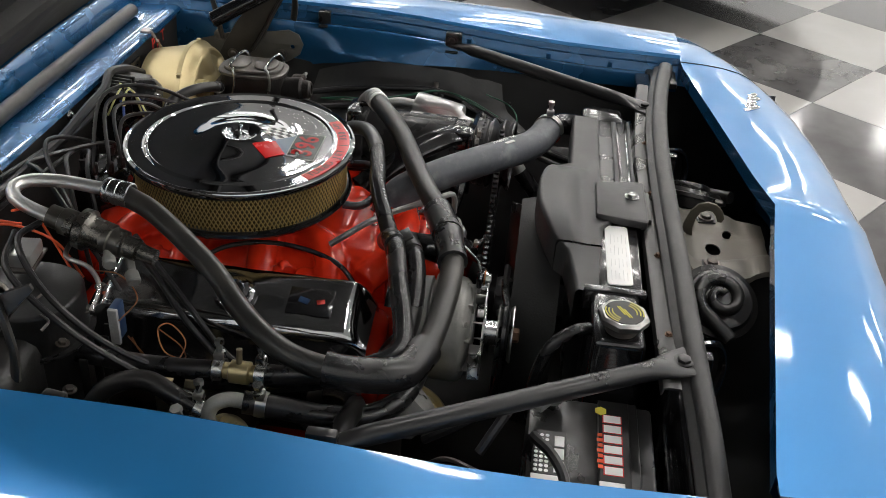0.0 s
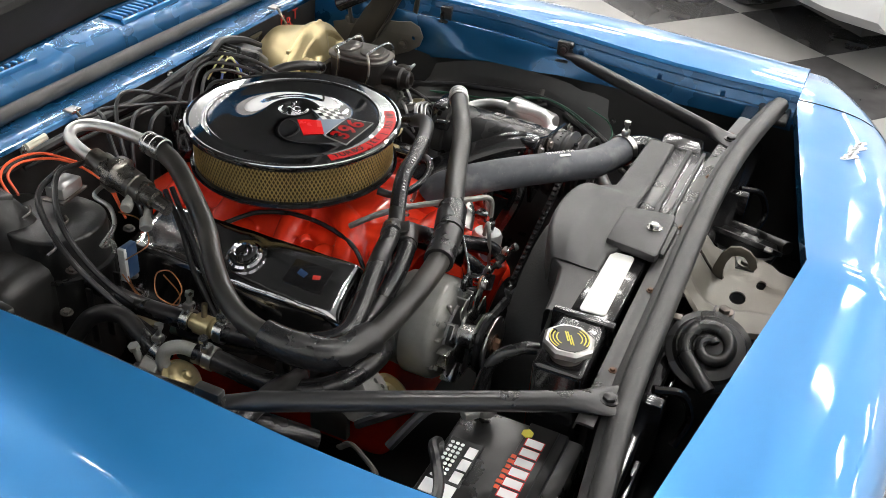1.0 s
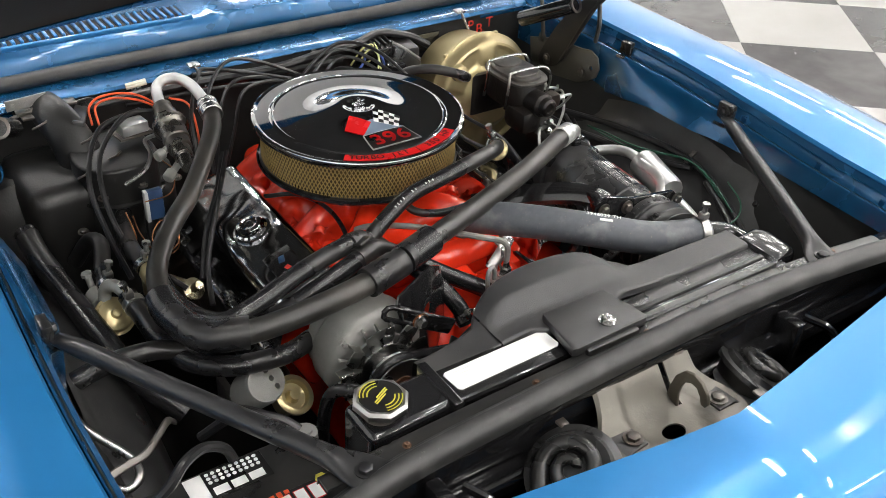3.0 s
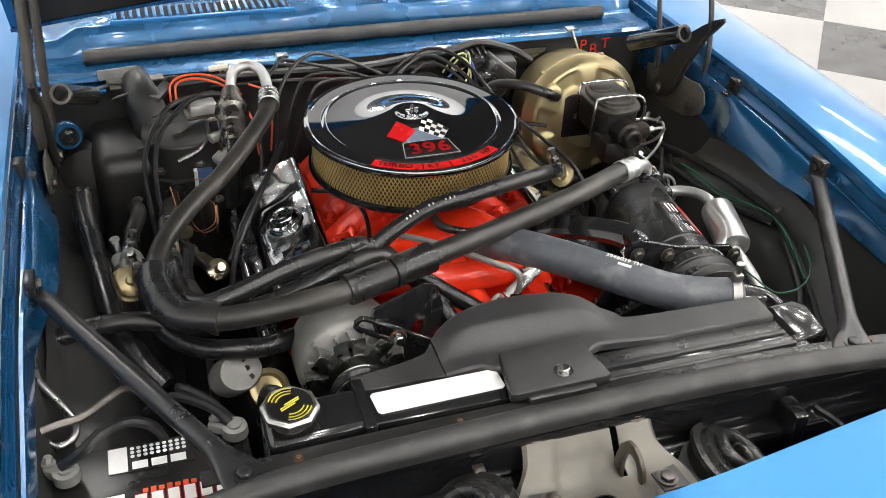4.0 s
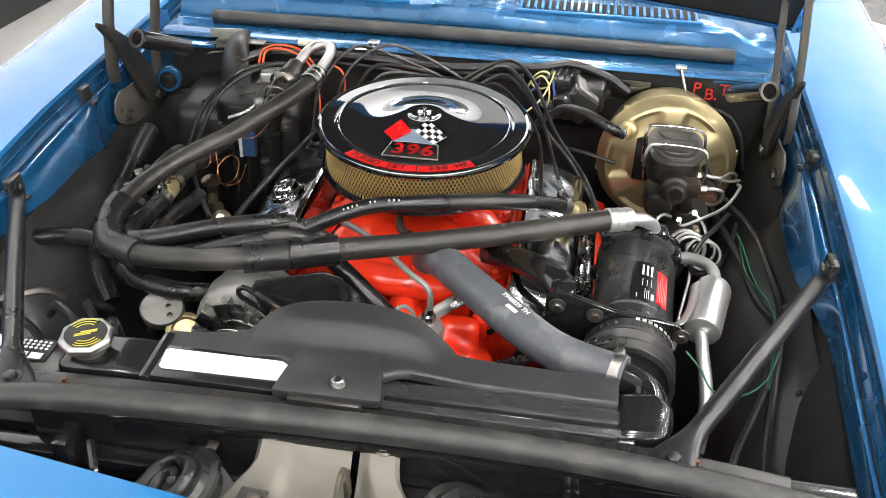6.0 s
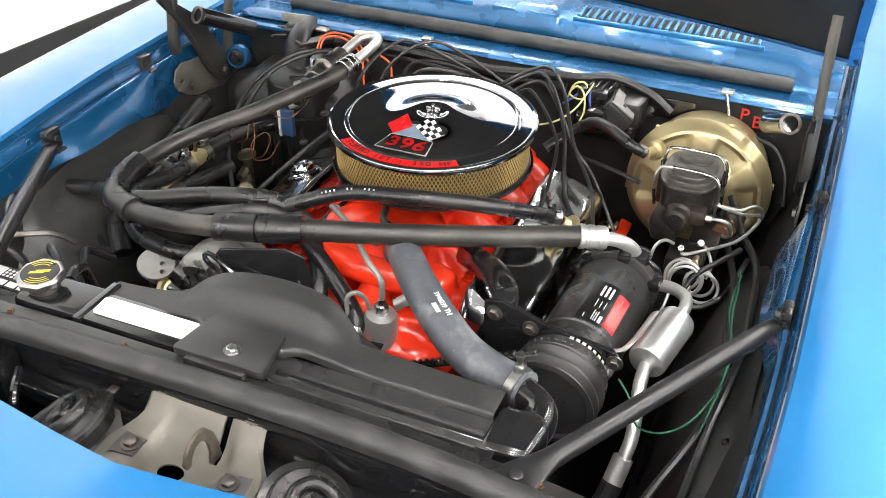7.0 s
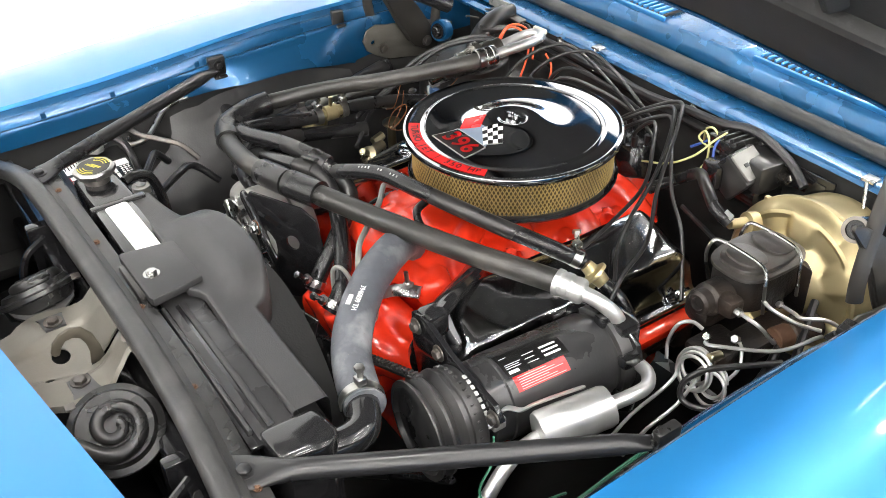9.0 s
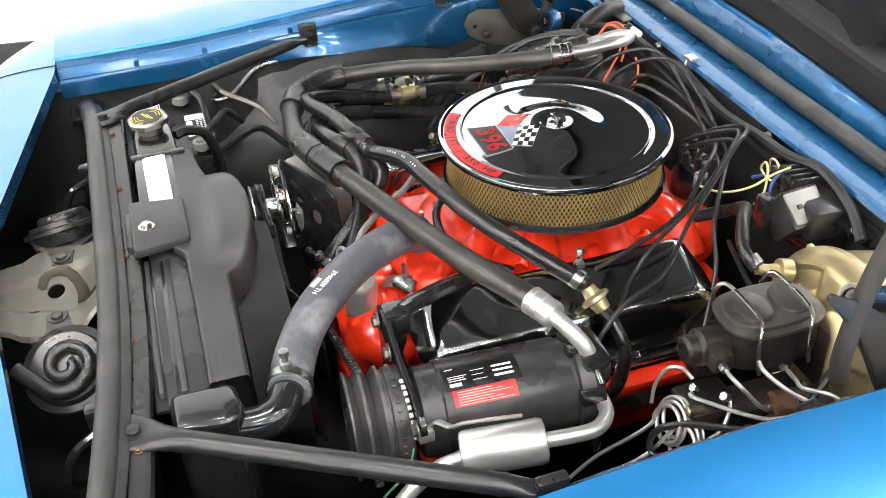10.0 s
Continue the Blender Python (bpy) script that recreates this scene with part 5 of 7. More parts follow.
part("rim_rod", tube(B(), [M @ Vector((x, y, 0.003)) for x, y in ((-0.083, 0.064), (-0.068, 0.0), (-0.053, -0.055), (-0.046, -0.08))], 0.0022, 4, 8), BLACK_GLOSS, mount)
SL, SR = Vector((-0.184, -0.402, 0.846)), Vector((-0.134, -0.404, 0.816))
u = (SR - SL).normalized()
w = u.cross(Vector((0, -1, 0))).normalized() * 0.0095
loop = [SL + w] + [SL + w * math.cos(radians(k)) - u * 0.0095 * math.sin(radians(k)) for k in (45, 90, 135)] + [SL - w, SR - w, SR - w + u * 0.03, SR + w + u * 0.03, SR + w, SL + w]
bm = tube(B(), loop, 0.0042, 2, 8, raw=True)
bm = box(bm, SR + u * 0.04, (0.05, 0.006, 0.026), 0.003, (0, 32, 0))
part("slotted_arm", bm, BLACK_GLOSS, mount)
bm = bolt(B(), SR + Vector((-0.002, -0.005, 0.001)), (0, -1, 0), 0.0075, 0.009)
part("adjuster_bolt", bm, STEEL, mount)
part("washer", lathe(B(), SR + Vector((-0.002, -0.0025, 0.001)), (0, -1, 0), [(0, 0), (0.0125, 0), (0.0125, 0.0022), (0, 0.0022)], 24), COPPER, mount, "rusty washer")

# compressor
comp = thing("air_conditioning_compressor", (0.37, -0.25, 0.70), "black cylindrical air conditioning compressor with a clutch pulley", "compressor")
CC = Vector((0.358, -0.338, 0.777))
CA = Vector((0.06, 1, 0.0)).normalized()
part("shell", lathe(B(), CC, CA, [(0, 0), (0.05, 0), (0.058, 0.004), (0.058, 0.03), (0.0605, 0.032), (0.0605, 0.19), (0.057, 0.195), (0.057, 0.20), (0.064, 0.202), (0.064, 0.222), (0.05, 0.235), (0.045, 0.236), (0, 0.236)], 48), COMP_BLACK, comp, "satin black compressor shell")
for k in range(6):
    a = 2 * math.pi * k / 6 + 0.4
    part("head_lug", box(B(), CC + CA * 0.208 + Vector((0.062 * math.cos(a), 0, 0.062 * math.sin(a))), (0.020, 0.03, 0.020), 0.006), BLACK_GLOSS, comp)
bm = box(B(), CC + CA * 0.225 + Vector((0.005, 0, 0.04)), (0.075, 0.04, 0.05), 0.012)
part("rear_head", bm, BLACK_GLOSS, comp)
pul = part("clutch_pulley", lathe(B(), CC + CA * -0.012, -CA, [(0.03, 0), (0.062, 0), (0.064, 0.003), (0.064, 0.020), (0.062, 0.022), (0.062, 0.026), (0.068, 0.027), (0.068, 0.031), (0.057, 0.040), (0.068, 0.049), (0.068, 0.053), (0.058, 0.060), (0.068, 0.068), (0.068, 0.071), (0.060, 0.072), (0.057, 0.066), (0.03, 0.066), (0.02, 0.072), (0, 0.072)], 56), COMP_BLACK, comp, "grooved black clutch pulley")
bm = B()
for k in range(36):
    a = 2 * math.pi * k / 36
    p = CC + CA * -0.0245 + frame_of(CA) @ Vector((0.0644 * math.cos(a), 0.0644 * math.sin(a), 0))
    box(bm, p, (0.002, 0.005, 0.005), 0.0006, (0, -math.degrees(a), 0), 1)
part("clutch_lug", bm, COMP_BLACK, pul)
bm = B()
for k in range(9):
    a = radians(20 + 8 * k)
    p = CC + CA * -0.015 + Vector((0.0648 * math.cos(a), 0, 0.0648 * math.sin(a)))
    box(bm, p, (0.0015, 0.005, 0.006), 0.0004, (0, -math.degrees(a), 0), 1)
part("pulley_print", bm, PRINT, pul)


def wrap(name, y0, y1, a0, a1, material, parent, r=0.0610, label=""):
    f = lambda y, a: CC + CA * (y - 0.020) + Vector((r * math.cos(radians(41 + 0.7 * (a - 14))), 0, r * math.sin(radians(41 + 0.7 * (a - 14)))))
    return part(name, sheet(B(), [[f(y0 + (y1 - y0) * i / 4, a0 + (a1 - a0) * j / 12) for j in range(13)] for i in range(5)]), material, parent, label)


clab = wrap("black_label", 0.055, 0.15, 42, 95, DECAL_BLACK, comp, label="black label with white print")
rlab = wrap("red_label", 0.06, 0.14, 14, 42, DECAL_RED, comp, label="red warning label")
for k in range(6):
    wrap("label_print", 0.066, 0.134 - 0.012 * (k % 3), 16.5 + 4.2 * k, 17.6 + 4.2 * k, PRINT, rlab, 0.0613)
for y0, y1, a0, a1 in ((0.117, 0.142, 53, 57), (0.117, 0.142, 62, 66), (0.117, 0.142, 71, 75), (0.09, 0.108, 54, 55), (0.09, 0.105, 63, 64), (0.09, 0.108, 72, 73), (0.06, 0.075, 48, 54), (0.06, 0.082, 58, 59.2), (0.06, 0.08, 62, 63.2), (0.06, 0.084, 66, 67), (0.06, 0.07, 82, 83)):
    wrap("label_print", y0, y1, a0, a1, WHITE, clab, 0.0613)
bm = B()
m = Matrix.Translation((0, -0.345, 0)) @ Matrix(((1, 0, 0, 0), (0, 0, -1, 0), (0, 1, 0, 0), (0, 0, 0, 1)))
slab(bm, [(0.235, 0.86), (0.26, 0.868), (0.33, 0.845), (0.42, 0.832), (0.435, 0.815), (0.42, 0.80), (0.37, 0.835), (0.32, 0.81), (0.29, 0.75), (0.25, 0.74), (0.235, 0.80)], -0.004, 0.004, 0.001, m)
tube(bm, [(0.13, -0.165, 0.795), (0.19, -0.23, 0.83), (0.235, -0.29, 0.853), (0.258, -0.325, 0.858)], 0.021, 6, 10, flat=0.6)
box(bm, (0.258, -0.33, 0.85), (0.035, 0.035, 0.04), 0.008)
tube(bm, [(0.25, -0.33, 0.82), (0.22, -0.33, 0.76), (0.20, -0.31, 0.70)], 0.018, 6, 8, flat=0.6)
slab(bm, [(0.33, 0.83), (0.39, 0.845), (0.43, 0.82), (0.445, 0.78), (0.43, 0.70), (0.40, 0.68), (0.33, 0.75)], -0.232, -0.224, 0.001, m)
part("mounting_bracket", bm, BLACK_GLOSS, comp, "black mounting plates and arm")
bolts("bracket_bolt", ((0.252, -0.352, 0.848), (0.305, -0.352, 0.838), (0.425, -0.352, 0.818)), (0, -1, 0), 0.008, 0.008, STEEL_DARK, comp)

def belt(a, b, parent):
    """A cogged belt run between two pulleys."""
    a, b = Vector(a), Vector(b)
    d = (b - a).normalized()
    m = Matrix((d, Vector((0, 1, 0)), d.cross(Vector((0, 1, 0))))).transposed().to_4x4()
    L = (b - a).length
    t = box(B(), (L / 2, 0, 0), (L, 0.011, 0.007), 0.0015, None, 1)
    for k in range(int(L / 0.011)):
        box(t, (0.006 + 0.011 * k, 0, -0.005), (0.006, 0.009, 0.006), 0.001, None, 1)
    m.translation = a
    bmesh.ops.transform(t, matrix=m, verts=t.verts)
    part("drive_belt", t, RUBBER, parent, "cogged black drive belt")


belt((0.335, -0.398, 0.838), (0.02, -0.398, 0.69), comp)
belt((0.40, -0.398, 0.712), (0.10, -0.398, 0.45), comp)
belt((-0.168, -0.437, 0.782), (0.03, -0.437, 0.60), comp)

muf = thing("line_muffler", (0.478, -0.25, 0.77), "brushed aluminium line muffler with pipes", "muffler")
MA, MB = Vector((0.459, -0.311, 0.796)), Vector((0.481, -0.211, 0.807))
part("can", lathe(B(), MA, MB - MA, [(0, 0), (0.02, 0), (0.0255, 0.002), (0.0275, 0.007), (0.0275, 0.094), (0.0255, 0.1), (0.018, 0.102), (0, 0.102)], 36), ALU, muf)
part("front_pipe", tube(B(), [(0.460, -0.305, 0.792), (0.461, -0.34, 0.785), (0.466, -0.372, 0.768), (0.470, -0.40, 0.74), (0.466, -0.42, 0.715)], 0.0095, 8, 14), ALU, muf)
part("crimp", rod(B(), (0.466, -0.417, 0.72), (0.458, -0.447, 0.68), 0.014, None, 18, 0.002), ALU, muf)
part("discharge_hose", tube(B(), [(0.460, -0.44, 0.69), (0.445, -0.49, 0.63), (0.42, -0.54, 0.55), (0.40, -0.58, 0.48)], 0.0155, 8, 14), RUBBER, muf)
part("rear_pipe", tube(B(), [(0.480, -0.213, 0.806), (0.484, -0.178, 0.806), (0.478, -0.146, 0.800), (0.455, -0.122, 0.793), (0.42, -0.112, 0.785)], 0.0095, 8, 14), ALU, muf)
part("strap", tube(B(), [(0.450, -0.232, 0.824), (0.444, -0.275, 0.826), (0.437, -0.300, 0.822), (0.428, -0.312, 0.812), (0.415, -0.325, 0.812), (0.41, -0.338, 0.80)], 0.0085, 6, 8, flat=0.3), ALU, muf, "aluminium strap")
part("connector", box(B(), (0.411, -0.340, 0.797), (0.024, 0.020, 0.018), 0.003), CAST_ALU, muf)

# brake booster and master cylinder
boost = thing("brake_booster", (0.425, 0.22, 0.68), "gold zinc-plated brake booster on the firewall", "brake booster")
BC, BA = Vector((0.424, 0.208, 0.781)), Vector((0, -1, 0.10)).normalized()
bf = frame_of(BA)


def booster_shell():
    bm = B()
    prof = [(0.112, -0.10), (0.118, -0.04), (0.122, -0.02), (0.128, -0.018), (0.1285, -0.008), (0.124, -0.004), (0.119, 0.002), (0.117, 0.008), (0.113, 0.013), (0.108, 0.016), (0.104, 0.0172), (0.100, 0.018), (0.096, 0.0188), (0.092, 0.0196), (0.088, 0.0204), (0.084, 0.0212), (0.078, 0.0224), (0.072, 0.0236), (0.068, 0.025), (0.064, 0.028), (0.058, 0.034), (0.052, 0.038), (0.0, 0.040)]
    prof = [(r * 1.005, h) for r, h in prof]
    lathe(bm, BC, BA, prof, 144)
    for v in bm.verts:
        q = bf.transposed() @ (v.co - BC)
        r, a = math.hypot(q.x, q.y), math.degrees(math.atan2(v.co.z - BC.z, v.co.x - BC.x))
        if 0.064 < r < 0.112 and q.z > 0:
            k = (a + 30) % 60
            w = max(0, min(1, (r - 0.066) / 0.012, (0.111 - r) / 0.012, (k - 8) / 12, (52 - k) / 12))
            v.co -= BA * 0.0085 * ease(w)
        if 0.126 > r > 0.115 and q.z > -0.003:
            v.co += BA * 0.0016 * math.cos((r - 0.1205) / 0.0045 * math.pi)
    return bm


part("shell", booster_shell(), GOLD, boost, "stamped gold-coloured shell", 30)
for a in range(12, 372, 60):
    p = BC + BA * -0.012 + bf @ Vector((0.1265 * math.cos(radians(a)), 0.1265 * math.sin(radians(a)), 0))
    part("crimp_tab", box(B(), p, (0.011, 0.009, 0.011), 0.002), GOLD, boost)
part("check_valve", lathe(B(), (0.345, 0.183, 0.852), (-0.25, -1, 0.2), [(0.018, -0.012), (0.017, 0.004), (0.010, 0.006), (0.008, 0.02), (0.008, 0.035), (0, 0.035)], 20), GOLD, boost)
bm = tube(B(), [(0.337, 0.150, 0.860), (0.31, 0.145, 0.875), (0.265, 0.17, 0.885), (0.225, 0.20, 0.875), (0.19, 0.20, 0.85), (0.15, 0.17, 0.82)], 0.0095, 8, 12)
part("vacuum_hose", bm, RUBBER, boost, "black vacuum hose with a clamp")
part("hose_clamp", tube(B(), [(0.334, 0.152, 0.861), (0.322, 0.148, 0.868)], 0.0112, 2, 14), STEEL, boost)

oval = lambda cx, cy, rx, ry, p=3.0, n=28: [(cx + rx * math.copysign(abs(math.cos(q)) ** (2 / p), math.cos(q)), cy + ry * math.copysign(abs(math.sin(q)) ** (2 / p), math.sin(q))) for q in [2 * math.pi * k / n for k in range(n)]]
mc = thing("master_cylinder", (0.422, 0.09, 0.80), "dark cast iron brake master cylinder with wire bails", "master cylinder")
bm = slab(B(), oval(0.426, 0.108, 0.044, 0.064), 0.812, 0.866, 0.006, None, 2)
rod(bm, (0.424, 0.17, 0.822), (0.426, 0.008, 0.836), 0.027, 0.024, 24, 0.005)
lathe(bm, (0.426, 0.010, 0.836), (0.01, -1, 0.04), [(0.019, 0), (0.018, 0.014), (0.014, 0.018), (0.010, 0.018), (0.009, 0.012), (0, 0.012)], 20)
part("body", bm, IRON, mc)
for p, sz in (((0.452, 0.026, 0.838), (0.036, 0.030, 0.030)), ((0.452, 0.11, 0.816), (0.038, 0.036, 0.034))):
    part("port_boss", box(B(), p, sz, 0.009), IRON, mc)
part("lower_boss", box(B(), (0.405, 0.05, 0.80), (0.05, 0.07, 0.05), 0.015), IRON, mc)
part("mount_flange", slab(B(), [(0.36, 0.165), (0.48, 0.165), (0.46, 0.178), (0.38, 0.178)], 0.76, 0.85, 0.004), IRON, mc)
bm = slab(B(), oval(0.426, 0.108, 0.048, 0.068), 0.866, 0.872, 0.0015)
slab(bm, oval(0.426, 0.108, 0.040, 0.059, 2.6), 0.871, 0.879, 0.003)
mc_lid = part("lid", bm, STEEL_DARK, mc, "dark pressed steel lid")
for y in (0.070, 0.124):
    part("lid_dome", slab(B(), oval(0.426, y + 0.012, 0.030, 0.023, 2.3), 0.878, 0.8835, 0.003), STEEL_DARK, mc_lid)
for y in (0.074, 0.144):
    bm = tube(B(), [(0.376, y - 0.002, 0.815), (0.373, y - 0.012, 0.86), (0.377, y - 0.008, 0.884), (0.39, y, 0.888), (0.45, y, 0.888), (0.473, y - 0.008, 0.884), (0.479, y - 0.012, 0.86), (0.476, y - 0.002, 0.815)], 0.0027, 8, 8)
    part("wire_bail", bm, STEEL, mc, "sprung wire bail")
for y, z in ((0.022, 0.839), (0.11, 0.813)):
    bm = bolt(B(), (0.468, y, z), (1, -0.2, 0.2), 0.0062, 0.012, False)
    part("line_nut", bm, STEEL, mc)
prop = thing("proportioning_valve", (0.47, 0.03, 0.75), "brass and iron brake proportioning valve with steel lines", "brake valve")
bm = box(B(), (0.45, 0.02, 0.758), (0.06, 0.07, 0.03), 0.006)
rod(bm, (0.503, 0.165, 0.770), (0.497, 0.11, 0.771), 0.020, None, 20, 0.003)
box(bm, (0.470, 0.09, 0.762), (0.05, 0.10, 0.028), 0.006)
part("body", bm, IRON, prop)
part("plug", rod(B(), (0.497, 0.115, 0.771), (0.492, 0.086, 0.772), 0.0178, None, 18, 0.002), RUST, prop, "rusty end plug")
part("switch", rod(B(), (0.47, 0.005, 0.77), (0.47, -0.02, 0.776), 0.007, None, 12, 0.002), BRASS, prop)
lines = [
    [(0.476, 0.021, 0.840), (0.492, 0.019, 0.842), (0.507, 0.028, 0.832), (0.510, 0.055, 0.798), (0.502, 0.076, 0.777), (0.492, 0.086, 0.772)],
    [(0.478, 0.110, 0.813), (0.500, 0.108, 0.815), (0.514, 0.109, 0.814), (0.532, 0.134, 0.811), (0.545, 0.150, 0.800), (0.548, 0.160, 0.78)],
    [(0.442, 0.006, 0.777), (0.448, -0.001, 0.777), (0.468, 0.012, 0.779), (0.512, 0.048, 0.784), (0.532, 0.070, 0.793), (0.546, 0.095, 0.806), (0.545, 0.115, 0.80)],
    [(0.428, 0.012, 0.784), (0.414, 0.004, 0.792), (0.402, -0.010, 0.786), (0.398, -0.022, 0.760), (0.406, -0.03, 0.735)],
    [(0.476, 0.066, 0.842), (0.496, 0.064, 0.838), (0.522, 0.085, 0.822), (0.545, 0.110, 0.812)],
    [(0.462, 0.045, 0.776), (0.480, 0.036, 0.770), (0.492, 0.020, 0.752), (0.488, 0.004, 0.735)],
]
for w in lines:
    part("brake_line", tube(B(), w, 0.0028, 8, 8), ALU, prop, "steel brake line")
for at in ((0.440, 0.012, 0.776), (0.467, 0.040, 0.776)):
    part("line_nut", bolt(B(), at, (0.1, -0.6, 0.6), 0.0068, 0.012, False), STEEL, prop)
for cx, cy, cz, r, turns, ph in ((0.452, -0.020, 0.752, 0.029, 3.4, 1.2), (0.478, -0.014, 0.742, 0.026, 2.4, 0.2)):
    pts = []
    n = int(turns * 14)
    for k in range(n + 1):
        a = 2 * math.pi * turns * k / n + ph
        q = r * (1 - 0.12 * math.sin(a * 0.43))
        pts.append((cx + q * math.cos(a) * 0.92 + 0.012 * k / n, cy + 0.35 * q * math.sin(a) - 0.022 * k / n, cz + 0.85 * q * math.sin(a)))
    pts += [(cx - 0.012, cy - 0.052, cz - 0.030), (cx - 0.022, cy - 0.095, cz - 0.060), (cx - 0.03, cy - 0.13, cz - 0.10)]
    part("coiled_line", tube(B(), pts, 0.0027, 3, 8), ALU, prop, "coiled steel brake line")
part("loop_cable", tube(B(), [(0.53, 0.06, 0.77), (0.505, 0.01, 0.772), (0.480, -0.03, 0.768), (0.465, -0.055, 0.750), (0.470, -0.065, 0.728), (0.495, -0.055, 0.722), (0.525, -0.02, 0.735), (0.545, 0.05, 0.76)], 0.0045, 8, 8), WIRE, prop, "black cable loop")

# wiper motor
wip = thing("wiper_motor", (0.25, 0.30, 0.84), "black wiper motor on the firewall", "wiper motor")
part("housing", box(B(), (0.25, 0.30, 0.868), (0.10, 0.07, 0.05), 0.008, (0, 0, -6)), BLACK_SATIN, wip)
part("cap", box(B(), (0.205, 0.295, 0.893), (0.06, 0.055, 0.02), 0.004, (0, 0, -6)), BLACK_SATIN, wip)
part("washer_pump", box(B(), (0.247, 0.270, 0.864), (0.060, 0.068, 0.056), 0.006, (0, 38, 6)), BLACK_SATIN, wip)
part("connector", box(B(), (0.225, 0.25, 0.86), (0.04, 0.05, 0.045), 0.008, (0, 0, -10)), BLACK_GLOSS, wip)
part("motor_can", rod(B(), (0.17, 0.30, 0.83), (0.29, 0.30, 0.83), 0.035, None, 24, 0.005), BLACK_GLOSS, wip)
cover = part("cover_plate", box(B(), (0.2655, 0.270, 0.8875), (0.048, 0.056, 0.005), 0.0015, (0, 38, 6)), CAST_ALU, wip, "dull grey cover plate")
for dy in (-0.012, 0.012):
    part("slot", box(B(), (0.2675, 0.270 + dy, 0.8900), (0.007, 0.010, 0.003), 0.0008, (0, 38, 6)), BLACK_SATIN, cover)
for k in range(4):
    part("housing_rib", box(B(), (0.196 + 0.013 * k, 0.295, 0.905), (0.004, 0.05, 0.012), 0.0015, (0, 0, -6)), BLACK_SATIN, wip)
part("grommet_bolt", bolt(B(), (0.301, 0.329, 0.858), (0.0, -1, 0.15), 0.010, 0.010), STEEL, wip)

# hoses
def hose(name, pts, r, material, label, category="hose", n=8, radii=None):
    h = thing(name, pts[0], label, category)
    part("hose", tube(B(), pts, r, n, 16, radii=radii), material, h)
    return h


def clamp(parent, at, axis, r, screw=(0, 0, 1)):
    at, axis = Vector(at), Vector(axis).normalized()
    bm = lathe(B(), at - axis * 0.0065, axis, [(r, 0), (r + 0.0022, 0), (r + 0.0022, 0.013), (r, 0.013)], 28)
    part("hose_clamp", bm, STEEL, parent, "bright worm-drive clamp")
    s = Vector(screw).normalized()
    side = axis.cross(s)
    bm = box(B(), at + s * (r + 0.008), (0.014, 0.014, 0.012), 0.003)
    rod(bm, at + s * (r + 0.008), at + s * (r + 0.026), 0.004, None, 8)
    lathe(bm, at + s * (r + 0.024), s, [(0.0065, 0), (0.0065, 0.006), (0, 0.007)], 6)
    part("clamp_screw", bm, STEEL, parent)


A1 = [(-0.219, 0.10, 0.939), (-0.246, 0.042, 0.929), (-0.318, -0.055, 0.904), (-0.371, -0.107, 0.888), (-0.409, -0.153, 0.875), (-0.432, -0.20, 0.866), (-0.441, -0.265, 0.861), (-0.420, -0.325, 0.853), (-0.370, -0.348, 0.852), (-0.285, -0.360, 0.862), (-0.195, -0.362, 0.876), (-0.115, -0.342, 0.881), (-0.065, -0.324, 0.882), (0.054, -0.277, 0.878), (0.19, -0.226, 0.880), (0.322, -0.160, 0.876)]
suction = hose("suction_hose", A1, 0.0165, RUBBER_TAN, "thick dusty rubber air conditioning hose across the engine", n=10, radii=lambda q: 0.88 + 0.12 * min(1, max(0, (q - 0.3) / 0.2)))
part("front_sleeve", tube(B(), [(-0.441, -0.235, 0.863), (-0.4405, -0.27, 0.860), (-0.420, -0.325, 0.853), (-0.365, -0.349, 0.852)], 0.0222, 8, 16), RUBBER, suction, "thick black foam sleeve")
part("middle_sleeve", tube(B(), [(-0.195, -0.362, 0.876), (-0.130, -0.347, 0.881)], 0.022, 4, 16), RUBBER, suction)
part("middle_sleeve", tube(B(), [(-0.128, -0.346, 0.881), (-0.066, -0.324, 0.882)], 0.0225, 4, 16), RUBBER, suction)
part("crimp_collar", lathe(B(), (0.312, -0.165, 0.8765), (0.040, 0.019, -0.0045), [(0.0170, 0), (0.0190, 0.001), (0.0190, 0.008), (0.0176, 0.009), (0.0176, 0.013), (0.0186, 0.014), (0.0186, 0.022), (0.0174, 0.023), (0.0174, 0.028), (0.0182, 0.029), (0.0182, 0.038), (0.0165, 0.042), (0.0105, 0.043)], 28), ALU, suction, "crimped aluminium collar")
part("end_pipe", tube(B(), [(0.345, -0.15, 0.873), (0.37, -0.138, 0.866), (0.388, -0.122, 0.845), (0.392, -0.112, 0.815), (0.39, -0.11, 0.79)], 0.0105, 8, 14), ALU, suction, "bent aluminium pipe")
part("crimp_collar", lathe(B(), (-0.217, 0.126, 0.942), (-0.006, -0.040, -0.002), [(0.0095, 0), (0.0165, 0.001), (0.0180, 0.003), (0.0180, 0.010), (0.0168, 0.011), (0.0168, 0.015), (0.0180, 0.016), (0.0180, 0.023), (0.0168, 0.024), (0.0168, 0.028), (0.0180, 0.029), (0.0180, 0.039), (0.0160, 0.040)], 28), STEEL, suction, "crimped steel collar")
part("loop_pipe", tube(B(), [(-0.217, 0.12, 0.942), (-0.214, 0.19, 0.945), (-0.222, 0.232, 0.945), (-0.242, 0.245, 0.943), (-0.262, 0.233, 0.938), (-0.271, 0.205, 0.930), (-0.276, 0.17, 0.922)], 0.0095, 8, 14), ALU, suction, "bent bare metal pipe")

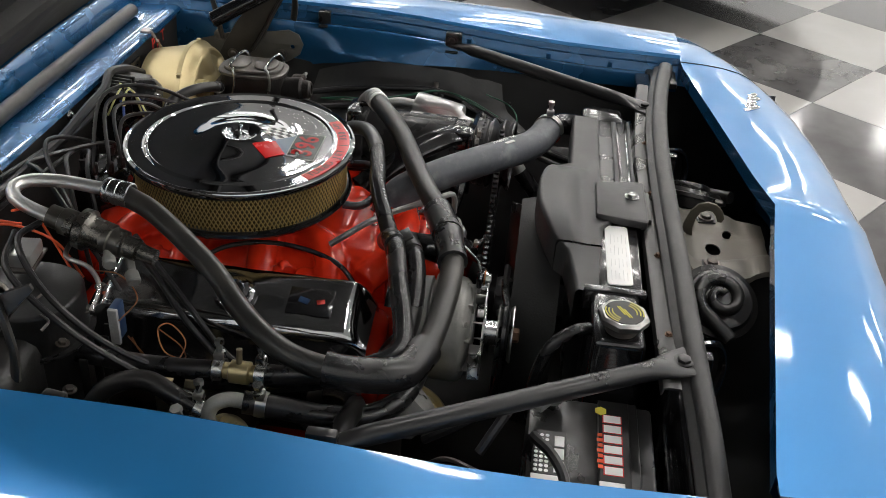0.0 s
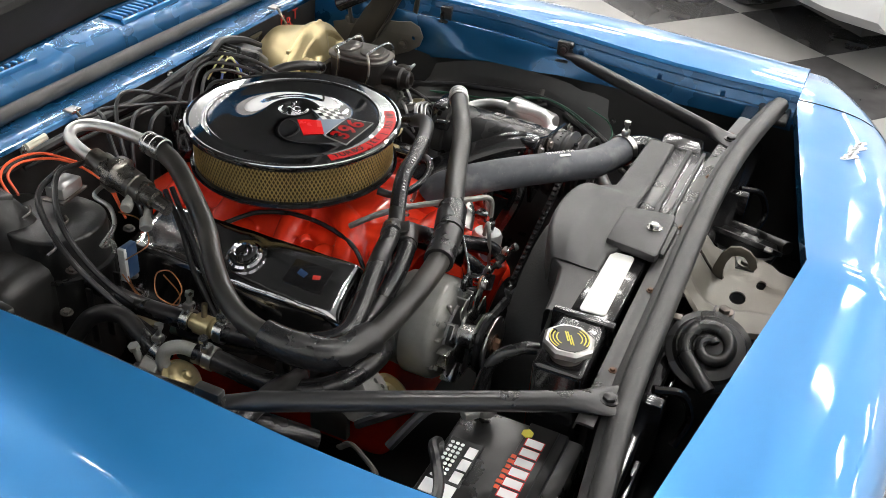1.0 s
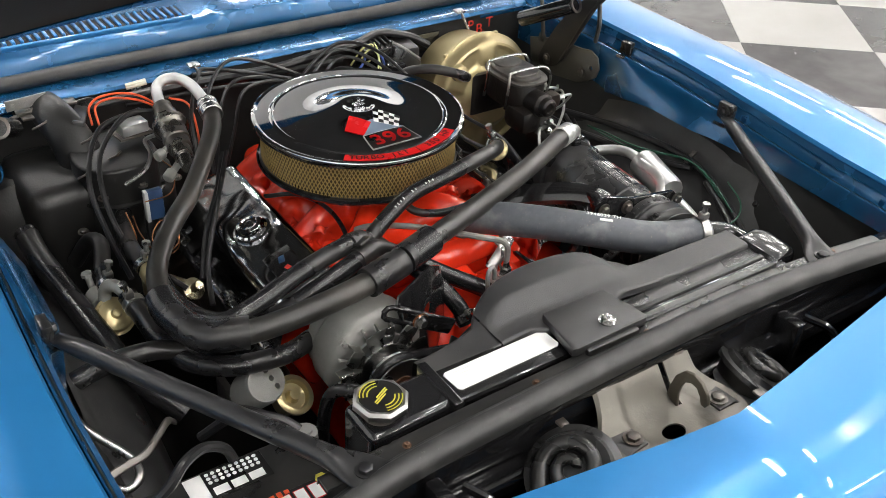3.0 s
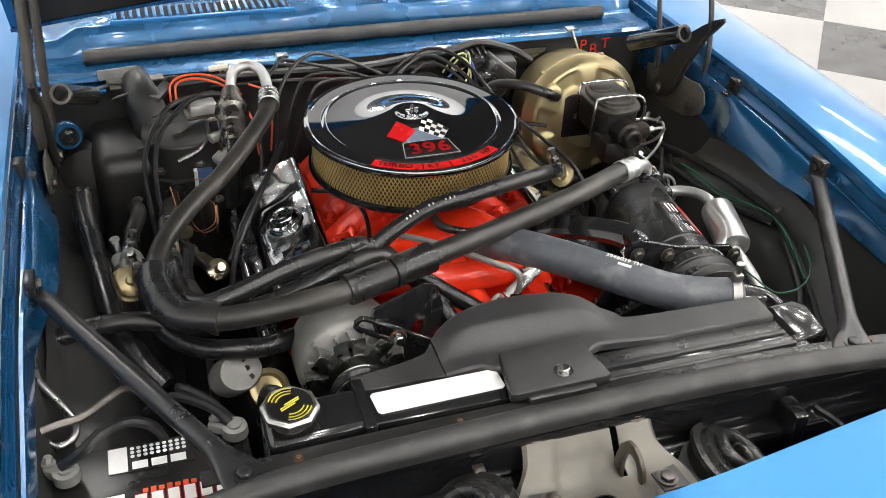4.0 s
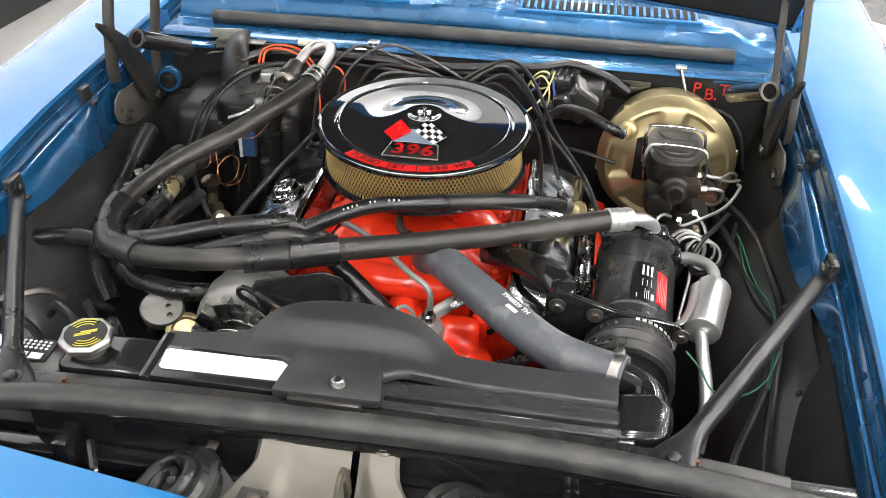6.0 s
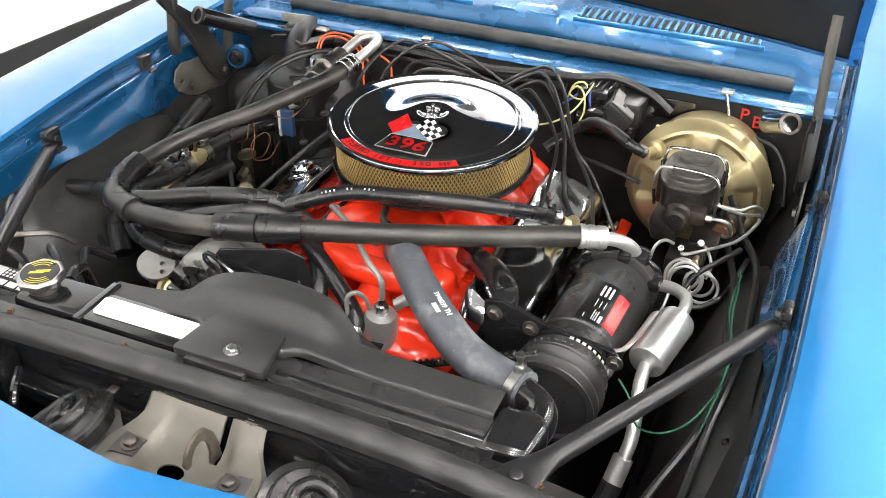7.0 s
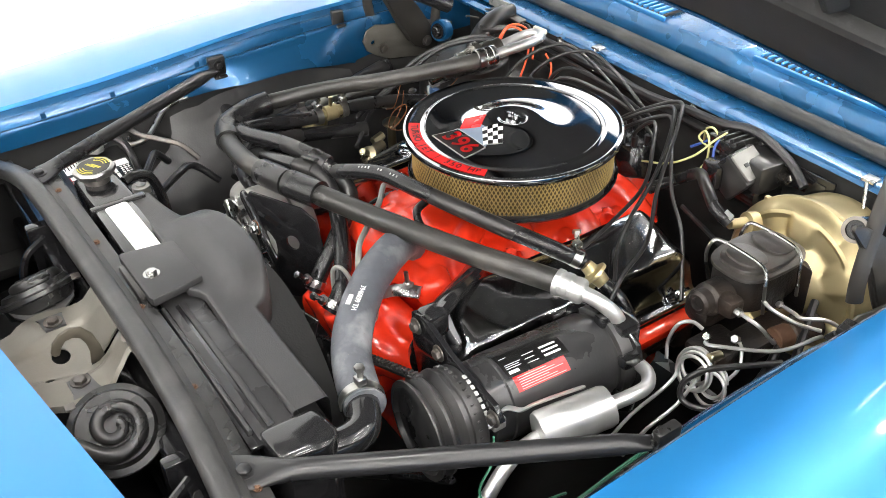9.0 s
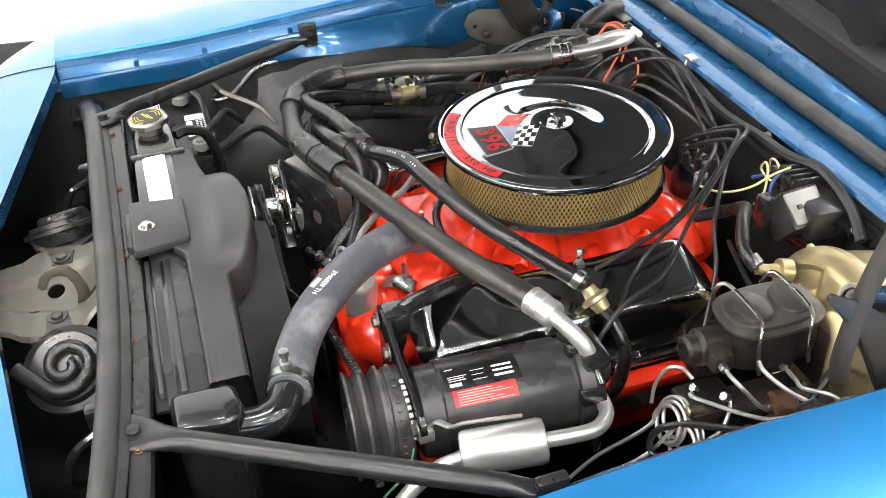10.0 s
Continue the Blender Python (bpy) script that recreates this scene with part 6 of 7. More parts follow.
R1 = [(0.050, -0.236, 0.815), (0.062, -0.252, 0.838), (0.10, -0.305, 0.853), (0.15, -0.365, 0.860), (0.205, -0.418, 0.858), (0.25, -0.45, 0.852), (0.295, -0.470, 0.850), (0.345, -0.485, 0.850)]
radh = hose("radiator_hose", R1, 0.0265, RUBBER_GREY, "wide grey moulded upper radiator hose", n=10)
clamp(radh, (0.335, -0.483, 0.850), (1, -0.35, 0), 0.0265)
d = Vector((0.10, -0.10, 0.0)).normalized()
for i, word in enumerate(("3946039 TH",)):
    m = Matrix.Translation((0.197, -0.406, 0.8856)) @ Euler((0, 0, radians(-45))).to_matrix().to_4x4()
    lettering("hose_print", word, 0.0105, m, WHITE, radh, "white part number print")
bm = box(B(), (0.1925, -0.4170, 0.8848), (0.020, 0.006, 0.0012), 0.0002, (0, 0, -45), 1)
part("maker_print", bm, WHITE, radh)

HA = [(0.250, -0.060, 0.828), (0.215, -0.112, 0.862), (0.165, -0.165, 0.892), (0.10, -0.195, 0.903), (0.03, -0.213, 0.903), (-0.04, -0.226, 0.898), (-0.10, -0.248, 0.882), (-0.145, -0.268, 0.862), (-0.175, -0.28, 0.83), (-0.20, -0.28, 0.79)]
heatA = hose("heater_hose", HA, 0.0125, RUBBER, "black rubber heater hose in front of the air cleaner", n=10)
clamp(heatA, (0.245, -0.068, 0.835), (1, 1, -0.7), 0.0125, (-0.3, 0.2, 1))
HB = [(-0.026, -0.372, 0.742), (-0.032, -0.352, 0.768), (-0.055, -0.310, 0.800), (-0.10, -0.255, 0.835), (-0.135, -0.262, 0.868), (-0.18, -0.278, 0.884), (-0.26, -0.295, 0.878), (-0.34, -0.315, 0.864), (-0.385, -0.315, 0.855), (-0.409, -0.27, 0.842), (-0.414, -0.21, 0.828), (-0.416, -0.15, 0.818)]
heatB = hose("heater_hose", HB, 0.0135, RUBBER, "black rubber heater hose running to the heater valve", n=8)
clamp(heatB, (-0.028, -0.365, 0.752), (-0.2, 0.6, 0.75), 0.0135, (0, -0.7, 0.7))
HC = [(0.037, -0.378, 0.745), (0.030, -0.352, 0.768), (-0.03, -0.312, 0.800), (-0.10, -0.285, 0.845), (-0.14, -0.287, 0.870), (-0.19, -0.308, 0.872), (-0.25, -0.318, 0.858), (-0.31, -0.318, 0.838), (-0.36, -0.30, 0.825), (-0.39, -0.24, 0.81), (-0.40, -0.15, 0.79), (-0.39, -0.06, 0.775)]
heatC = hose("heater_hose", HC, 0.0135, RUBBER, "second black rubber heater hose under the first", n=8)
clamp(heatC, (0.035, -0.370, 0.753), (-0.2, 0.7, 0.65), 0.0135, (0, -0.7, 0.7))
bm = tube(B(), [(-0.150, -0.266, 0.8755), (-0.178, -0.2775, 0.8835)], 0.0165, 3, 16)
part("rubber_band", bm, BLACK_SATIN, heatB, "black rubber strap round the hose")
bm = tube(B(), [(-0.150, -0.290, 0.8715), (-0.178, -0.3025, 0.8725)], 0.0165, 3, 16)
box(bm, (-0.164, -0.284, 0.889), (0.026, 0.03, 0.004), 0.001, (-22, 0, 24))
part("rubber_band", bm, BLACK_SATIN, heatC, "black rubber strap round the hose")

hose("lower_hose", [(-0.592, -0.272, 0.80), (-0.53, -0.262, 0.806), (-0.47, -0.266, 0.806), (-0.42, -0.27, 0.79), (-0.38, -0.24, 0.77), (-0.35, -0.20, 0.73)], 0.0135, RUBBER, "black rubber hose beside the wheelhouse")
low2 = hose("lower_hose", [(-0.459, -0.138, 0.809), (-0.455, -0.19, 0.803), (-0.45, -0.24, 0.795), (-0.43, -0.29, 0.787), (-0.385, -0.325, 0.785), (-0.31, -0.335, 0.78), (-0.24, -0.30, 0.76), (-0.22, -0.27, 0.70)], 0.0145, RUBBER, "black rubber hose looping below the suction hose")
hose("duct_hose", [(-0.540, 0.085, 0.815), (-0.538, 0.03, 0.803), (-0.528, -0.045, 0.793), (-0.520, -0.115, 0.785), (-0.512, -0.175, 0.780), (-0.503, -0.225, 0.770), (-0.480, -0.275, 0.750), (-0.45, -0.31, 0.72)], 0.0180, RUBBER, "thick dusty black hose along the wheelhouse")
low4 = hose("heater_hose", [(-0.475, -0.10, 0.79), (-0.47, -0.06, 0.81), (-0.455, -0.01, 0.82), (-0.46, 0.04, 0.80), (-0.48, 0.07, 0.75)], 0.0125, RUBBER, "short curved black heater hose")
hose("vacuum_hose", [(0.175, -0.135, 0.815), (0.15, -0.18, 0.83), (0.10, -0.205, 0.83), (0.04, -0.205, 0.83), (0.0, -0.19, 0.835), (-0.01, -0.165, 0.84)], 0.0065, RUBBER, "thin black vacuum hose under the air cleaner")

hose("vacuum_hose", [(-0.165, 0.035, 0.795), (-0.125, -0.005, 0.808), (-0.105, -0.06, 0.812), (-0.105, -0.12, 0.81), (-0.12, -0.18, 0.80), (-0.14, -0.215, 0.775)], 0.0038, RUBBER, "thin black vacuum hose over the intake")
print_row("hose_print", HA, 0.0125, 0.50, 0.64, (0.0, -0.6, 1), heatA, 11, 0.0045)
print_row("hose_print", HB, 0.0135, 0.36, 0.44, (-0.3, -0.3, 1), heatB, 8, 0.0045)
print_row("hose_print", HC, 0.0135, 0.78, 0.86, (-0.6, 0, 1), heatC, 8, 0.0045)
chk = thing("check_valve_fitting", (0.26, -0.05, 0.80), "gold plated check valve between two hoses", "valve")
part("disc", lathe(B(), (0.262, -0.052, 0.815), (0.5, 0.3, -0.5), [(0.0, -0.012), (0.010, -0.012), (0.012, 0), (0.021, 0.004), (0.021, 0.009), (0.013, 0.012), (0.011, 0.026), (0, 0.028)], 24), GOLD, chk)
part("lower_hose", tube(B(), [(0.275, -0.044, 0.80), (0.305, -0.035, 0.785), (0.325, -0.03, 0.755), (0.325, -0.035, 0.70), (0.315, -0.05, 0.66)], 0.010, 8, 12), RUBBER, chk)

valve = thing("heater_valve", (-0.485, -0.12, 0.77), "gold vacuum-operated heater control valve", "valve")
part("dome", lathe(B(), (-0.480, -0.126, 0.772), (0.10, -0.62, 0.78), [(0.010, -0.03), (0.022, -0.012), (0.0285, -0.004), (0.0295, 0.0), (0.0295, 0.003), (0.0255, 0.0045), (0.0235, 0.008), (0.0235, 0.0105), (0.019, 0.0135), (0.013, 0.0150), (0.008, 0.0155), (0.006, 0.0215), (0.004, 0.0225), (0, 0.0225)], 36), GOLD, valve, "stepped gold diaphragm")
part("elbow", tube(B(), [(-0.484, -0.112, 0.772), (-0.482, -0.100, 0.795), (-0.476, -0.104, 0.812), (-0.466, -0.120, 0.816), (-0.459, -0.142, 0.810)], 0.0095, 6, 14), CAST_ALU, valve)
bm = rod(B(), (-0.491, -0.072, 0.785), (-0.486, -0.095, 0.780), 0.015, None, 16, 0.002)
rod(bm, (-0.491, -0.070, 0.792), (-0.494, -0.066, 0.815), 0.005)
lathe(bm, (-0.494, -0.066, 0.812), (-0.2, 0.1, 1), [(0.008, 0), (0.008, 0.006), (0, 0.007)], 6)
part("body", bm, CAST_ALU, valve)

clamp(low2, (-0.457, -0.160, 0.807), (0.05, -1, -0.1), 0.0145, (-0.3, 0, 1))
clamp(low4, (-0.473, -0.085, 0.798), (0.1, 1, 0.4), 0.0125, (0.2, 0, 1))
inl = thing("inline_valve", (-0.416, -0.12, 0.80), "plated inline heater valve clamped between two hoses", "valve")
part("body", lathe(B(), (-0.416, -0.155, 0.818), (0, 1, 0), [(0.011, 0), (0.011, 0.02), (0.015, 0.022), (0.015, 0.046), (0.011, 0.048), (0.011, 0.07)], 20), GOLD, inl)
for y in (-0.148, -0.094):
    clamp(inl, (-0.416, y, 0.8175), (0, 1, 0), 0.0138, (0.15, 0, 1))
part("stem", rod(B(), (-0.416, -0.12, 0.828), (-0.412, -0.12, 0.852), 0.004, None, 10), BRASS, inl)
part("rear_hose", tube(B(), [(-0.416, -0.10, 0.8165), (-0.417, -0.05, 0.813), (-0.410, 0.01, 0.805), (-0.395, 0.07, 0.795), (-0.38, 0.12, 0.785)], 0.0132, 8, 14), RUBBER, inl)

# air conditioning case on the firewall
case = thing("heater_case", (-0.42, 0.22, 0.55), "dusty black air conditioning case on the firewall", "heater case")
bm = box(B(), (-0.40, 0.235, 0.72), (0.25, 0.19, 0.24), 0.03, (0, 0, 4), 3)
part("main_case", bm, DUSTY, case)
part("front_case", slab(B(), oval(-0.366, 0.180, 0.068, 0.072, 2.3, 36), 0.62, 0.868, 0.034, None, 5), DUSTY, case, "dusty rounded moulded case")
part("seam_flange", slab(B(), oval(-0.366, 0.180, 0.075, 0.079, 2.3, 36), 0.800, 0.806, 0.002), BLACK_SATIN, case)

for k in range(4):
    part("case_rib", box(B(), (-0.405 + 0.026 * k, 0.094 - 0.006 * (k in (1, 2)), 0.745), (0.004, 0.012, 0.10), 0.0015), DUSTY, case)
bolts("case_screw", ((-0.41, 0.115, 0.822), (-0.345, 0.112, 0.83), (-0.285, 0.118, 0.824), (-0.455, 0.09, 0.786), (-0.32, 0.09, 0.768)), (0, -0.2, 1), 0.006, 0.006, STEEL_DARK, case)
bm = tube(B(), [(-0.436, 0.322, 0.905), (-0.430, 0.285, 0.903), (-0.420, 0.245, 0.885), (-0.408, 0.21, 0.84), (-0.402, 0.19, 0.77)], 0.034, 6, 20, flat=0.6, radii=lambda q: 0.85 + 0.4 * q)
part("duct", bm, DUSTY, case, "dusty grey-black moulded duct")
bm = slab(B(), [(-0.010, -0.05), (0.010, -0.05), (0.012, 0.045), (-0.010, 0.05)], -0.006, 0.006, 0.003, pose(-0.388, 0.272, 0.897, -8, 12, -20), 2)
part("duct_strap", bm, DUSTY, case)
for k, (x, y, zz) in enumerate(((-0.43, 0.13, 0.866), (-0.37, 0.165, 0.867), (-0.40, 0.20, 0.888), (-0.46, 0.25, 0.906))):
    part("spring_clip", tube(B(), [(x - 0.012, y - 0.01, zz), (x, y - 0.014, zz + 0.006), (x + 0.014, y + 0.004, zz + 0.002)], 0.002, 5, 6), STEEL_DARK, case)
bm = lathe(B(), (-0.52, 0.20, 0.75), (-0.2, -1, 0.3), [(0.085, -0.1), (0.085, -0.012), (0.078, 0.002), (0.06, 0.010), (0.03, 0.014), (0, 0.015)], 40)
part("blower_housing", bm, DUSTY, case)
bm = lathe(B(), (-0.553, 0.222, 0.852), (0.25, -0.95, 0.2), [(0.025, -0.02), (0.025, -0.004), (0.022, 0), (0.017, 0.0), (0.015, -0.004), (0.011, -0.004), (0.010, 0.001), (0, 0.001)], 36)
part("blue_plate", bm, BLUE_SHADED, case, "blue painted round plate with a black bolt")
part("plate_bolt", bolt(B(), (-0.5525, 0.221, 0.852), (0.25, -0.95, 0.2), 0.011, 0.012), BLACK_GLOSS, case)
bm = tube(B(), [(-0.38, 0.085, 0.855), (-0.345, 0.088, 0.870), (-0.325, 0.11, 0.885), (-0.322, 0.14, 0.895), (-0.29, 0.15, 0.895)], 0.0035, 6, 8)
part("clip_rod", bm, STEEL, case, "thin bent metal rod")
bm = box(B(), (-0.43, 0.32, 0.905), (0.10, 0.03, 0.005), 0.002)
box(bm, (-0.455, 0.315, 0.90), (0.04, 0.05, 0.004), 0.001)
part("top_bracket", bm, STEEL_DARK, case)
bm = box(B(), (-0.459, 0.316, 0.920), (0.068, 0.004, 0.019), 0.001, (0, -3, 0))
for k in range(3):
    rod(bm, (-0.482 + 0.023 * k, 0.314, 0.919 + 0.001 * k), (-0.482 + 0.023 * k, 0.3125, 0.919 + 0.001 * k), 0.0035, None, 10)
part("punched_strip", bm, CAST_ALU, case, "bare grey metal strip with punched holes")
bm = tube(B(), [(-0.523, 0.312, 0.888), (-0.475, 0.310, 0.902), (-0.425, 0.308, 0.915)], 0.0035, 4, 8)
part("edge_rod", bm, STEEL_DARK, case)
bm = slab(B(), [(-0.032, -0.014), (0.026, -0.014), (0.032, -0.004), (0.032, 0.008), (0.022, 0.014), (-0.032, 0.010)], -0.002, 0.002, 0.001, pose(-0.380, 0.313, 0.893, 82, 0, 0))
bolt(bm, (-0.369, 0.311, 0.897), (0, -1, 0.1), 0.006, 0.006)
part("arched_bracket", bm, BLACK_SATIN, case)

poa = thing("suction_valve", (-0.28, 0.12, 0.90), "oily dark metal suction throttling valve", "valve")
PA, PB = Vector((-0.275, 0.175, 0.925)), Vector((-0.292, 0.03, 0.890))
part("body", lathe(B(), PA, PB - PA, [(0, -0.005), (0.016, -0.005), (0.016, 0.012), (0.019, 0.014), (0.019, 0.034), (0.017, 0.036), (0.028, 0.040), (0.029, 0.052), (0.024, 0.056), (0.022, 0.062), (0.022, 0.085), (0.0195, 0.087), (0.0195, 0.104), (0.0155, 0.106), (0.0155, 0.124), (0.0115, 0.127), (0.011, 0.15), (0, 0.15)], 32), CAST_DARK, poa)
bm = B()
rod(bm, (-0.285, 0.10, 0.90), (-0.318, 0.085, 0.893), 0.006, None, 12, 0.001)
rod(bm, (-0.311, 0.087, 0.894), (-0.325, 0.08, 0.892), 0.009, None, 12, 0.002)
rod(bm, (-0.288, 0.07, 0.885), (-0.315, 0.055, 0.868), 0.006, None, 12, 0.001)
rod(bm, (-0.308, 0.06, 0.873), (-0.322, 0.05, 0.866), 0.0095, None, 12, 0.002)
part("service_port", bm, CAST_ALU, poa)

relay = thing("blower_relay", (-0.322, 0.194, 0.885), "small silver relay box", "relay")
part("can", box(B(), (-0.325, 0.195, 0.896), (0.048, 0.032, 0.02), 0.004, (0, 0, 8)), ALU, relay)
part("foot", box(B(), (-0.325, 0.195, 0.884), (0.06, 0.036, 0.004), 0.001, (0, 0, 8)), STEEL_DARK, relay)


# wiring
def wires(name, label, ways, r, material, category="wire"):
    h = thing(name, ways[0][0], label, category)
    for w in ways:
        part("wire", tube(B(), w, r, 7, 8), material, h)
    return h


wires("orange_wiring", "bright orange-red wires by the cowl", [
    [(-0.375, 0.25, 0.885), (-0.37, 0.27, 0.91), (-0.34, 0.28, 0.92), (-0.29, 0.27, 0.915), (-0.25, 0.24, 0.89)],
    [(-0.365, 0.245, 0.885), (-0.36, 0.265, 0.912), (-0.32, 0.27, 0.915), (-0.27, 0.245, 0.90), (-0.24, 0.20, 0.86), (-0.235, 0.17, 0.80)],
    [(-0.235, 0.26, 0.90), (-0.205, 0.25, 0.885), (-0.20, 0.23, 0.84), (-0.21, 0.20, 0.79)],
], 0.0021, ORANGE_WIRE)
wires("cream_connector", "cream insulated wire connector", [[(-0.30, 0.285, 0.925), (-0.265, 0.28, 0.93)]], 0.006, WHITE_WIRE)
wires("yellow_wiring", "loops of yellow wire by the wiper motor", [
    [(0.15, 0.29, 0.87), (0.165, 0.275, 0.905), (0.185, 0.27, 0.915), (0.195, 0.275, 0.895), (0.18, 0.27, 0.88), (0.16, 0.265, 0.89), (0.175, 0.26, 0.91), (0.19, 0.255, 0.90), (0.195, 0.25, 0.87), (0.19, 0.24, 0.85)],
    [(0.20, 0.285, 0.91), (0.195, 0.26, 0.90), (0.18, 0.235, 0.875), (0.15, 0.21, 0.855), (0.10, 0.20, 0.84)],
], 0.0018, YELLOW_WIRE)
wires("blue_wiring", "dark blue wires by the wiper motor", [
    [(0.195, 0.285, 0.905), (0.20, 0.26, 0.895), (0.205, 0.25, 0.87), (0.20, 0.24, 0.85)],
    [(0.185, 0.29, 0.90), (0.17, 0.27, 0.885), (0.15, 0.26, 0.87)],
], 0.0024, BLUE_WIRE)
wires("main_harness", "black taped wiring harness along the firewall", [
    [(-0.40, 0.315, 0.885), (-0.25, 0.30, 0.90), (-0.12, 0.305, 0.895), (0.0, 0.30, 0.895), (0.10, 0.30, 0.905), (0.17, 0.30, 0.91), (0.23, 0.315, 0.915), (0.30, 0.315, 0.895), (0.345, 0.305, 0.87)],
    [(-0.25, 0.315, 0.89), (-0.10, 0.315, 0.885), (0.05, 0.31, 0.88), (0.14, 0.31, 0.88)],
], 0.008, WIRE, "wiring harness")
wires("thin_lead", "thin black leads along the firewall", [
    [(-0.17, 0.31, 0.91), (0.0, 0.31, 0.89), (0.15, 0.31, 0.90)],
    [(-0.30, 0.30, 0.885), (-0.15, 0.29, 0.885), (-0.02, 0.285, 0.875)],
    [(0.470, 0.30, 0.850), (0.505, 0.30, 0.853), (0.54, 0.295, 0.84), (0.565, 0.28, 0.805), (0.575, 0.26, 0.75)],
    [(0.20, 0.20, 0.80), (0.27, 0.18, 0.80), (0.33, 0.17, 0.79)],
], 0.004, WIRE)
wires("passenger_cable", "black cables over the heater case", [
    [(-0.27, 0.20, 0.91), (-0.33, 0.20, 0.915), (-0.40, 0.13, 0.89), (-0.42, 0.05, 0.84), (-0.41, -0.03, 0.80), (-0.36, -0.10, 0.76)],
    [(-0.30, 0.22, 0.91), (-0.38, 0.19, 0.905), (-0.43, 0.10, 0.87), (-0.435, 0.02, 0.82), (-0.43, -0.06, 0.78)],
    [(-0.20, 0.10, 0.86), (-0.235, 0.05, 0.83), (-0.27, 0.0, 0.80), (-0.31, -0.06, 0.76), (-0.33, -0.12, 0.73)],
    [(-0.205, 0.11, 0.855), (-0.24, 0.055, 0.82), (-0.285, 0.0, 0.785), (-0.325, -0.07, 0.745)],
], 0.0045, WIRE)
wires("fender_harness", "black wiring along the driver's wheelhouse", [
    [(0.49, 0.17, 0.80), (0.525, 0.10, 0.775), (0.556, 0.038, 0.772), (0.568, -0.04, 0.784), (0.572, -0.12, 0.794), (0.576, -0.20, 0.800), (0.576, -0.25, 0.798), (0.570, -0.31, 0.785), (0.560, -0.38, 0.755), (0.550, -0.46, 0.71), (0.545, -0.56, 0.68)],
    [(0.48, 0.14, 0.78), (0.52, 0.04, 0.755), (0.538, -0.04, 0.758), (0.545, -0.12, 0.765), (0.552, -0.20, 0.780), (0.566, -0.26, 0.792)],
    [(0.565, -0.30, 0.783), (0.545, -0.38, 0.75), (0.51, -0.46, 0.71), (0.49, -0.54, 0.69)],
], 0.0062, WIRE, "wiring harness")
clip = thing("cable_clip", (0.583, -0.241, 0.795), "small grey cable clip on the wheelhouse", "clip")
part("band", box(B(), (0.580, -0.241, 0.803), (0.030, 0.010, 0.004), 0.0015, (0, -38, 6)), STEEL_DARK, clip)
wires("green_wiring", "dark green wires by the compressor", [
    [(0.435, -0.36, 0.80), (0.455, -0.375, 0.785), (0.475, -0.41, 0.775), (0.51, -0.42, 0.785), (0.54, -0.40, 0.80), (0.560, -0.35, 0.81)],
    [(0.540, 0.0, 0.770), (0.545, -0.05, 0.775), (0.548, -0.12, 0.780), (0.553, -0.18, 0.792), (0.562, -0.25, 0.806), (0.562, -0.31, 0.795), (0.552, -0.38, 0.765)],
    [(0.544, -0.01, 0.768), (0.541, -0.06, 0.772), (0.544, -0.13, 0.776), (0.558, -0.21, 0.797), (0.565, -0.27, 0.803), (0.556, -0.35, 0.775)],
], 0.0015, GREEN_WIRE)
wires("copper_capillary", "loops of thin copper capillary wire", [
    [(-0.39, 0.03, 0.83), (-0.385, 0.02, 0.80), (-0.37, -0.01, 0.775), (-0.34, -0.02, 0.79), (-0.335, 0.0, 0.815), (-0.355, 0.01, 0.82), (-0.375, -0.005, 0.80), (-0.36, -0.025, 0.78), (-0.335, -0.01, 0.78), (-0.33, 0.02, 0.80)],
    [(-0.40, 0.03, 0.84), (-0.395, 0.01, 0.80), (-0.41, 0.0, 0.79)],
    [(-0.36, 0.06, 0.83), (-0.32, 0.05, 0.84), (-0.30, 0.08, 0.86), (-0.31, 0.11, 0.87)],
], 0.001, COPPER)
sw = thing("vacuum_switch", (-0.39, 0.0, 0.75), "small plated vacuum switch with brass fittings", "switch")
part("disc", lathe(B(), (-0.392, -0.002, 0.772), (0, -0.15, 1), [(0, -0.004), (0.018, -0.004), (0.018, 0), (0.006, 0.003), (0, 0.003)], 24), BRASS, sw)
bm = rod(B(), (-0.392, -0.002, 0.70), (-0.392, -0.002, 0.77), 0.009, None, 12)
rod(bm, (-0.38, -0.03, 0.755), (-0.375, -0.055, 0.75), 0.009, None, 6)
rod(bm, (-0.37, -0.04, 0.74), (-0.35, -0.075, 0.742), 0.012, None, 12)
lathe(bm, (-0.345, -0.085, 0.745), (0.2, -0.6, 0.6), [(0.018, -0.01), (0.018, 0), (0.008, 0.004), (0.007, 0.02), (0, 0.02)], 20)
part("fitting", bm, BRASS, sw)
res = thing("blue_label_box", (-0.345, 0.06, 0.80), "small box with a worn blue label", "relay")
part("box", box(B(), (-0.342, 0.072, 0.815), (0.03, 0.012, 0.055), 0.003), BLUE_LABEL, res)
part("edge_strip", box(B(), (-0.355, 0.070, 0.815), (0.006, 0.013, 0.056), 0.001), PRINT, res)

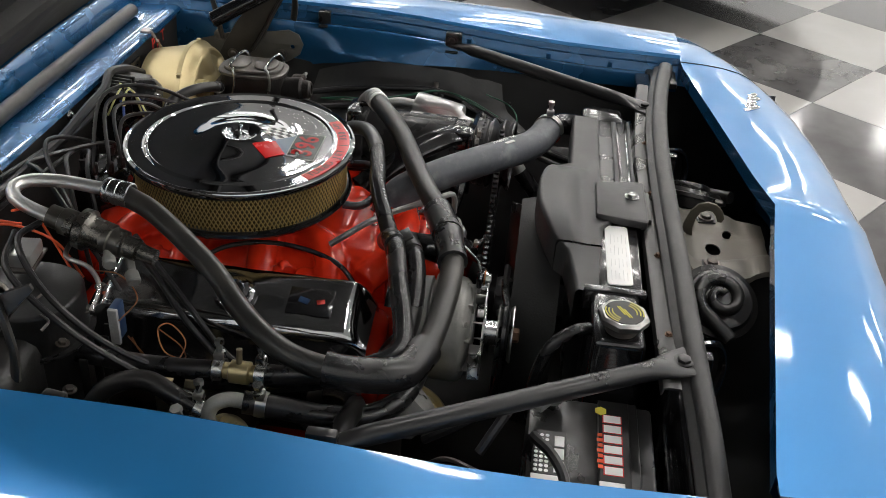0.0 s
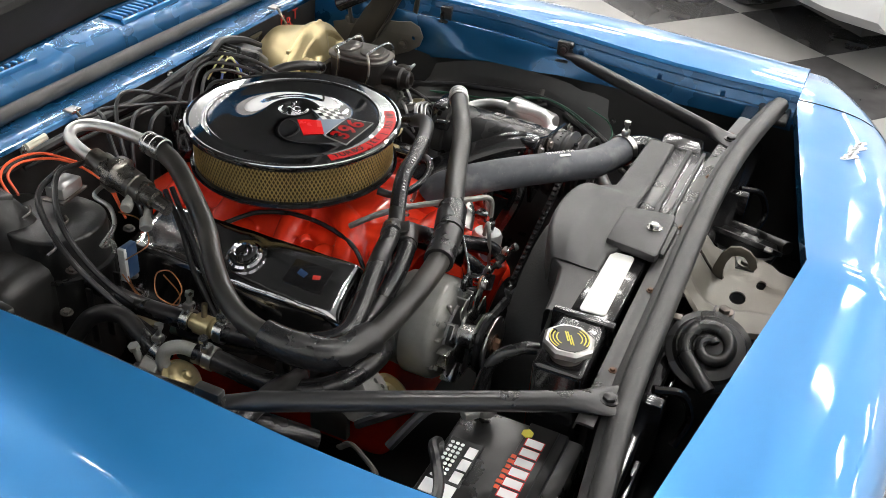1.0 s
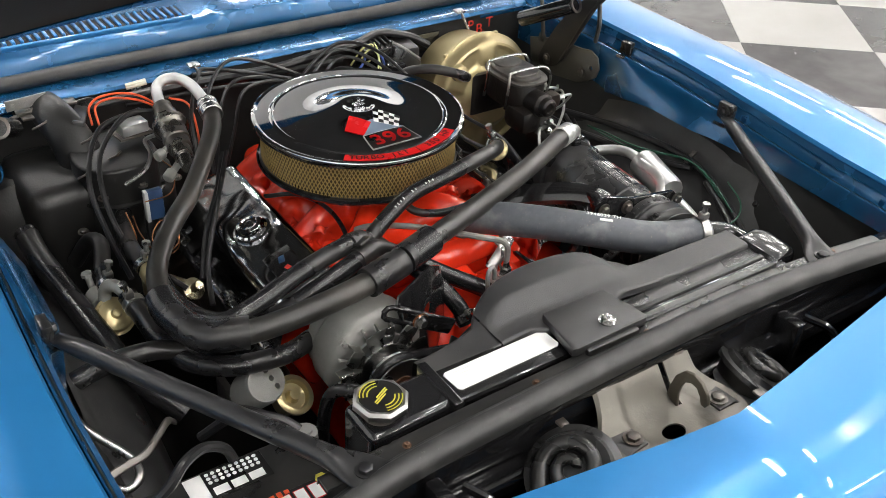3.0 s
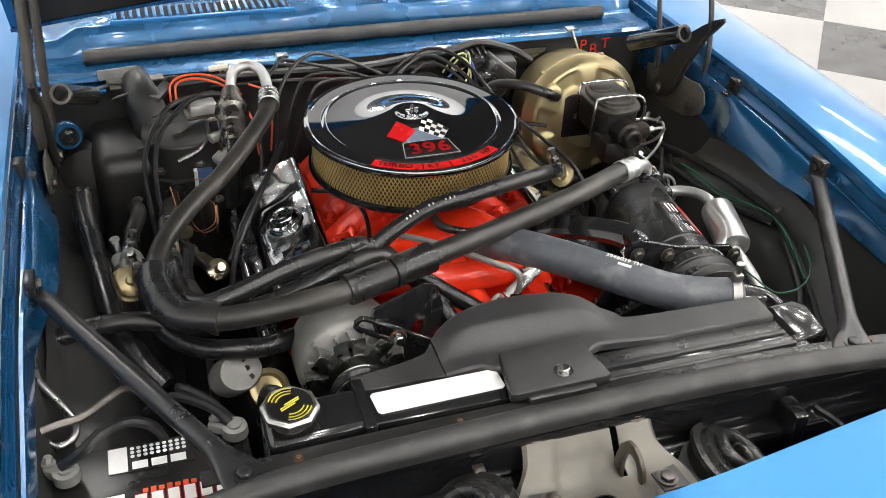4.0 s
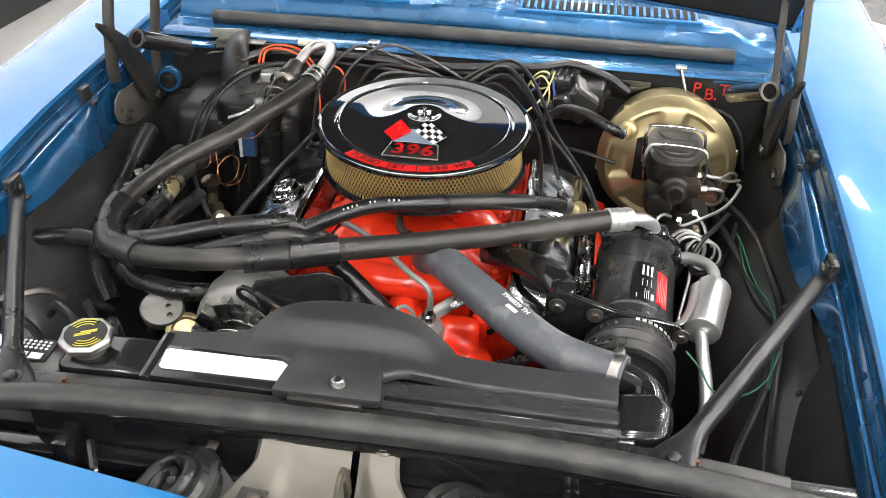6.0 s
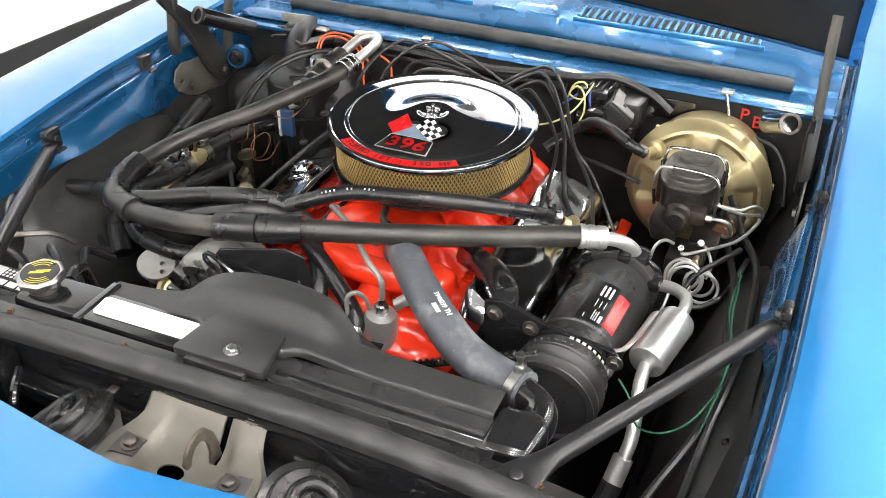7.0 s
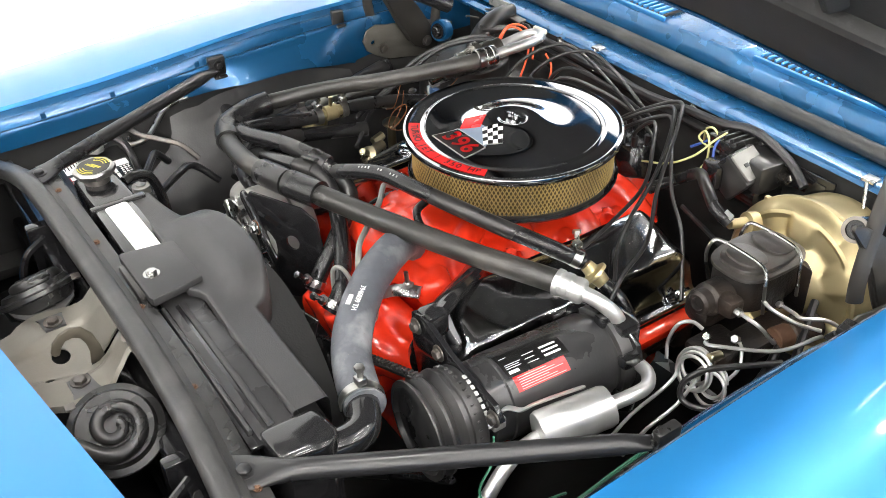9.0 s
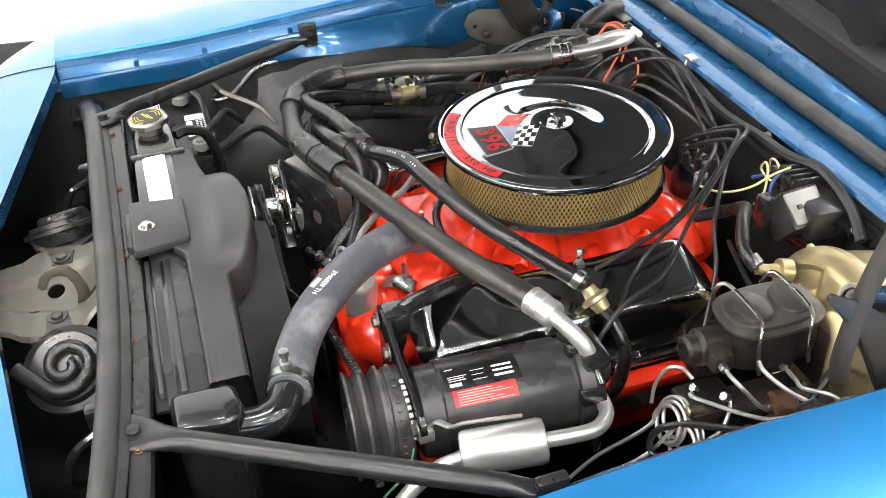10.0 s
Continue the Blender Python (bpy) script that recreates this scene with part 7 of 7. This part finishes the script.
can = thing("vacuum_valve", (-0.335, -0.36, 0.70), "grey steel valve body with three holes and a gold diaphragm", "valve")
VA = Vector((0.30, -0.62, 0.72)).normalized()
VF = frame_of(VA)
VC = Vector((-0.345, -0.345, 0.752))
bm = lathe(B(), VC - VA * 0.05, VA, [(0, 0), (0.030, 0), (0.034, 0.004), (0.034, 0.044), (0.031, 0.050), (0, 0.050)], 28, 0.85)
tool = B()
for k in (-1, 0, 1):
    p = VC + VF @ Vector((0.010, 0.0135 * k, 0))
    rod(tool, p - VA * 0.015, p + VA * 0.02, 0.0042, None, 14)
part("body", cut(bm, tool), ALT_GREY, can, angle=30)
GC = Vector((-0.309, -0.352, 0.716))
part("diaphragm", lathe(B(), GC, Vector((0.25, -0.55, 0.8)), [(0.010, -0.04), (0.020, -0.03), (0.027, -0.006), (0.030, -0.002), (0.030, 0.003), (0.026, 0.005), (0.022, 0.005), (0.020, -0.004), (0.010, -0.006), (0.008, 0.004), (0, 0.004)], 32), GOLD, can, "gold ringed diaphragm")
part("arm", box(B(), VC - VA * 0.03 + Vector((-0.03, 0.03, -0.03)), (0.012, 0.06, 0.05), 0.004), STEEL_DARK, can)

# battery
bat = thing("battery", (-0.478, -0.565, 0.60), "black car battery with white and red labels", "battery")
bm = slab(B(), [(-0.60, -0.645), (-0.357, -0.645), (-0.357, -0.488), (-0.60, -0.488)], 0.60, 0.795, 0.006)
box(bm, (-0.478, -0.60, 0.797), (0.235, 0.05, 0.01), 0.003)
part("case", bm, BLACK_SATIN, bat)
for p, ring in (((-0.566, -0.535, 0.80), 0), ((-0.372, -0.515, 0.80), 1)):
    bm = lathe(B(), p, (0, 0, 1), [(0.009, 0), (0.0085, 0.022), (0, 0.022)], 18)
    lathe(bm, Vector(p) + Vector((0, 0, 0.004)), (0, 0, 1), [(0.009, 0), (0.016, 0.001), (0.015, 0.014), (0.009, 0.015)], 18)
    box(bm, Vector(p) + Vector((-0.016, 0.01, 0.01)), (0.03, 0.016, 0.014), 0.004, (0, 0, -35))
    bolt(bm, Vector(p) + Vector((-0.02, 0.018, 0.016)), (0.2, 0.2, 1), 0.006, 0.01)
    part("terminal", bm, CAST_ALU, bat, "grey lead terminal clamp")
stk = part("sticker", box(B(), (-0.462, -0.516, 0.7962), (0.075, 0.042, 0.0016), 0.0004, None, 1), DECAL_BLACK, bat, "black sticker with rows of white dots")
bm = B()
for i in range(9):
    for j in range(3):
        lathe(bm, (-0.494 + 0.0075 * i, -0.500 - 0.0065 * j, 0.7972), (0, 0, 1), [(0.0026, 0), (0.0026, 0.0004), (0, 0.0004)], 8)
for k in range(3):
    box(bm, (-0.486 + 0.022 * k, -0.528, 0.7973), (0.018, 0.012, 0.0006), 0.0001, None, 1)
part("sticker_mark", bm, WHITE, stk)
part("barcode_sticker", box(B(), (-0.511, -0.515, 0.7964), (0.022, 0.040, 0.0016), 0.0004, None, 1), WHITE, bat, "white barcode sticker")
frontlab = part("front_label", box(B(), (-0.463, -0.594, 0.8028), (0.20, 0.038, 0.0016), 0.0004, None, 1), DECAL_BLACK, bat, "black label with red and white bars")
for k in range(6):
    part("label_bar", box(B(), (-0.3975 - 0.0180 * k, -0.592, 0.8036), (0.0146, 0.0240, 0.0006), 0, None, 1), DECAL_RED, frontlab)
    part("bar_face", box(B(), (-0.3975 - 0.0180 * k, -0.592, 0.8041), (0.0125, 0.0212, 0.0006), 0, None, 1), WHITE, bat)
bm = B()
for k in range(7):
    box(bm, (-0.482 + 0.009 * k, -0.5765, 0.8042), (0.006, 0.006 + 0.002 * (k % 2), 0.0006), 0.0002, None, 1)
part("small_bar", bm, ORANGE_WIRE, frontlab)
for k in range(5):
    part("label_line", box(B(), (-0.545, -0.578 - 0.006 * k, 0.8042), (0.05 - 0.006 * (k % 3), 0.0022, 0.0006), 0.0002, None, 1), DECAL_BLACK, bat)
part("label_badge", lathe(B(), (-0.384, -0.578, 0.8036), (0, 0, 1), [(0.008, 0), (0.008, 0.0008), (0, 0.0008)], 6), YELLOW, frontlab)
part("white_label", box(B(), (-0.54, -0.590, 0.8030), (0.07, 0.03, 0.0016), 0.0004, None, 1), WHITE, bat)
wires("battery_cable", "thick black battery cables with clamps", [
    [(-0.570, -0.533, 0.822), (-0.544, -0.530, 0.838), (-0.52, -0.515, 0.848), (-0.491, -0.498, 0.84), (-0.465, -0.494, 0.82), (-0.452, -0.49, 0.78)],
    [(-0.377, -0.511, 0.82), (-0.393, -0.493, 0.83), (-0.419, -0.474, 0.835), (-0.442, -0.459, 0.83), (-0.473, -0.432, 0.79)],
    [(-0.36, -0.50, 0.79), (-0.40, -0.44, 0.80), (-0.43, -0.40, 0.79), (-0.42, -0.36, 0.75)],
], 0.0065, WIRE, "cable")
bent = thing("fender_loop", (-0.575, -0.42, 0.78), "bent bare metal loop with a braided ground strap", "metal rod")
part("loop", tube(B(), [(-0.600, -0.335, 0.842), (-0.600, -0.364, 0.838), (-0.594, -0.389, 0.830), (-0.573, -0.416, 0.815), (-0.559, -0.437, 0.805), (-0.557, -0.456, 0.800), (-0.564, -0.468, 0.797), (-0.577, -0.472, 0.796), (-0.590, -0.466, 0.80)], 0.0050, 8, 10), STEEL, bent)
part("ground_strap", tube(B(), [(-0.606, -0.470, 0.82), (-0.575, -0.462, 0.822), (-0.546, -0.453, 0.82), (-0.522, -0.425, 0.812), (-0.500, -0.395, 0.80), (-0.485, -0.37, 0.77)], 0.005, 8, 8, flat=0.6), STEEL_DARK, bent)

# showroom
RX, RY, RH = 14.0, 9.0, 4.8
floor = tagged(new("floor", finish("floor", box(B(), (0, 0, -0.032), (2 * RX, 2 * RY, 0.06), 0), TILE_LIGHT)), "polished grey and charcoal checkered showroom floor", "floor", kind="structure")
for name, c, sz in (("wall_north", (0, 8.6, RH / 2), (2 * RX + 0.4, 0.2, RH)), ("wall_south", (0, -RY - 0.1, RH / 2), (2 * RX + 0.4, 0.2, RH)), ("wall_east", (RX + 0.1, 0, RH / 2), (0.2, 2 * RY, RH))):
    tagged(new(name, finish(name, box(B(), c, sz, 0), WALL)), "plain white showroom wall", "wall", kind="structure")
tagged(new("wall_west", finish("wall_west", box(B(), (-2.73, 0, RH / 2), (0.2, 2 * RY, RH), 0, (0, 0, -7.8)), WALL)), "plain white showroom wall", "wall", kind="structure")
tagged(new("baseboard", finish("baseboard", box(B(), (-2.624, 0, 0.06), (0.012, 2 * RY, 0.12), 0.003, (0, 0, -7.8)), BASE_BLACK)), "black vinyl baseboard", "baseboard", kind="structure")
tagged(new("ceiling", finish("ceiling", box(B(), (0, 0, RH + 0.1), (2 * RX + 0.4, 2 * RY + 0.4, 0.2), 0), CEIL)), "plain grey showroom ceiling", "ceiling", kind="structure")
first = None
for iy in range(-1, 7):
    for ix in range(8):
        at = (-1.9 + 2.2 * ix, -6.4 + 2.0 * iy, RH - 0.07)
        if ix == 0 and 2 <= iy <= 4:
            continue
        if first is None:
            first = thing("ceiling_light", at, "long white fluorescent ceiling light", "ceiling light", "rows of ceiling lights")
            part("housing", box(B(), Vector(at) + Vector((0, 0, 0.04)), (0.26, 0.86, 0.06), 0.01), WALL, first)
            part("diffuser", box(B(), Vector(at) + Vector((0, 0, 0.0)), (0.22, 0.80, 0.02), 0.006), LAMP, first)
        else:
            copy_thing(first, Matrix.Translation(at))
# floor tiles laid askew to the car
S, TURN, PU, PV = 0.61, radians(51.5), -0.339, -0.210
tile_me = {}
for dark in (0, 1):
    tile_me[dark] = finish("floor_tile", box(B(), (0, 0, 0), (S - 0.002, S - 0.002, 0.004), 0.0008, None, 1), TILE_DARK if dark else TILE_LIGHT)
for i in range(-14, 20):
    for j in range(-16, 14):
        u, v = (i + 0.5 + PU) * S, (j + 0.5 + PV) * S
        p = Vector((u * math.cos(TURN) - v * math.sin(TURN), u * math.sin(TURN) + v * math.cos(TURN)))
        if p.x < -2.2 + 0.137 * p.y or abs(p.y) > 4.4 or p.x > 8.4:
            continue
        ob = new("floor_tile", tile_me[(i + j) % 2])
        ob.location = (p.x, p.y, 0.0)
        ob.rotation_euler = (0, 0, TURN)
        ob.parent = floor

# white car parked across the room
other = thing("white_car", (4.6, -0.5, 0), "white car parked on the far side of the floor", "car")
W = Matrix.Translation((3.0, -0.9, 0)) @ Matrix.Rotation(radians(45), 4, "Z")
rows = []
for x, w, z0, z1 in ((0.0, 0.10, 0.34, 0.62), (0.06, 0.03, 0.27, 0.70), (0.35, 0.0, 0.24, 0.80), (1.2, 0.0, 0.22, 0.90), (2.4, 0.0, 0.22, 0.92), (3.8, 0.0, 0.22, 0.92), (4.4, 0.03, 0.26, 0.86), (4.6, 0.10, 0.34, 0.75)):
    ring = [(w + 0.08, z0), (w, z0 + 0.06), (w - 0.02, 0.55), (w + 0.02, z1 - 0.08), (w + 0.12, z1)]
    row = [(x, -y, z) for y, z in ring] + [(x, -1.8 + y, z) for y, z in reversed(ring)]
    rows.append([W @ Vector(p) for p in row + row[:1]])
bm = sheet(B(), rows)
part("body", bm, mat("white_car_paint", (0.80, 0.80, 0.78), 0.25, 0, 0.02, 10, coat=1.0), other)
bm = sheet(B(), [[W @ Vector(p) for p in ((x, -0.1 - k, 0.91), (x + t, -0.3 - k * 0.8, 1.32), (x + t, -1.5 + k * 0.8, 1.32), (x, -1.7 + k, 0.91))] for x, t, k in ((1.3, 0.6, 0), (2.0, 0.2, 0), (3.4, -0.2, 0), (3.9, -0.6, 0))])
part("cabin", bm, BLACK_GLOSS, other, "dark glazed cabin")
bm = box(B(), W @ Vector((2.3, -0.9, 0.24)), (4.2, 1.6, 0.06), 0.01, (0, 0, 45))
part("underbody", bm, VOID, other)
for x in (1.25, 3.7):
    for y in (-0.30, -1.50):
        part("wheel", lathe(B(), W @ Vector((x, y - 0.1, 0.32)), W.to_3x3() @ Vector((0, 1, 0)), [(0, 0), (0.22, 0), (0.31, 0.01), (0.32, 0.04), (0.32, 0.16), (0.31, 0.19), (0.2, 0.2), (0, 0.19)], 32), RUBBER, other)
